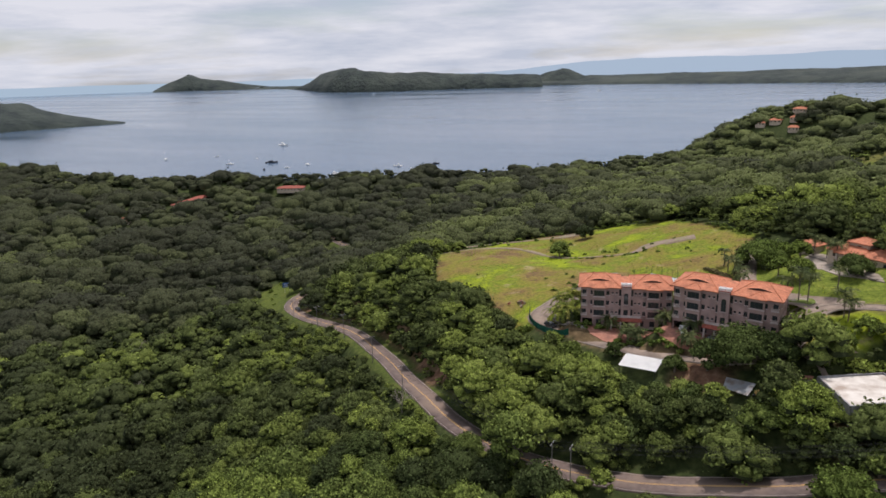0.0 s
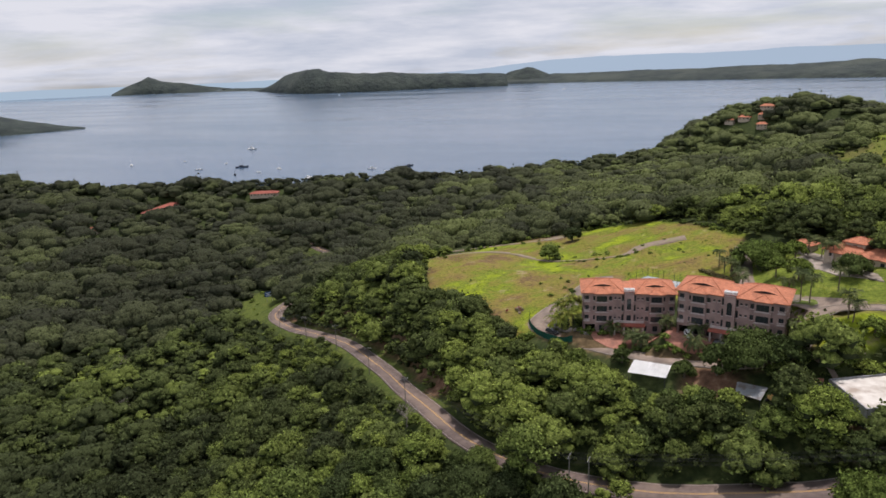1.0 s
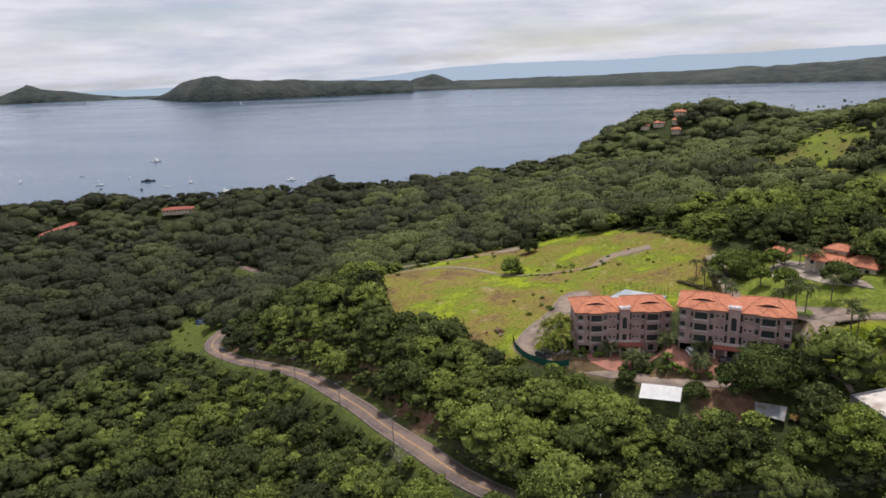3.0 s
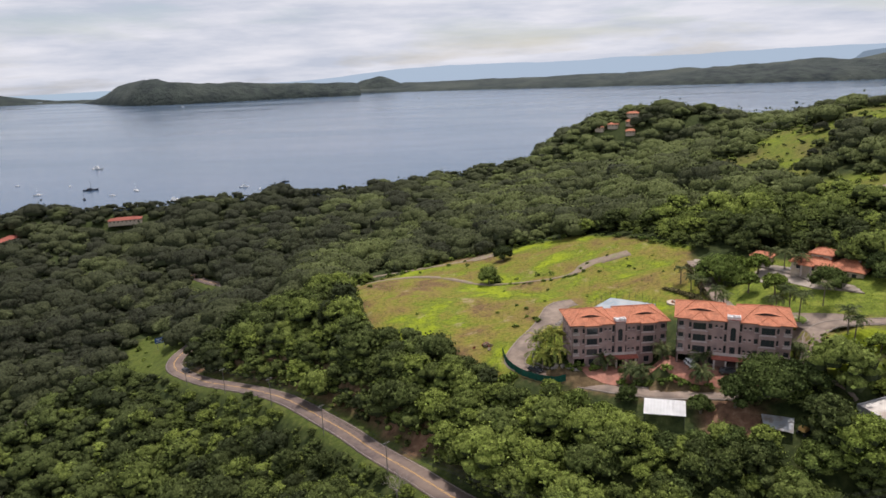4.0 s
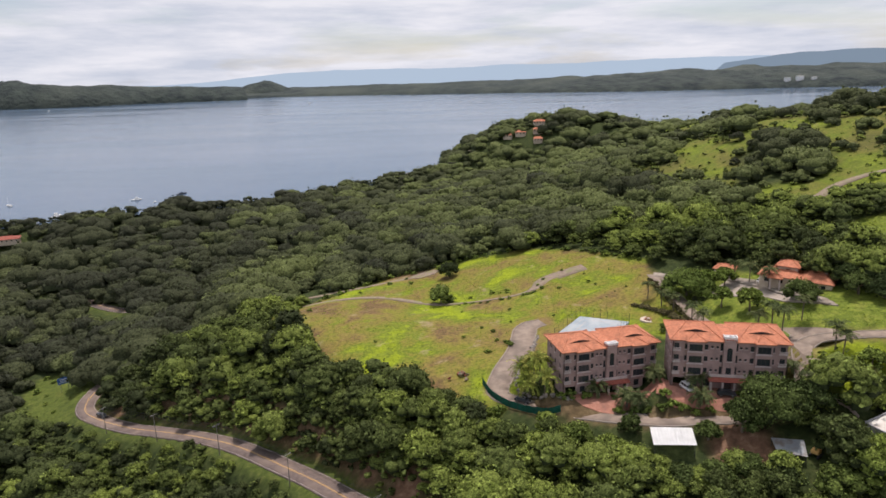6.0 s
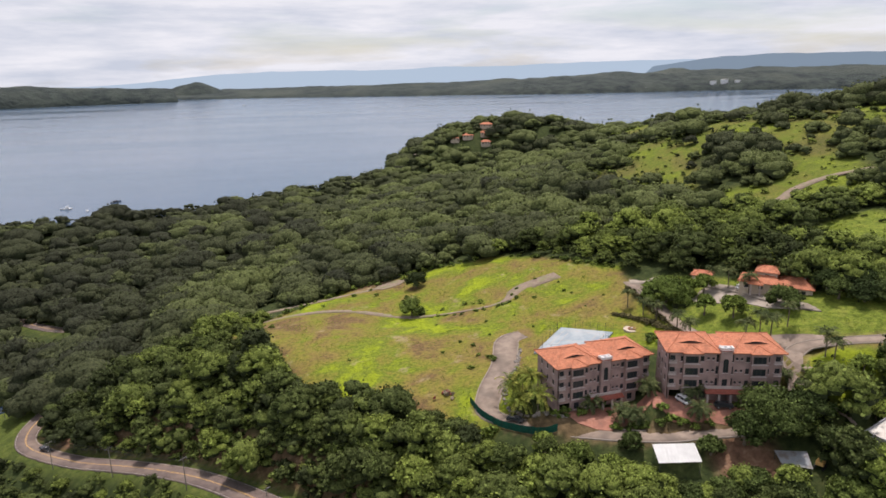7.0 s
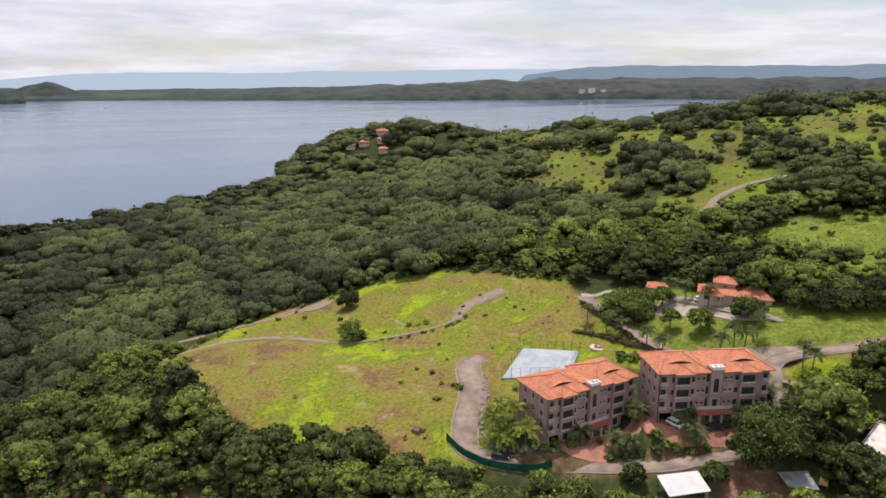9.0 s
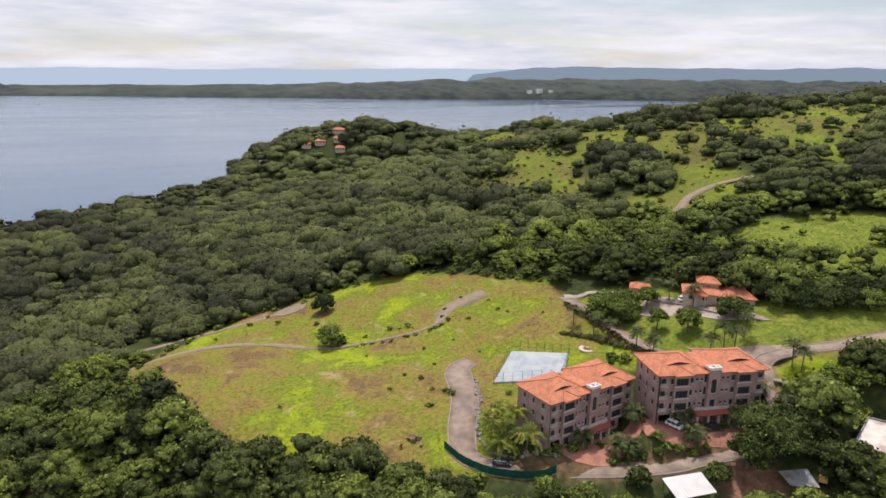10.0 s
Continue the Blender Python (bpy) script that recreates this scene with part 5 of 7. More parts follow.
    part("upper_floor", boxes((ox + 0.31, ox + W - 0.31, oy + 0.31, oy + D - 0.31, 3.0, 3.2)), M_INNER_SHADE, r)
    return r


blk = apartment_block(*B1, B1_BASE, B1_TURN, "four-storey mauve stucco apartment block with terracotta hipped roofs")
copy_thing(blk, pose(*B2, B2_BASE, 0, 0, B2_TURN) @ Matrix.Scale(1.03, 4))


# ---- paved and built ground about the blocks ----
def slab(name, poly, lift, thick, mat, label, category, kind="structure", level=None, cell=2.0):
    """A thin paved area in the shape of poly that follows the land."""
    xs, ys = [p[0] for p in poly], [p[1] for p in poly]
    bm = bmesh.new()
    nx, ny = int((max(xs) - min(xs)) / cell) + 1, int((max(ys) - min(ys)) / cell) + 1
    face = bm.faces.new([bm.verts.new((x, y, 0)) for x, y in poly])
    for k in range(1, nx):
        bmesh.ops.bisect_plane(bm, geom=bm.faces[:] + bm.edges[:] + bm.verts[:], plane_co=(min(xs) + k * cell, 0, 0), plane_no=(1, 0, 0))
    for k in range(1, ny):
        bmesh.ops.bisect_plane(bm, geom=bm.faces[:] + bm.edges[:] + bm.verts[:], plane_co=(0, min(ys) + k * cell, 0), plane_no=(0, 1, 0))
    bmesh.ops.recalc_face_normals(bm, faces=bm.faces)
    if bm.faces[:][0].normal.z < 0:
        bmesh.ops.reverse_faces(bm, faces=bm.faces)
    for v in bm.verts:
        v.co.z = (float(ground(v.co.x, v.co.y)) if level is None else level(v.co.x, v.co.y)) + lift
    ex = bmesh.ops.extrude_face_region(bm, geom=bm.faces[:])
    for v in [g for g in ex["geom"] if isinstance(g, bmesh.types.BMVert)]:
        v.co.z -= thick
    bmesh.ops.recalc_face_normals(bm, faces=bm.faces)
    return tagged(part(name, bm, mat), label, category, kind=kind)


slab("pavement_west", [(-25, 4.2), (-1.5, 3.6), (-3.5, -1.5), (-9, -4.2), (-16, -5.4), (-23, -1.6)], 0.16, 0.3, M_PAVER, "red paved forecourt before the apartment block", "pavement")
slab("pavement_east", [(-1.5, 3.4), (1.2, -0.8), (22, -11.2), (25.5, -13.2), (17, -14.6), (10, -13.9), (4.5, -11.4), (-2.2, -9.4), (-4.6, -4)], 0.17, 0.3, M_PAVER,
     "red paved forecourt before the apartment block", "pavement")


slab("junction", JUNCTION, 0.21, 0.5, M_CONCRETE, "wide paved junction beside the apartment block", "pavement")
slab("villa_forecourt", VILLA_YARD, 0.22, 0.5, M_PALE_PAVING, "pale paved forecourt before the villa", "pavement")
_isle = [(33.2 + 3.6 * math.cos(a), 7.6 + 3.6 * math.sin(a)) for a in np.linspace(0, 6.2832, 25)[:-1]]
slab("planted_island", _isle, 0.36, 0.5, M_KERB, "round kerbed traffic island planted with grass and palms", "traffic island", kind="")
_isle = [(33.2 + 3.3 * math.cos(a), 7.6 + 3.3 * math.sin(a)) for a in np.linspace(0, 6.2832, 25)[:-1]]
slab("island_lawn", _isle, 0.42, 0.2, M_TURF, "clipped grass on the traffic island", "lawn", kind="stuff", cell=1.2)
slab("clearing", CLEARING, 0.2, 0.6, M_GRAVEL, "bare gravel clearing at the edge of the meadow", "clearing")


def plane_through(poly):
    a = np.array([[x, y, 1] for x, y in poly])
    z = np.array([float(ground(x, y)) for x, y in poly])
    k = np.linalg.lstsq(a, z, rcond=None)[0]
    return lambda x, y: float(k[0] * x + k[1] * y + k[2]) + 0.25


COURT = [(-21.5, 38), (-8.4, 50.3), (3.8, 38.2), (-6.2, 28)]
court_z = plane_through(COURT)
slab("tennis_court", COURT, 0.35, 0.8, M_COURT, "faded blue-grey hard tennis court with white lines", "tennis court", kind="", level=court_z, cell=3.0)
court = bpy.data.objects["tennis_court"]


def court_line(u0, v0, u1, v1, w=0.16):
    c = [Vector((*p, 0)) for p in COURT]

    def at(u, v):
        p = c[0].lerp(c[1], u).lerp(c[3].lerp(c[2], u), v)
        return Vector((p.x, p.y, court_z(p.x, p.y) + 0.37))
    a, b = at(u0, v0), at(u1, v1)
    s = (b - a).cross(Vector((0, 0, 1))).normalized() * w / 2
    bm = bmesh.new()
    lo = [bm.verts.new(p) for p in (a - s, b - s, b + s, a + s)]
    f = bm.faces.new(lo)
    ex = bmesh.ops.extrude_face_region(bm, geom=[f])
    for v in [g for g in ex["geom"] if isinstance(g, bmesh.types.BMVert)]:
        v.co.z += 0.012
    part("court_line", bm, M_WHITE_LINE, court)


for a in ((0.12, 0.12, 0.12, 0.88), (0.88, 0.12, 0.88, 0.88), (0.12, 0.12, 0.88, 0.12), (0.12, 0.88, 0.88, 0.88), (0.2, 0.24, 0.8, 0.24), (0.2, 0.76, 0.8, 0.76), (0.5, 0.24, 0.5, 0.76)):
    court_line(*a)
fence = root("court_fence", Matrix(), "tall dark wire fence round the tennis court", "fence")
_c = [Vector((*p, 0)) for p in COURT]
for a, b in zip(_c, _c[1:] + _c[:1]):
    n = 7
    for k in range(n):
        p = a.lerp(b, k / n)
        z = court_z(p.x, p.y)
        bm = bmesh.new()
        tube(bm, [(p.x, p.y, z - 0.4), (p.x, p.y, z + 3.2)], [0.05, 0.05], 6)
        part("post", bm, M_DARKPOST, fence)
    bm = bmesh.new()
    for h in (0.6, 1.9, 3.15):
        tube(bm, [(a.x, a.y, court_z(a.x, a.y) + h), (b.x, b.y, court_z(b.x, b.y) + h)], [0.012, 0.012], 5)
    part("rail", bm, M_DARKPOST, fence)

# round fountain terrace on the lawn
fx, fy = 9.6, 37.5
fz = float(ground(fx, fy))
ftn = root("fountain", pose(fx, fy, fz), "round pale stone fountain ring on the lawn", "fountain")
for nm, r0, r1, h, mt in (("paving_ring", 1.3, 2.5, 0.12, M_BEIGE), ("basin_wall", 0.95, 1.2, 0.35, M_PAVER), ("bowl", 0.0, 0.4, 0.5, M_TRIM)):
    bm = bmesh.new()
    n = 28
    rings = [[bm.verts.new((rr * math.cos(6.2832 * k / n), rr * math.sin(6.2832 * k / n), zz)) for k in range(n)]
             for rr, zz in ((r1, -0.4), (r1, h), (max(r0, 0.05), h), (max(r0, 0.05), -0.4))]
    for p, q in zip(rings, rings[1:]):
        for k in range(n):
            bm.faces.new((p[k], p[(k + 1) % n], q[(k + 1) % n], q[k]))
    part(nm, bm, mt, ftn)

# green netting fence below the driveway bend
net = root("netting_fence", Matrix(), "green shade-net fence beside the driveway bend", "fence")
NET = spline([(-45.5, 19.5), (-44.2, 12.5), (-40.5, 5.6), (-34.5, 0.2), (-29, -3.2)], 2.2)
for k, p in enumerate(NET):
    z = float(ground(*p))
    bm = bmesh.new()
    tube(bm, [(p[0], p[1], z - 0.5), (p[0], p[1], z + 2.2)], [0.05, 0.05], 6)
    part("post", bm, M_DARKPOST, net)
    if k:
        q = NET[k - 1]
        zq = float(ground(*q))
        bm = bmesh.new()
        n = 6
        row = [[], []]
        for i in range(n + 1):
            u = i / n
            sag = 0.06 * math.sin(u * math.pi) + 0.05 * math.sin(9 * u + k)
            x, y, zz = q[0] + (p[0] - q[0]) * u, q[1] + (p[1] - q[1]) * u, zq + (z - zq) * u
            row[0].append(bm.verts.new((x + sag, y + sag, zz + 0.05)))
            row[1].append(bm.verts.new((x, y, zz + 2.1 - sag)))
        for i in range(n):
            bm.faces.new((row[0][i], row[0][i + 1], row[1][i + 1], row[1][i]))
        bmesh.ops.solidify(bm, geom=bm.faces[:], thickness=0.02)
        part("net", bm, M_FENCE, net)


# ---- sheds and the flat-roofed store ----
def shed(name, corners, top, low, mat, label, wall_mat, foot):
    """A roof of sheet metal on posts; corners go round from the high back edge."""
    r = root(name, Matrix(), label, "shed")
    bm = bmesh.new()
    n = 26
    rows = [[], []]
    for i in range(n + 1):
        u = i / n
        w = 0.03 * (i % 2)
        for side, (a, b), zz in ((0, (corners[0], corners[1]), top), (1, (corners[3], corners[2]), low)):
            rows[side].append(bm.verts.new((a[0] + (b[0] - a[0]) * u, a[1] + (b[1] - a[1]) * u, zz + w)))
    for i in range(n):
        bm.faces.new((rows[1][i], rows[1][i + 1], rows[0][i + 1], rows[0][i]))
    bmesh.ops.solidify(bm, geom=bm.faces[:], thickness=0.05)
    part("roof_sheet", bm, mat, r)
    for k, (a, zz) in enumerate(zip(corners, (top, top, low, low))):
        g = float(ground(*a))
        cx, cy = sum(c[0] for c in corners) / 4, sum(c[1] for c in corners) / 4
        p = (a[0] + (cx - a[0]) * 0.07, a[1] + (cy - a[1]) * 0.07)
        bm = bmesh.new()
        tube(bm, [(*p, min(g, foot) - 0.5), (*p, zz - 0.08)], [0.08, 0.08], 6)
        part("post", bm, M_DARKPOST, r)
    if wall_mat:
        a, b = corners[3], corners[2]
        g = min(float(ground(*a)), float(ground(*b)))
        bm = bmesh.new()
        d = Vector((b[0] - a[0], b[1] - a[1], 0)).normalized()
        q = Vector((-d.y, d.x, 0)) * 0.5
        vs = []
        for p in (Vector((*a, 0)) + q + d * 0.6, Vector((*b, 0)) + q - d * 0.6):
            for zz in (g - 0.5, low - 0.12):
                for o in (0, 0.15):
                    vs.append(bm.verts.new((p.x - d.y * o, p.y + d.x * o, zz)))
        bmesh.ops.convex_hull(bm, input=vs)
        part("wall", bm, wall_mat, r)
    return r


shed("carport", [(-11.3, -16.7), (-1.8, -18.4), (-3.3, -24.4), (-12.8, -22.9)], -1.7, -2.6, M_SHEET, "carport with a flat white sheet-metal roof", None, -6.4)
shed("lean_to", [(13.2, -25.6), (19.8, -27.6), (17.6, -32.6), (12.4, -29.6)], -1.2, -2.2, M_ZINC, "open lean-to with a dull zinc roof among the trees", None, -5.5)

WH = [(32.0, -29.4), (46.5, -23.0), (53.0, -34.5), (36.2, -43.0)]
store = root("store_building", Matrix(), "grey plastered store with a flat weathered white roof", "building")
WH_TOP = 2.9
for k, (a, b) in enumerate(zip(WH, WH[1:] + WH[:1])):
    d = Vector((b[0] - a[0], b[1] - a[1], 0))
    L = d.length
    turn = math.degrees(math.atan2(d.y, d.x))
    bm = bmesh.new()
    hl = [(L * 0.3, L * 0.3 + 1.4, 5.2, 6.2), (L * 0.62, L * 0.62 + 1.4, 5.2, 6.2)] if k == 3 else []
    pierced(bm, Matrix.Scale(-1, 4, (0, 1, 0)), L - 0.3, 9.5, hl, 0.28)
    bmesh.ops.reverse_faces(bm, faces=bm.faces[:])
    w = part("wall", bm, M_WALL_GREY, store)
    w.matrix_basis = pose(a[0], a[1], WH_TOP + 0.45 - 9.5, 0, 0, turn)
    for p, q, u, v in hl:
        window(w, Matrix.Translation((p, 0, u)) @ Matrix.Scale(-1, 4, (0, 1, 0)), q - p, v - u, 1, False)
_an = [(27.7, -27.4), (31.6, -26.2), (33.0, -21.6), (26.2, -22.6)]
bm = bmesh.new()
bmesh.ops.convex_hull(bm, input=[bm.verts.new((px, py, pz)) for px, py in _an for pz in (-5.5, 1.0)])
part("annex", bm, M_WALL_GREY, store)
bm2 = bmesh.new()
_ac = (29.6, -24.4)
bmesh.ops.convex_hull(bm2, input=[bm2.verts.new((_ac[0] + (px - _ac[0]) * 1.06, _ac[1] + (py - _ac[1]) * 1.06, pz)) for px, py in _an for pz in (1.01, 1.22)])
part("annex_roof", bm2, M_PAVER, store, "flat red-brown roof of the annex")
bm = bmesh.new()
c = Vector((sum(p[0] for p in WH) / 4, sum(p[1] for p in WH) / 4, 0))
f = bm.faces.new([bm.verts.new(Vector((*p, WH_TOP)).lerp(Vector((c.x, c.y, WH_TOP)), 0.03)) for p in WH])
ex = bmesh.ops.extrude_face_region(bm, geom=[f])
for v in [g for g in ex["geom"] if isinstance(g, bmesh.types.BMVert)]:
    v.co.z -= 0.25
bmesh.ops.recalc_face_normals(bm, faces=bm.faces)
part("roof", bm, M_ROOF_WHITE, store, "flat roof with peeling white coating")


# ---- villa and other houses ----
def house(name, x, y, z, turn, wings, label, wall_mat, category="house", group="", tiles=None):
    """Wings: x0, x1, y0, y1, wall height, roof rise, ridge. Front towards -y."""
    r = root(name, pose(x, y, z, 0, 0, turn), label, category, group)
    for x0, x1, y0, y1, h, rise, ridge in wings:
        w, d = x1 - x0, y1 - y0
        n = max(1, int(w / 3.2))
        holes = [(w * (k + 0.5) / n - 0.6, w * (k + 0.5) / n + 0.6, max(0.9, h - 2.0), h - 0.7) for k in range(n)]
        bm = bmesh.new()
        pierced(bm, Matrix.Translation((x0, y0, 0)), w, h, holes, 0.25)
        for q in ((x0, x0 + 0.25, y0 + 0.25, y1), (x1 - 0.25, x1, y0 + 0.25, y1), (x0 + 0.25, x1 - 0.25, y1 - 0.25, y1)):
            box(bm, *q, -2.0, h)
        box(bm, x0, x1, y0, y0 + 0.25, -2.0, -0.002)
        wl = part("wall", bm, wall_mat, r)
        for a, b, c, e in holes:
            window(wl, Matrix.Translation((x0 + a, y0, c)), b - a, e - c, 1)
        bm = bmesh.new()
        hip_roof(bm, x0 - 0.6, x1 + 0.6, y0 - 0.6, y1 + 0.6, h + 0.1, rise, ridge)
        part("roof", bm, tiles or M_TILE, r, "terracotta tiled hipped roof" if tiles is None else "dull brown tiled roof")
    return r


villa = house("villa", 47.4, 35.2, 14.4, -42, [(-3, 9, -3, 5, 3.0, 1.7, 5), (1.2, 7.0, 0.4, 6.2, 5.6, 1.3, 1.0), (7.5, 17, -4.5, 5, 3.2, 2.0, 3)],
              "beige villa with terracotta hipped roofs and a low tower", M_BEIGE)
part("porch_column", boxes((0.2, 0.6, -4.6, -4.2, -1, 2.9)), M_TRIM, villa)
part("porch_column", boxes((2.8, 3.2, -4.6, -4.2, -1, 2.9)), M_TRIM, villa)
bm = bmesh.new()
hip_roof(bm, -0.4, 3.8, -5.2, -2.2, 2.95, 0.9, 1.5)
part("porch_roof", bm, M_TILE, villa, "small tiled porch roof")
part("chimney", boxes((14.0, 14.7, 0.2, 0.9, 3.6, 6.1), bevel=0.04), M_TRIM, villa)
house("guest_house", 41.5, 52.5, 11.8, -42, [(-2.8, 2.8, -2.4, 2.4, 2.6, 1.2, 1.6)], "small beige guest house with a terracotta roof", M_BEIGE)
for dx, dy, tn, w in CAPE_HOUSES:
    house("hillside_house", dx, dy, float(ground(dx, dy)) + 0.6, tn, [(-w * 0.8, w * 0.8, -3.4, 3.4, 3.4, 2.0, w * 0.8)], "pale house with an orange tiled roof on the wooded cape", M_BEIGE, group="houses on the cape")
for dx, dy, tn, w, lb in ((-366, 382, 18, 13, "low beach house with a brown tiled roof among trees"), (-446, 332, 96, 25, "long low building with a dusty red roof among trees"),
                          (-451, 252, 10, 5, "small house with a red roof among trees")):
    house("beach_house", dx, dy, float(ground(dx, dy)) + 0.3, tn, [(-w, w, -5, 5, 2.6, 1.8, w)], lb, M_BEIGE, group="houses behind the beach", tiles=M_CANOPY)


# ---- palms and shrubs ----
def frond_mesh(name, length, droop, leaflets, width, seed, kind="coconut"):
    """One feathered frond, rising and arching over along +x."""
    rng = np.random.default_rng(seed)
    V, F = [], []
    n = 0
    pts = []
    for k in range(leaflets + 1):
        u = k / leaflets
        pts.append(Vector((length * (u - 0.18 * u * u * droop), 0, length * (0.55 * u - (0.55 + 0.45 * droop) * u * u))))
    for k in range(leaflets):
        u = k / leaflets
        a, b = pts[k], pts[k + 1]
        V += [a + Vector((0, -0.035, 0)), b + Vector((0, -0.03, 0)), b + Vector((0, 0.03, 0)), a + Vector((0, 0.035, 0))]
        F.append((n, n + 1, n + 2, n + 3))
        n += 4
        if k < 1:
            continue
        w = width * math.sin(min(1, u * 1.35 + 0.18) * math.pi * 0.86) + 0.12
        step = (b - a)
        for s in (-1, 1):
            tip = a + Vector((step.x * 1.6, s * w, -w * (0.35 + 0.25 * droop) + rng.uniform(-0.08, 0.08)))
            mid = a.lerp(tip, 0.5) + Vector((0, 0, 0.09))
            V += [a, mid + step * 0.60, tip, mid - step * 0.45]
            F.append((n, n + 1, n + 2, n + 3))
            n += 4
    return quads(name, [tuple(v) for v in V], F, [M_PALM if kind == "coconut" else M_PALM_DARK])


FRONDS = {"coconut": frond_mesh("frond", 5.2, 0.75, 18, 0.85, 5), "date": frond_mesh("frond", 2.9, 0.45, 14, 0.42, 6, "date"), "royal": frond_mesh("frond", 2.9, 0.8, 12, 0.65, 7, "date")}


def palm(x, y, kind, height, label, group, seed, lean=0.0, size=1.0):
    rng = np.random.default_rng(seed)
    r = root("palm_tree", Matrix.Translation((x, y, float(ground(x, y)))) @ Matrix.Rotation(rng.uniform(0, 6.28), 4, "Z"), label, "palm", group)
    bm = bmesh.new()
    n = 9
    girth = {"coconut": 0.15, "date": 0.26, "royal": 0.16}[kind]
    pts = [(lean * (k / n) ** 1.6, 0, -0.5 + (height + 0.5) * k / n) for k in range(n + 1)]
    tube(bm, pts, [girth * (1.35 if k == 0 else 1.0 + 0.10 * (k % 2)) for k in range(n + 1)], 8)
    part("trunk", bm, M_BARK, r)
    count = {"coconut": 19, "date": 40, "royal": 17}[kind]
    for k in range(count):
        tilt = rng.uniform(-60, 50) if kind != "date" else rng.uniform(-55, 70)
        m = Matrix.Translation((lean, 0, height)) @ Matrix.Rotation(6.2832 * k * 0.381966, 4, "Z") @ Matrix.Rotation(radians(tilt * 0.55 - 4), 4, "Y") @ Matrix.Scale(size * rng.uniform(0.85, 1.1), 4)
        share("frond", FRONDS[kind], r, m)
    return r


for k, (x, y, h, ln) in enumerate(((-30.8, 6.4, 6.2, 0.9), (-34.0, 10.4, 4.2, -0.6), (-30.6, 13.0, 7.2, 0.4), (-34.2, 16.6, 5.6, 0.9), (-30.6, 19.8, 5.0, -0.5))):
    palm(x, y, "coconut", h, "coconut palm with arching yellow-green fronds beside the driveway", "coconut palms by the driveway", 40 + k, ln)
for k, (x, y, h) in enumerate(((-17.6, 3.0, 3.0), (-2.6, 2.6, 3.6), (5.4, -4.4, 3.2), (17.2, -10.2, 3.0), (-12.0, -3.6, 3.0), (-9.6, -4.9, 3.2), (4.0, -10.6, 3.0), (22.0, -12.0, 2.6))):
    palm(x, y, "date", h, "squat date palm with a dense feathery crown before the block", "date palms before the blocks", 60 + k, 0.0, 1.25)
for k, (x, y, h, s) in enumerate(((41.9, 10.5, 6.2, 1.0), (40.8, -5.6, 6.6, 1.15), (41.3, -8.0, 5.4, 1.1), (32.4, 8.8, 8.6, 1.25), (34.4, 7.2, 8.0, 1.2), (29.4, 10.6, 6.4, 1.2), (15.2, 52.2, 5.5, 1.0), (16.0, 43.0, 5.0, 1.0), (17.4, 37.2, 4.6, 1.1), (18.6, 27.0, 5.2, 1.1), (19.0, 20.5, 5.0, 1.2),
                                  (29.0, -14.4, 4.6, 1.3), (45.2, 33.0, 6.4, 1.2), (41.0, 46.0, 6.6, 1.1), (44.2, 42.0, 5.8, 1.1), (27.4, 5.6, 4.2, 1.2), (28.2, -6.0, 5.0, 1.3), (28.0, -2.4, 4.6, 1.3))):
    palm(x, y, "royal", h, "slender palm with a small crown beside the lane", "palms along the lanes", 80 + k, 0.3, s)


def shrub_mesh(seed, radius, leaves, leaf):
    v, f, i = crown(np.random.default_rng(seed), radius, radius * 0.45, 5, leaves, leaf, 0.8)
    return quads("shrub", v, f, [M_BUSH, M_LEAF_UNDERSHADE], i, smooth_shade=True)


SHRUBS = [shrub_mesh(k, 1.0, 190, 0.15) for k in range(3)]


def shrub(x, y, size, label, group, k):
    ob = new("shrub", SHRUBS[k % 3])
    ob.matrix_basis = Matrix.Translation((x, y, float(ground(x, y)) - 0.1)) @ Matrix.Rotation(k * 1.7, 4, "Z") @ Matrix.Diagonal((size, size, size * 0.95, 1))
    return tagged(ob, label, "shrub", group)


_rng = np.random.default_rng(77)
PLANTED = [(-20.5, 2.2, 1.7), (-24.6, 3.2, 1.9), (-13.8, 0.6, 1.1), (-14.4, -5.0, 1.6), (-11.0, -6.4, 1.7), (-8.0, -7.2, 1.6), (-5.2, -8.8, 1.5), (-2.6, -9.2, 2.0), (-3.6, -6.6, 1.6), (0.0, -10.4, 1.6),
           (5.6, -12.2, 1.4), (2.4, -12.0, 1.3), (14.0, -9.6, 1.2), (20.0, -12.6, 1.4), (24.6, -14.4, 1.8), (27.2, -15.6, 2.2), (-27.0, 3.0, 1.5), (-28.6, 10.0, 1.8), (9.4, 1.0, 1.2), (10.8, 27.5, 2.2), (13.0, 25.0, 2.0),
           (-31.0, 24.0, 1.6), (-26.0, 28.0, 1.2), (26.0, -10.0, 1.4), (29.6, -11.6, 1.6)]
for k, (x, y, s) in enumerate(PLANTED):
    shrub(x, y, s, "leafy garden shrub beside the apartment block", "garden shrubs", k)
HEDGE = [(9.5, 49.8), (14.0, 40.8), (16.4, 30), (19.0, 22.5)]
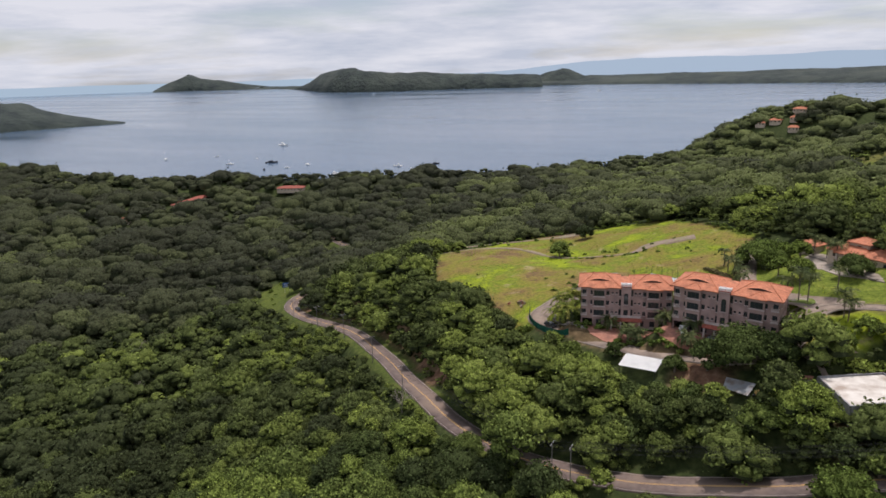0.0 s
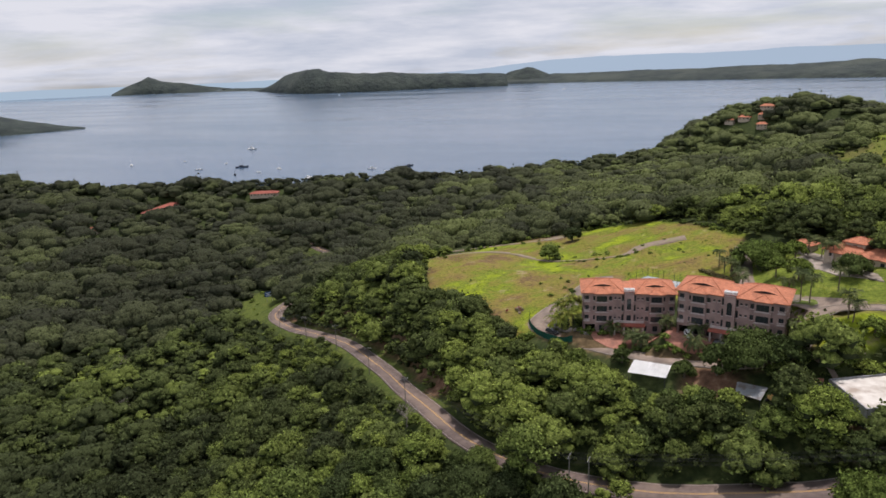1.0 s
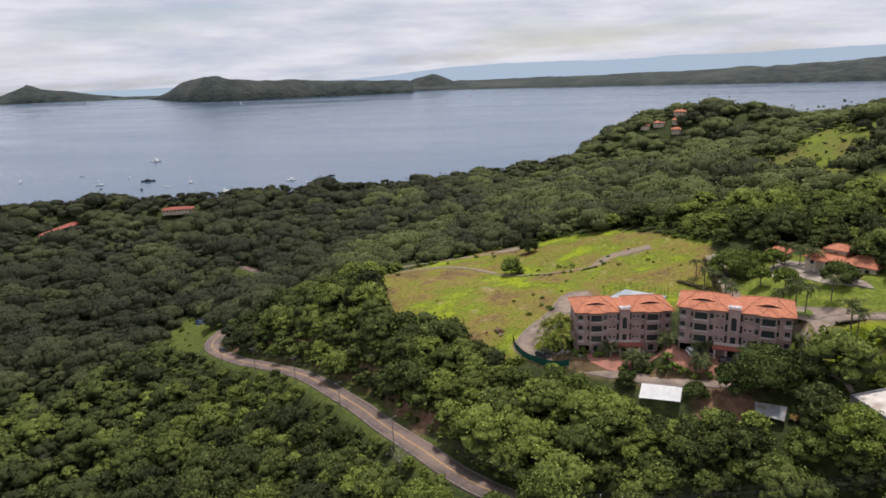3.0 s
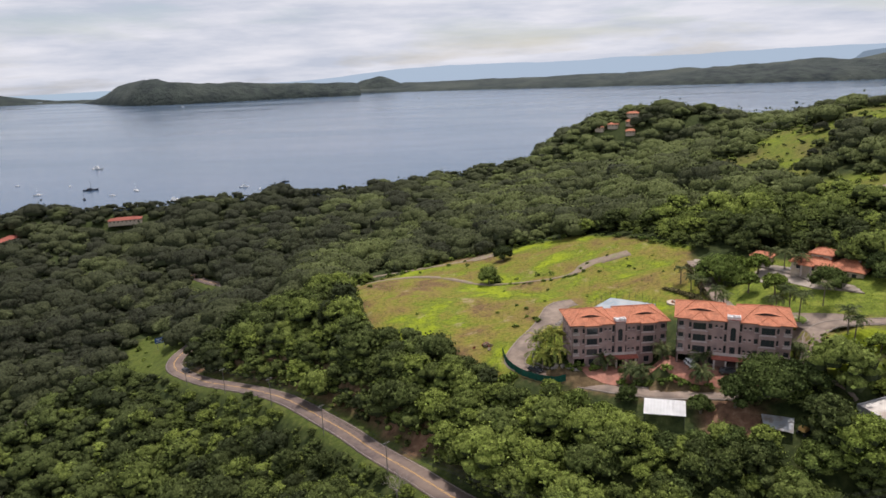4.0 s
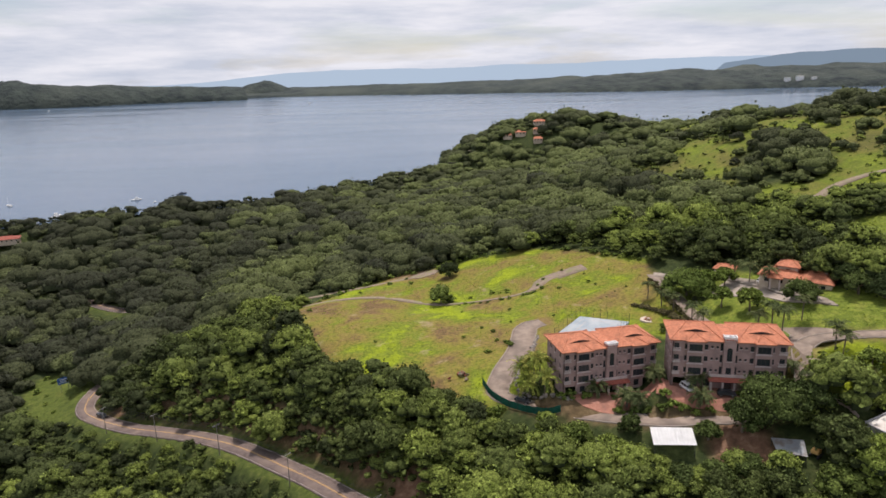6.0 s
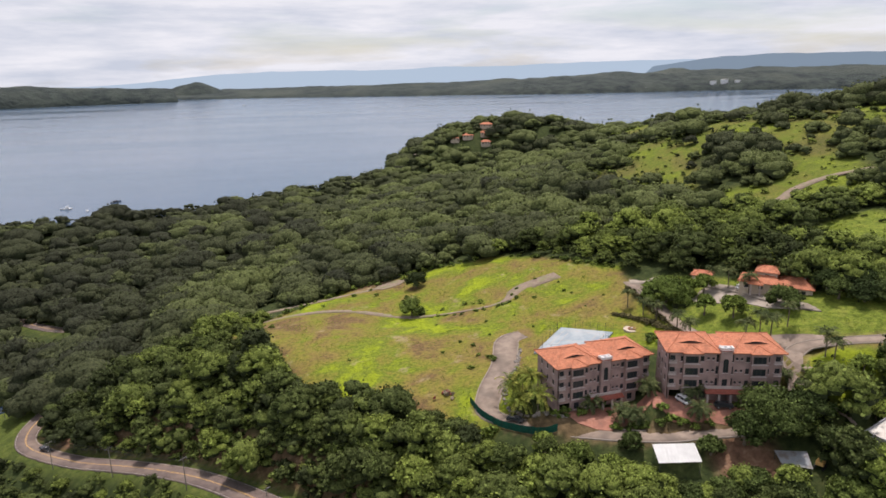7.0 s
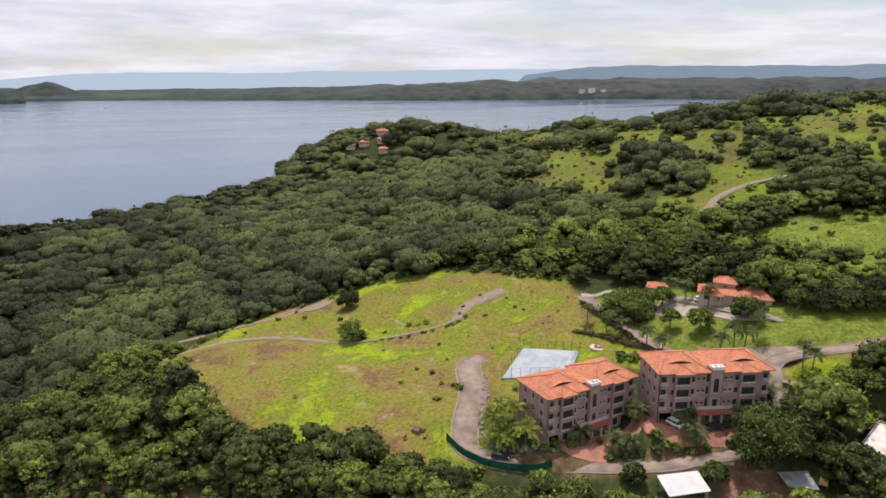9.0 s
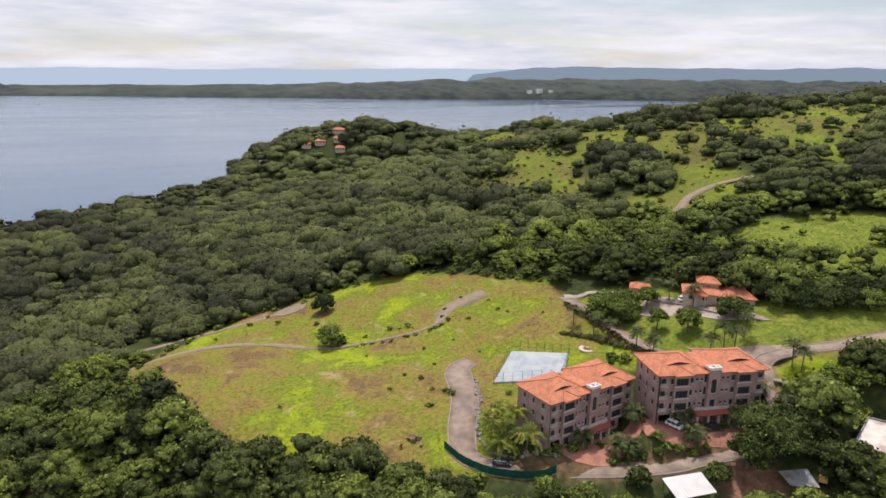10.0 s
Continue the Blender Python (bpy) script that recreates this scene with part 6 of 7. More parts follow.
FIELD_SHRUBS = [(-30.1, 95.4, 1.2), (-24.8, 91.8, 1.3), (-40, 58.2, 0.8), (-36.7, 53.4, 0.9), (-36.9, 45.3, 0.9), (-38.6, 97, 1.0), (-46.8, 52.3, 0.8), (-41.2, 37.7, 1.2), (-69.8, 143.8, 1.3), (-49, 122.4, 1.2), (-83.3, 138.7, 1.0),
                (-33.6, 39.6, 1.3), (-34.6, 42, 1.0), (-13.5, 88.5, 0.9), (-10.5, 92.4, 0.9), (-18.6, 82.6, 0.9), (-2, 96.2, 0.8), (-60.4, 136, 1.3), (-58, 152, 1.6), (-46.5, 150, 1.8), (-62, 146.6, 0.9), (-20.6, 31, 1.1),
                (-27.6, 92.6, 0.7), (-7.6, 80, 0.9), (3, 78.6, 0.8), (-84.6, 48.6, 1.3), (-76, 60, 0.7), (-44, 80, 0.7), (-110, 131, 1.6), (-104, 118, 1.3)]
for k, (x, y, s) in enumerate(FIELD_SHRUBS):
    shrub(x, y, s, "low dark-green shrub standing in the meadow", "meadow shrubs", k)
for k, (x, y, s) in enumerate(((-222, 140, 1.4), (-216, 118, 1.1), (-226, 132, 1.8), (-208, 108, 1.2), (-219, 126, 0.9), (-228, 146, 1.5), (-206, 150, 1.3))):
    shrub(x, y, s, "green shrub on the grassy verge", "verge shrubs", k)
for k in range(14):
    shrub(_rng.uniform(-34, 14), _rng.uniform(58, 96), _rng.uniform(0.3, 0.75), "low dark-green shrub standing in the meadow", "meadow shrubs", k)


for k in range(26):
    _q = TRACK[int(np.searchsorted(TRACK[:, 0], _rng.uniform(-46, -12)))]
    shrub(_q[0] + _rng.uniform(-0.6, 2.2), _q[1] - _rng.uniform(1.6, 3.4), _rng.uniform(0.4, 1.0), "low dark-green shrub beside the field track", "shrubs along the field track", k)


def hedge(seed, line, width, height, label):
    """A ragged hedge along a line: one thing, of many small clumps."""
    rng = np.random.default_rng(seed)
    v, f, i = crown(np.random.default_rng(seed + 1), 1.0, 0.75, 7, 70, 0.2, 0.9)
    V, F, I = [], [], []
    for k, (x, y) in enumerate(line):
        for side in (-0.5, 0.5) if width > 1.2 else (0.0,):
            a, sz = rng.uniform(0, 6.28), rng.uniform(0.75, 1.15)
            c, s = math.cos(a) * sz, math.sin(a) * sz
            px, py = x + side * width * 0.5 + rng.uniform(-0.25, 0.25), y + rng.uniform(-0.25, 0.25)
            V.append(np.column_stack([v[:, 0] * c - v[:, 1] * s + px, v[:, 0] * s + v[:, 1] * c + py, v[:, 2] * height * sz + float(ground(px, py)) - 0.15]))
            F.append(f + len(v) * len(I))
            I.append(i)
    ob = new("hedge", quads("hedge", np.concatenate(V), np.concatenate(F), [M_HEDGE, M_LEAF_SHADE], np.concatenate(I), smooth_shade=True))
    return tagged(ob, label, "hedge")


M_HEDGE = leaf_material("hedge_leaves", (0.10, 0.090, 0.042), (0.135, 0.120, 0.055), (0.17, 0.15, 0.07), "object")
hedge(502, spline(HEDGE, 1.0), 1.5, 0.85, "ragged brownish hedge along the bank below the lane")
hedge(503, [(x - 3.5, y) for x, y in LANE[6:-4]][::1], 0.9, 1.1, "ragged dark hedge along the lane")
_ed = np.array([(a[0] + (b[0] - a[0]) * u, a[1] + (b[1] - a[1]) * u) for a, b in zip(FIELD[:6] + FIELD[12:18], FIELD[1:7] + FIELD[13:19]) for u in np.arange(0, 1, 0.12)])
for k, (x, y) in enumerate(_ed + _rng.uniform(-1.6, 1.6, _ed.shape)):
    shrub(x, y, _rng.uniform(0.9, 2.0), "wild shrub at the edge of the meadow", "shrubs at the meadow edge", k)


def lone_tree(x, y, seed, radius, rise, blobs, leaves, leaf, girth, label, flat=0.62, mat=None):
    t = tree_kind("tree", seed, radius, rise, blobs, leaves, leaf, girth, label, flat=flat, leaf_mat=mat)
    t.matrix_basis = Matrix.Translation((x, y, float(ground(x, y))))
    return t


lone_tree(-50, 100, 301, 5.0, 3.8, 13, 1300, 0.28, 0.28, "round dark-green tree alone in the meadow", 0.85)
lone_tree(-43.4, 132, 302, 4.4, 3.8, 10, 1600, 0.30, 0.25, "round tree beside the bare clearing", 0.8)
lone_tree(-115, 139, 303, 2.6, 3.6, 7, 900, 0.28, 0.2, "small tree at the end of the track", 0.9)
lone_tree(26.5, 48.0, 304, 8.4, 4.6, 20, 2300, 0.32, 0.4, "wide umbrella-shaped tree beside the lane", 0.42, M_BUSH)
lone_tree(33.5, 47.5, 305, 3.2, 3.8, 9, 1000, 0.30, 0.3, "leafy tree beside the lane", 0.7, M_BUSH)
lone_tree(34.6, 24.0, 306, 3.8, 4.2, 11, 1300, 0.30, 0.25, "upright leafy tree on the lawn", 1.0, M_BUSH)
lone_tree(47.5, 19.5, 307, 5.2, 3.4, 13, 1100, 0.30, 0.35, "spreading dark tree before the villa", 0.5, M_LEAF_DARK)
lone_tree(37, 44, 308, 3.4, 4.4, 8, 1200, 0.30, 0.25, "leafy tree beside the villa drive", 0.7, M_BUSH)
lone_tree(29.6, 31, 309, 3.0, 4.2, 7, 1000, 0.30, 0.22, "leafy tree beside the lane", 0.8, M_BUSH)
lone_tree(27.0, 42, 310, 2.6, 3.8, 7, 900, 0.28, 0.2, "small tree beside the lane", 0.8, M_BUSH)
lone_tree(17.6, -19.4, 311, 8.2, 5.4, 17, 2200, 0.32, 0.5, "huge dark spreading tree before the apartment block", 0.5, M_LEAF_DARK)
lone_tree(24.0, -21.0, 312, 6.0, 5.2, 12, 1500, 0.32, 0.4, "dark spreading tree beside the driveway", 0.6, M_LEAF_DARK)
lone_tree(9.0, -21.0, 313, 4.4, 4.8, 9, 1600, 0.34, 0.3, "dark leafy tree beside the driveway", 0.75, M_LEAF_DARK)
for k, (x, y, s) in enumerate(((44.5, -14, 3.0), (50, -17, 3.4), (42, -22, 3.0), (57, -15, 2.2), (35.5, -22.5, 2.8), (47, -20.5, 3.2), (63, -17, 2.6), (66, -22, 3.4), (58, -22, 3.6), (39.5, -17.5, 2.4), (52, -12, 1.8))):
    lone_tree(x, y, 330 + k, s, s * 0.8, 10, 650, 0.28, 0.22, "bushy bright-green tree beyond the driveway", 0.85, M_BUSH)
for k, (x, y, s) in enumerate(((-15.5, -27, 3.6), (-9, -30, 3.6), (-2, -31.5, 3.8), (-21, -18, 3.4), (-27, -12, 3.4), (-33, -6, 3.2), (5.5, -31, 3.6), (-14.5, -13.5, 2.6), (1.2, -20.5, 2.8), (-3, -38, 4.2), (-8, -41, 4.0), (24.5, -30, 4.8), (10, -36, 4.6))):
    lone_tree(x, y, 350 + k, s, s * 0.8, 11, 800, 0.30, 0.3, "bushy leafy tree below the driveway", 0.8)


lone_tree(-46, -57, 314, 7.4, 5.6, 20, 2300, 0.30, 0.45, "broad bright-green tree above the road", 0.75)
lone_tree(-38, -58, 315, 6.0, 5.0, 16, 1700, 0.30, 0.4, "broad leafy tree above the road", 0.8)
lone_tree(-56, -60, 316, 6.2, 5.4, 16, 1700, 0.30, 0.4, "broad leafy tree above the road", 0.85)
lone_tree(-64, -44, 317, 5.4, 4.6, 14, 1400, 0.30, 0.35, "leafy tree on the slope below the road", 0.8)
lone_tree(33.6, -59, 319, 5.6, 4.6, 16, 1700, 0.30, 0.35, "dome-shaped pale olive tree below the road", 0.8, M_BUSH)
lone_tree(28.5, -40.5, 318, 7.0, 6.4, 18, 2300, 0.28, 0.4, "large feathery yellow-green tree before the store", 0.95, M_BUSH)
for k, (x, y, s) in enumerate(((29.5, -42, 4.4), (35, -48, 4.6), (41, -50.5, 4.4), (48, -45, 4.8), (55, -41, 4.4), (26.5, -36, 4.2), (20, -40, 4.6), (14, -43, 4.4), (60, -35, 4.6))):
    lone_tree(x, y, 370 + k, s, s * 0.85, 12, 800, 0.30, 0.3, "bushy leafy tree below the store", 0.8)


for k, (x, y, s) in enumerate(((61, 15, 4.4), (65, 10, 4.2), (70, 7, 4.6), (75, 4, 4.4), (80, 1, 4.2), (68, 15, 5.0), (74, 11, 4.8), (82, 7, 4.8), (87, 2, 4.6), (62, 21, 4.8))):
    lone_tree(x, y, 390 + k, s, s * 0.75, 12, 800, 0.30, 0.32, "dark spreading tree beside the villa lawn", 0.7, M_LEAF_DARK if k % 2 else None)


def bare_tree(x, y, height, seed):
    """A leafless tree: limbs that fork three times."""
    rng = np.random.default_rng(seed)
    r = root("bare_tree", Matrix.Translation((x, y, float(ground(x, y)))), "leafless grey tree among the green woods", "tree", "bare trees")
    bm = bmesh.new()
    tube(bm, [(0, 0, -0.6), (0.1, 0, height * 0.25), (0.15, 0.1, height * 0.45)], [0.24, 0.19, 0.15], 7)
    part("trunk", bm, M_BARK_PALE, r)
    bm = bmesh.new()

    def grow(p, d, length, girth, depth):
        q = p + d * length
        m = p.lerp(q, 0.5) + Vector(rng.normal(0, 0.06 * length, 3))
        tube(bm, [p, m, q], [girth, girth * 0.75, girth * 0.5], 4, False)
        if depth:
            for _ in range(4):
                n = (d + Vector(rng.normal(0, 0.55, 3)) + Vector((0, 0, 0.15))).normalized()
                grow(p.lerp(q, rng.uniform(0.45, 1.0)), n, length * rng.uniform(0.55, 0.8), girth * 0.5, depth - 1)
    for k in range(6):
        a = k * 1.05 + rng.uniform(-0.3, 0.3)
        grow(Vector((0.15, 0.1, height * rng.uniform(0.3, 0.45))), Vector((math.cos(a) * 0.75, math.sin(a) * 0.75, 0.8)).normalized(), height * 0.32, 0.10, 3)
    part("bare_crown", bm, M_BARK_PALE, r)
    return r


for k, (x, y, h) in enumerate(((-245, 47, 9.5), (-219, 16, 9), (-240, 58, 8.5), (-288, 66, 9), (-94, -38, 8), (-72, -30, 7), (-253, 90, 8.5))):
    bare_tree(x, y, h, 500 + k)

# boulders along the inner edge of the driveway
_rng2 = np.random.default_rng(88)
_line = spline([(-24, 44), (-28, 34), (-33.5, 25), (-36.6, 16), (-34, 10), (-29.5, 5.2), (-24.5, 1.2)], 1.1)
for k, (x, y) in enumerate(_line):
    bm = bmesh.new()
    bmesh.ops.create_icosphere(bm, subdivisions=2, radius=1)
    for v in bm.verts:
        v.co *= 1 + 0.45 * noise.noise(v.co * 1.3 + Vector((k * 3.1, 0, 0)))
    s = _rng2.uniform(0.35, 0.75)
    ob = tagged(part("boulder", bm, M_ROCK), "rough grey boulder edging the driveway", "boulder", "boulders along the driveway")
    x, y = x + _rng2.uniform(-0.4, 0.4), y + _rng2.uniform(-0.4, 0.4)
    ob.matrix_basis = Matrix.Translation((x, y, float(ground(x, y)) + 0.1)) @ Matrix.Rotation(k * 1.3, 4, "Z") @ Matrix.Diagonal((s * 1.3, s, s * 0.8, 1))

# white buildings of a resort on the far shore
for k, (x, y, w, h) in enumerate(((1716, 2748, 26, 12), (1768, 2742, 34, 16), (1830, 2735, 22, 11), (1800, 2790, 30, 14), (1400, 2762, 24, 6))):
    rs = root("resort_building", pose(x, y, SEA + (30 if k < 4 else 6) + k * 1.0, 0, 0, 12), "white resort building on the far shore", "building", "resort on the far shore")
    bm = bmesh.new()
    pierced(bm, Matrix.Translation((-w / 2, -6, -12)), w, h + 12, [(w * (i + 0.25) / 6, w * (i + 0.75) / 6, 13 + j * 3.6, 15 + j * 3.6) for i in range(6) for j in range(max(1, int(h / 4)))], 0.4)
    box(bm, -w / 2, w / 2, -5.6, 6, -12, h)
    part("wall", bm, M_WHITE, rs)
    part("roof", boxes((-w / 2 - 0.6, w / 2 + 0.6, -6.6, 6.6, h, h + 0.7), bevel=0.2), M_ROOF_WHITE, rs)


# ---- vehicles ----
def car(x, y, z, turn, paint, label, length=4.5, tall=1.7, group="parked cars", pickup=False):
    r = root("car", pose(x, y, z, 0, 0, turn), label, "car", group)
    L, w = length / 2, 0.92
    bm = bmesh.new()
    box(bm, -L, L, -w, w, 0.35, 0.95, bevel=0.14)
    if pickup:
        box(bm, -L + 0.1, -0.3, -w + 0.05, w - 0.05, 0.9, 1.2, bevel=0.05)
    part("body", bm, paint, r)
    c0, c1 = (-0.35, 1.15) if pickup else (-L + 0.25, L - 1.15)
    bm = bmesh.new()
    vs = []
    for xx, ww, zz in ((c0, 0.84, 0.95), (c1 + 0.55, 0.84, 0.95), (c0 + 0.22, 0.70, tall - 0.08), (c1, 0.70, tall - 0.08)):
        vs += [bm.verts.new((xx, -ww, zz)), bm.verts.new((xx, ww, zz))]
    bmesh.ops.convex_hull(bm, input=vs)
    part("cabin_glass", bm, M_GLASS, r)
    bm = bmesh.new()
    box(bm, c0 + 0.2, c1 + 0.02, -0.71, 0.71, tall - 0.09, tall, bevel=0.04)
    for xx in (c0 + 0.2, (c0 + c1) / 2, c1 - 0.02):
        for s in (-1, 1):
            vs2 = box(bm, xx - 0.05, xx + 0.05, s * 0.76 - 0.05, s * 0.76 + 0.05, 0.9, tall - 0.05)
            for v in vs2:
                v.co.y -= s * 0.10 * (v.co.z - 0.9) / (tall - 0.95) - s * 0.06
    part("roof", bm, paint, r)
    for xx in (-L + 0.85, L - 0.85):
        for s in (-1, 1):
            bm = bmesh.new()
            tube(bm, [(xx, s * (w - 0.16), 0.34), (xx, s * (w + 0.03), 0.34)], [0.34, 0.34], 14)
            wh = part("wheel", bm, M_TYRE, r)
            bm = bmesh.new()
            tube(bm, [(xx, s * (w + 0.031), 0.34), (xx, s * (w + 0.045), 0.34)], [0.2, 0.18], 12)
            part("rim", bm, M_STEEL, wh)
    for s in (-1, 1):
        part("headlight", boxes((L - 0.06, L + 0.015, s * 0.62 - 0.17, s * 0.62 + 0.17, 0.66, 0.80), bevel=0.02), M_WHITE, r)
    return r


car(2.9, -5.0, B2_BASE + 0.20, -78, M_CAR_WHITE, "white sport utility car parked on the red paving", 4.1, 1.65)
car(10.8, -9.6, float(ground(10.8, -9.6)) + 0.2, -20, M_CAR_DARK, "dark saloon car parked on the red paving", 4.4, 1.45)
car(-36.4, 7.6, float(ground(-36.4, 7.6)) + 0.12, -38, M_CAR_DARK, "dark saloon car parked on the driveway", 4.4, 1.45)
car(46.4, 38.4, float(ground(46.4, 38.4)) + 0.2, 30, M_CAR_WHITE, "white car parked before the villa", 4.4, 1.5)
_k = int(np.argmin(np.hypot(ROAD[:, 0] + 183, ROAD[:, 1] - 89)))
car(ROAD[_k, 0] + 1.2, ROAD[_k, 1] + 1.2, ROAD_Z[_k] + 0.34, -40, M_CAR_DARK, "dark pickup truck on the road bend", 5.2, 1.75, "", True)

dg = root("excavator", pose(20.4, -31.2, float(ground(20.4, -31.2)), 0, 0, 35), "small yellow excavator parked beside the lean-to", "excavator")
part("cab", boxes((-0.9, 0.9, -0.8, 0.8, 0.8, 1.7), (-0.2, 0.7, -0.7, 0.2, 1.7, 2.6), bevel=0.06), M_YELLOW, dg)
for s in (-1, 1):
    part("crawler_track", boxes((-1.4, 1.4, s * 0.85 - 0.22, s * 0.85 + 0.22, 0.0, 0.7), bevel=0.18), M_TYRE, dg)
bm = bmesh.new()
tube(bm, [(0.8, 0.4, 1.4), (2.4, 0.4, 2.9), (3.6, 0.4, 1.6), (3.5, 0.4, 0.5)], [0.2, 0.18, 0.14, 0.12], 6)
part("boom", bm, M_YELLOW, dg)


# ---- road furniture: poles, cables, sign ----
def utility_pole(x, y, z, turn, label):
    r = root("utility_pole", pose(x, y, z, 0, 0, turn), label, "utility pole", "utility poles along the road")
    bm = bmesh.new()
    tube(bm, [(0, 0, -1.0), (0, 0, 5), (0, 0, 10.2)], [0.14, 0.12, 0.09], 8)
    part("pole", bm, M_POLE, r)
    for h in (9.7,):
        part("crossarm", boxes((-1.2, 1.2, -0.06, 0.06, h - 0.07, h + 0.07)), M_POLE, r)
        for xx in (-1.05, -0.55, 0.55, 1.05):
            bm = bmesh.new()
            tube(bm, [(xx, 0, h + 0.07), (xx, 0, h + 0.18), (xx, 0, h + 0.3)], [0.05, 0.08, 0.04], 6)
            part("insulator", bm, M_WHITE, r)
    return r


def beside_road(x, y, off):
    k = int(np.argmin(np.hypot(ROAD[:, 0] - x, ROAD[:, 1] - y)))
    d = ROAD[min(k + 1, len(ROAD) - 1)] - ROAD[k - 1]
    d = d / np.linalg.norm(d)
    p = ROAD[k] + np.array([-d[1], d[0]]) * off
    return p[0], p[1], float(ground(*p)), math.degrees(math.atan2(d[1], d[0])) + 90


POLES = [beside_road(*q) for q in ((-170, 79, -5.4), (-146, 60, -5.4), (-120, 37, -5.4), (-96, 12, -5.4), (-72, -17, -5.4), (-23.6, -50, -4.8), (-19.6, -51, -4.8), (58, -50, -4.8), (99, -46, -4.8))]
for p in POLES:
    utility_pole(*p, "weathered utility pole with crossarms beside the road")
POLES_LINE = POLES[:6] + POLES[7:]
for a, b in zip(POLES_LINE, POLES_LINE[1:]):
    span = root("power_line", Matrix(), "black power cables sagging between the poles", "power cables", "power lines")
    for h in (10.0, 8.6):
        for off in (-1.05, -0.55, 0.55, 1.05):
            pa = Vector((a[0] + off * math.cos(radians(a[3])), a[1] + off * math.sin(radians(a[3])), a[2] + h))
            pb = Vector((b[0] + off * math.cos(radians(b[3])), b[1] + off * math.sin(radians(b[3])), b[2] + h))
            bm = bmesh.new()
            n = 14
            sag = 0.022 * (pa - pb).length
            tube(bm, [pa.lerp(pb, k / n) - Vector((0, 0, 4 * sag * (k / n) * (1 - k / n))) for k in range(n + 1)], [0.018] * (n + 1), 4, False)
            part("cable", bm, M_WIRE, span)

sx, sy = -212, 128
sz = float(ground(sx, sy))
sign = root("road_sign", pose(sx, sy, sz, 0, 0, 35), "large blue road sign on two posts", "sign")
part("panel", boxes((-2.4, 2.4, -0.05, 0.05, 3.4, 6.2)), M_BLUE, sign, "blue panel with white bars")
for s in (-1.5, 1.5):
    bm = bmesh.new()
    tube(bm, [(s, 0.12, -0.5), (s, 0.12, 6.0)], [0.09, 0.09], 6)
    part("post", bm, M_STEEL, sign)
for k, (w, h) in enumerate(((1.7, 5.5), (1.3, 4.8), (1.8, 4.1))):
    part("lettering_bar", boxes((-w, w * 0.7, -0.075, -0.052, h - 0.13, h + 0.13)), M_WHITE, sign)

# rubble in the meadow
rub = root("rubble_heap", Matrix.Translation((-50.4, 26.6, float(ground(-50.4, 26.6)))), "heap of broken stone and earth in the meadow", "rubble")
for k in range(26):
    bm = bmesh.new()
    box(bm, -0.5, 0.5, -0.4, 0.4, -0.3, 0.3)
    for v in bm.verts:
        v.co += Vector(_rng.uniform(-0.16, 0.16, 3))
    ob = part("stone", bm, M_GRAVEL if k % 3 else M_CANOPY, rub)
    a, d = _rng.uniform(0, 6.28), abs(_rng.normal(0, 1.1))
    ob.matrix_basis = Matrix.Translation((d * math.cos(a) * 1.3, d * math.sin(a), max(0.1, 0.9 - 0.5 * d))) @ Euler(_rng.uniform(0, 3, 3)).to_matrix().to_4x4() @ Matrix.Scale(_rng.uniform(0.5, 1.1), 4)


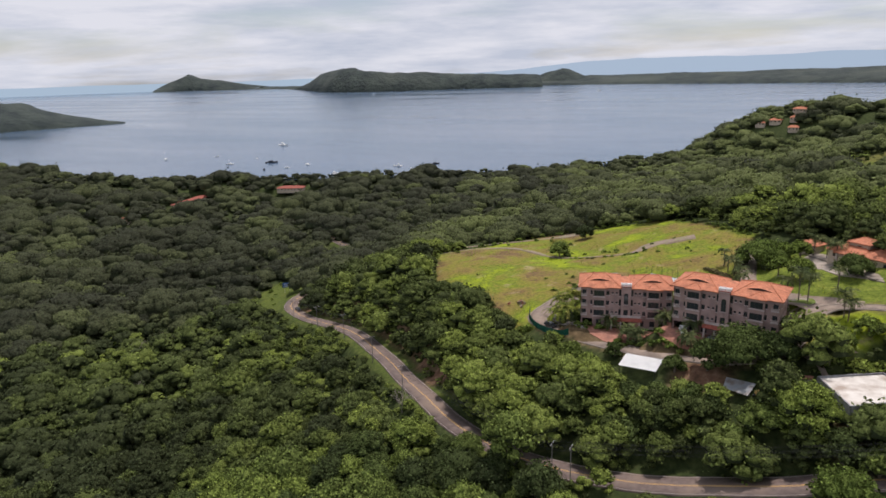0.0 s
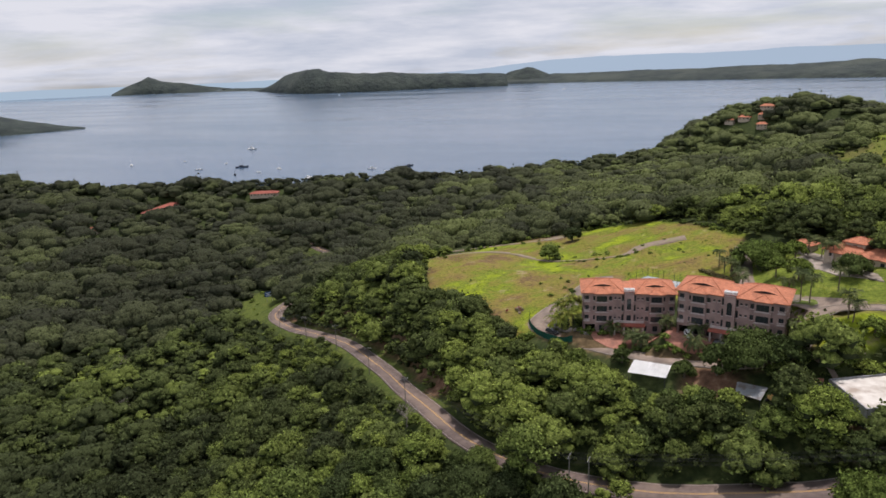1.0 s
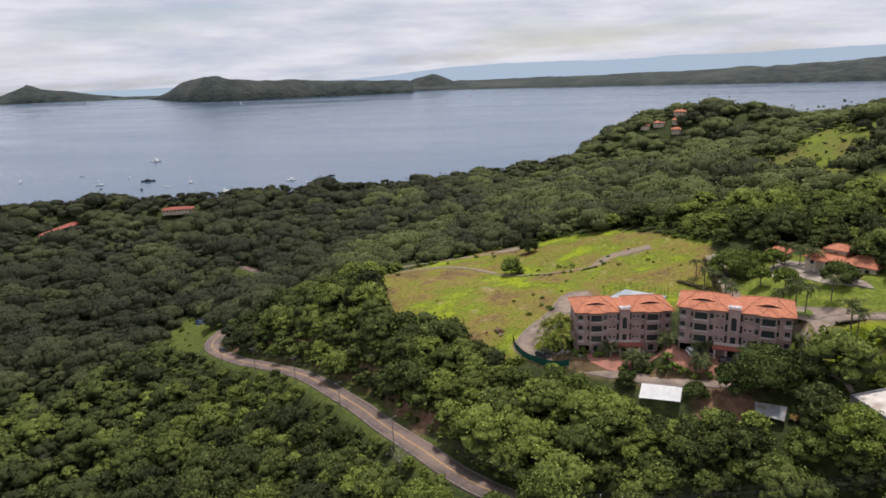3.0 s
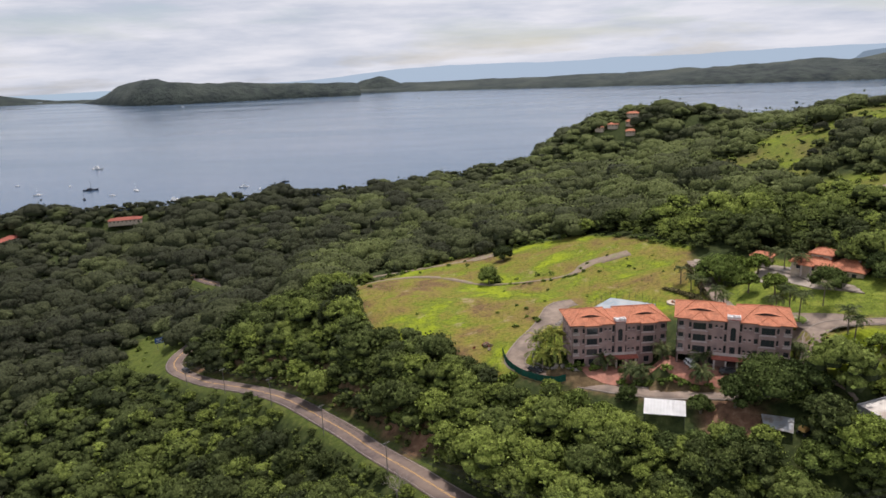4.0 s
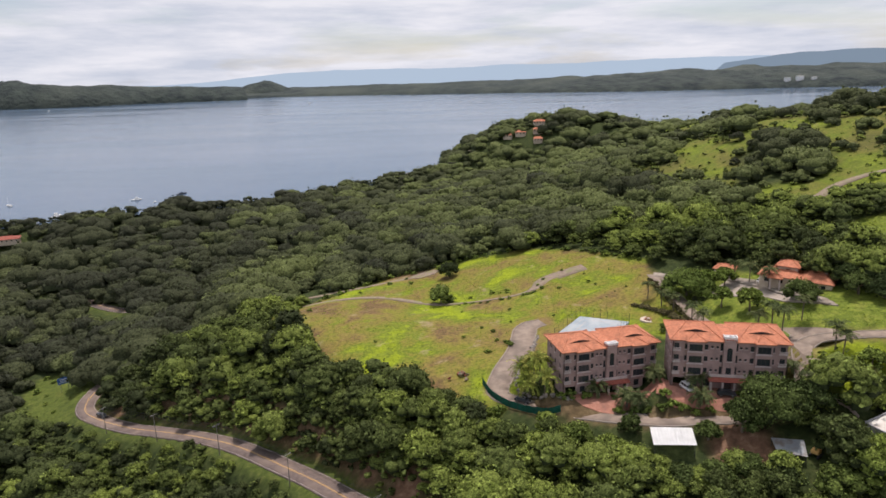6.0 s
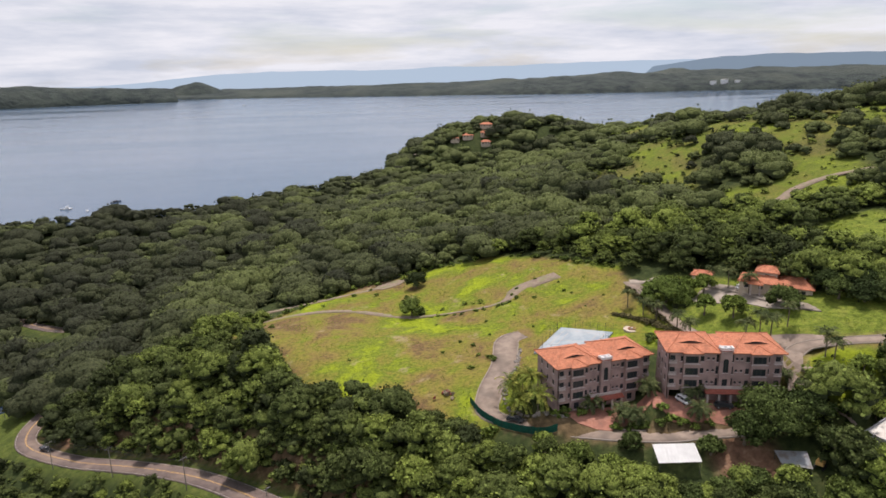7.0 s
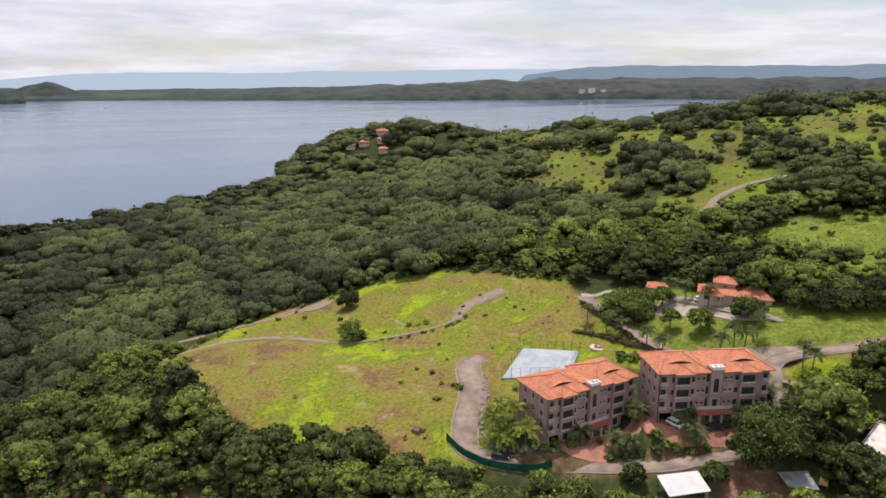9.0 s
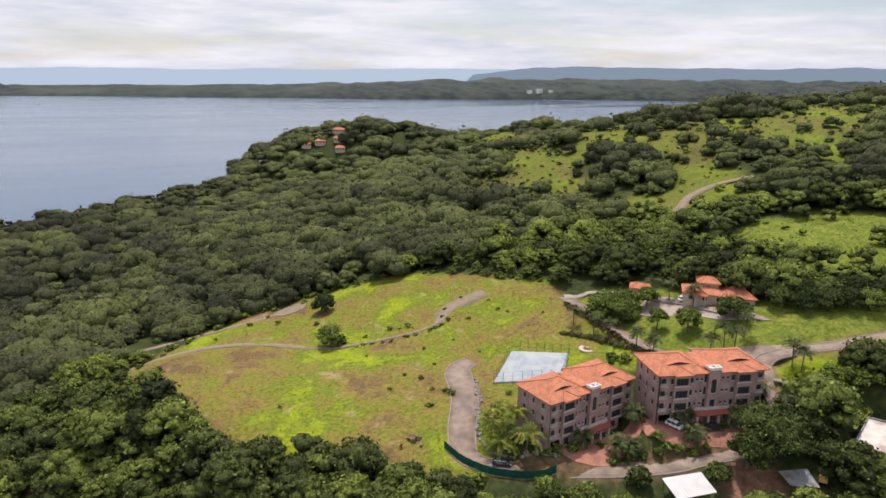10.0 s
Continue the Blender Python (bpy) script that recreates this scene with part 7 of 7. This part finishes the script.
# ---- boats and rocks in the bay ----
def boat(x, y, turn, length, kind, label):
    r = root("boat", pose(x, y, SEA, 0, 0, turn), label, "boat", "boats at anchor")
    L, w = length / 2, length * 0.16
    bm = bmesh.new()
    secs = [(-L, 0.7, 0.5), (-L * 0.4, 1.0, 0.45), (L * 0.3, 0.92, 0.5), (L * 0.75, 0.5, 0.65), (L, 0.04, 0.85)]
    rings = []
    for xx, ww, hh in secs:
        h = hh * length * 0.16
        rings.append([bm.verts.new(p) for p in ((xx, -w * ww, h), (xx, -w * ww * 0.8, 0.0), (xx, 0, -0.4), (xx, w * ww * 0.8, 0.0), (xx, w * ww, h))])
    for a, b in zip(rings, rings[1:]):
        for k in range(4):
            bm.faces.new((a[k], a[k + 1], b[k + 1], b[k]))
        bm.faces.new((a[4], a[0], b[0], b[4]))
    bm.faces.new(rings[0])
    part("hull", bm, M_HULL_DARK if kind == "dark" else M_WHITE, r)
    part("cabin", boxes((-L * 0.45, L * 0.25, -w * 0.6, w * 0.6, length * 0.07, length * (0.17 if kind != "yacht" else 0.2)), bevel=0.12), M_WHITE if kind != "dark" else M_HULL_DARK, r)
    if kind == "yacht":
        part("upper_deck", boxes((-L * 0.35, L * 0.1, -w * 0.5, w * 0.5, length * 0.2, length * 0.3), bevel=0.15), M_WHITE, r)
    if kind in ("sail", "dark"):
        bm = bmesh.new()
        tube(bm, [(L * 0.1, 0, length * 0.1), (L * 0.1, 0, length * (1.0 if kind == "sail" else 0.7))], [0.12, 0.08], 6)
        part("mast", bm, M_WHITE if kind == "sail" else M_HULL_DARK, r)
    return r


for k, (x, y, L, kd, lb) in enumerate(((-570, 690, 15, "yacht", "white motor yacht at anchor"), (-478, 519, 15, "dark", "dark-hulled boat with a mast at anchor"), (-272, 540, 11, "dark", "dark motor boat at anchor"),
                                       (-352, 447, 11, "yacht", "white motor boat near the beach"), (-520, 549, 6, "open", "small open boat at anchor"), (-452, 464, 9, "dark", "dark motor boat near the beach"),
                                       (-422, 509, 9, "sail", "white sailing boat at anchor"), (-433, 482, 7, "open", "small white boat at anchor"), (-308, 515, 10, "yacht", "white motor boat at anchor"),
                                       (-522, 496, 9, "sail", "white sailing boat at anchor"), (-590, 560, 6, "open", "small white boat at anchor"), (-286, 500, 6, "open", "small white boat near the beach"),
                                       (-640, 520, 11, "sail", "white sailing boat at anchor"), (-1250, 2450, 14, "yacht", "white motor yacht far out in the bay"), (-330, 2500, 16, "sail", "white sailing boat far out in the bay"))):
    boat(x, y, 25 * k, L, kd, lb)
for k, (x, y, s) in enumerate(((-48, 612, 7), (-58, 606, 4), (-40, 622, 3.5), (-72, 604, 2.5))):
    bm = bmesh.new()
    bmesh.ops.create_icosphere(bm, subdivisions=2, radius=1)
    for v in bm.verts:
        v.co *= 1 + 0.35 * noise.noise(v.co * 1.7 + Vector((k, 0, 0)))
    ob = tagged(part("sea_rock", bm, M_ROCK), "low dark rock awash near the shore", "rock", "rocks near the shore")
    ob.matrix_basis = Matrix.Translation((x, y, SEA)) @ Matrix.Diagonal((s, s * 0.5, 1.0, 1))
slab("beach", [(-20, 622), (2, 644), (14, 662), (36, 677), (46, 700), (50, 690), (44, 664), (20, 646), (4, 630)], 0.5, 1.0, M_SAND, "narrow sandy beach below the cape", "beach", cell=6)
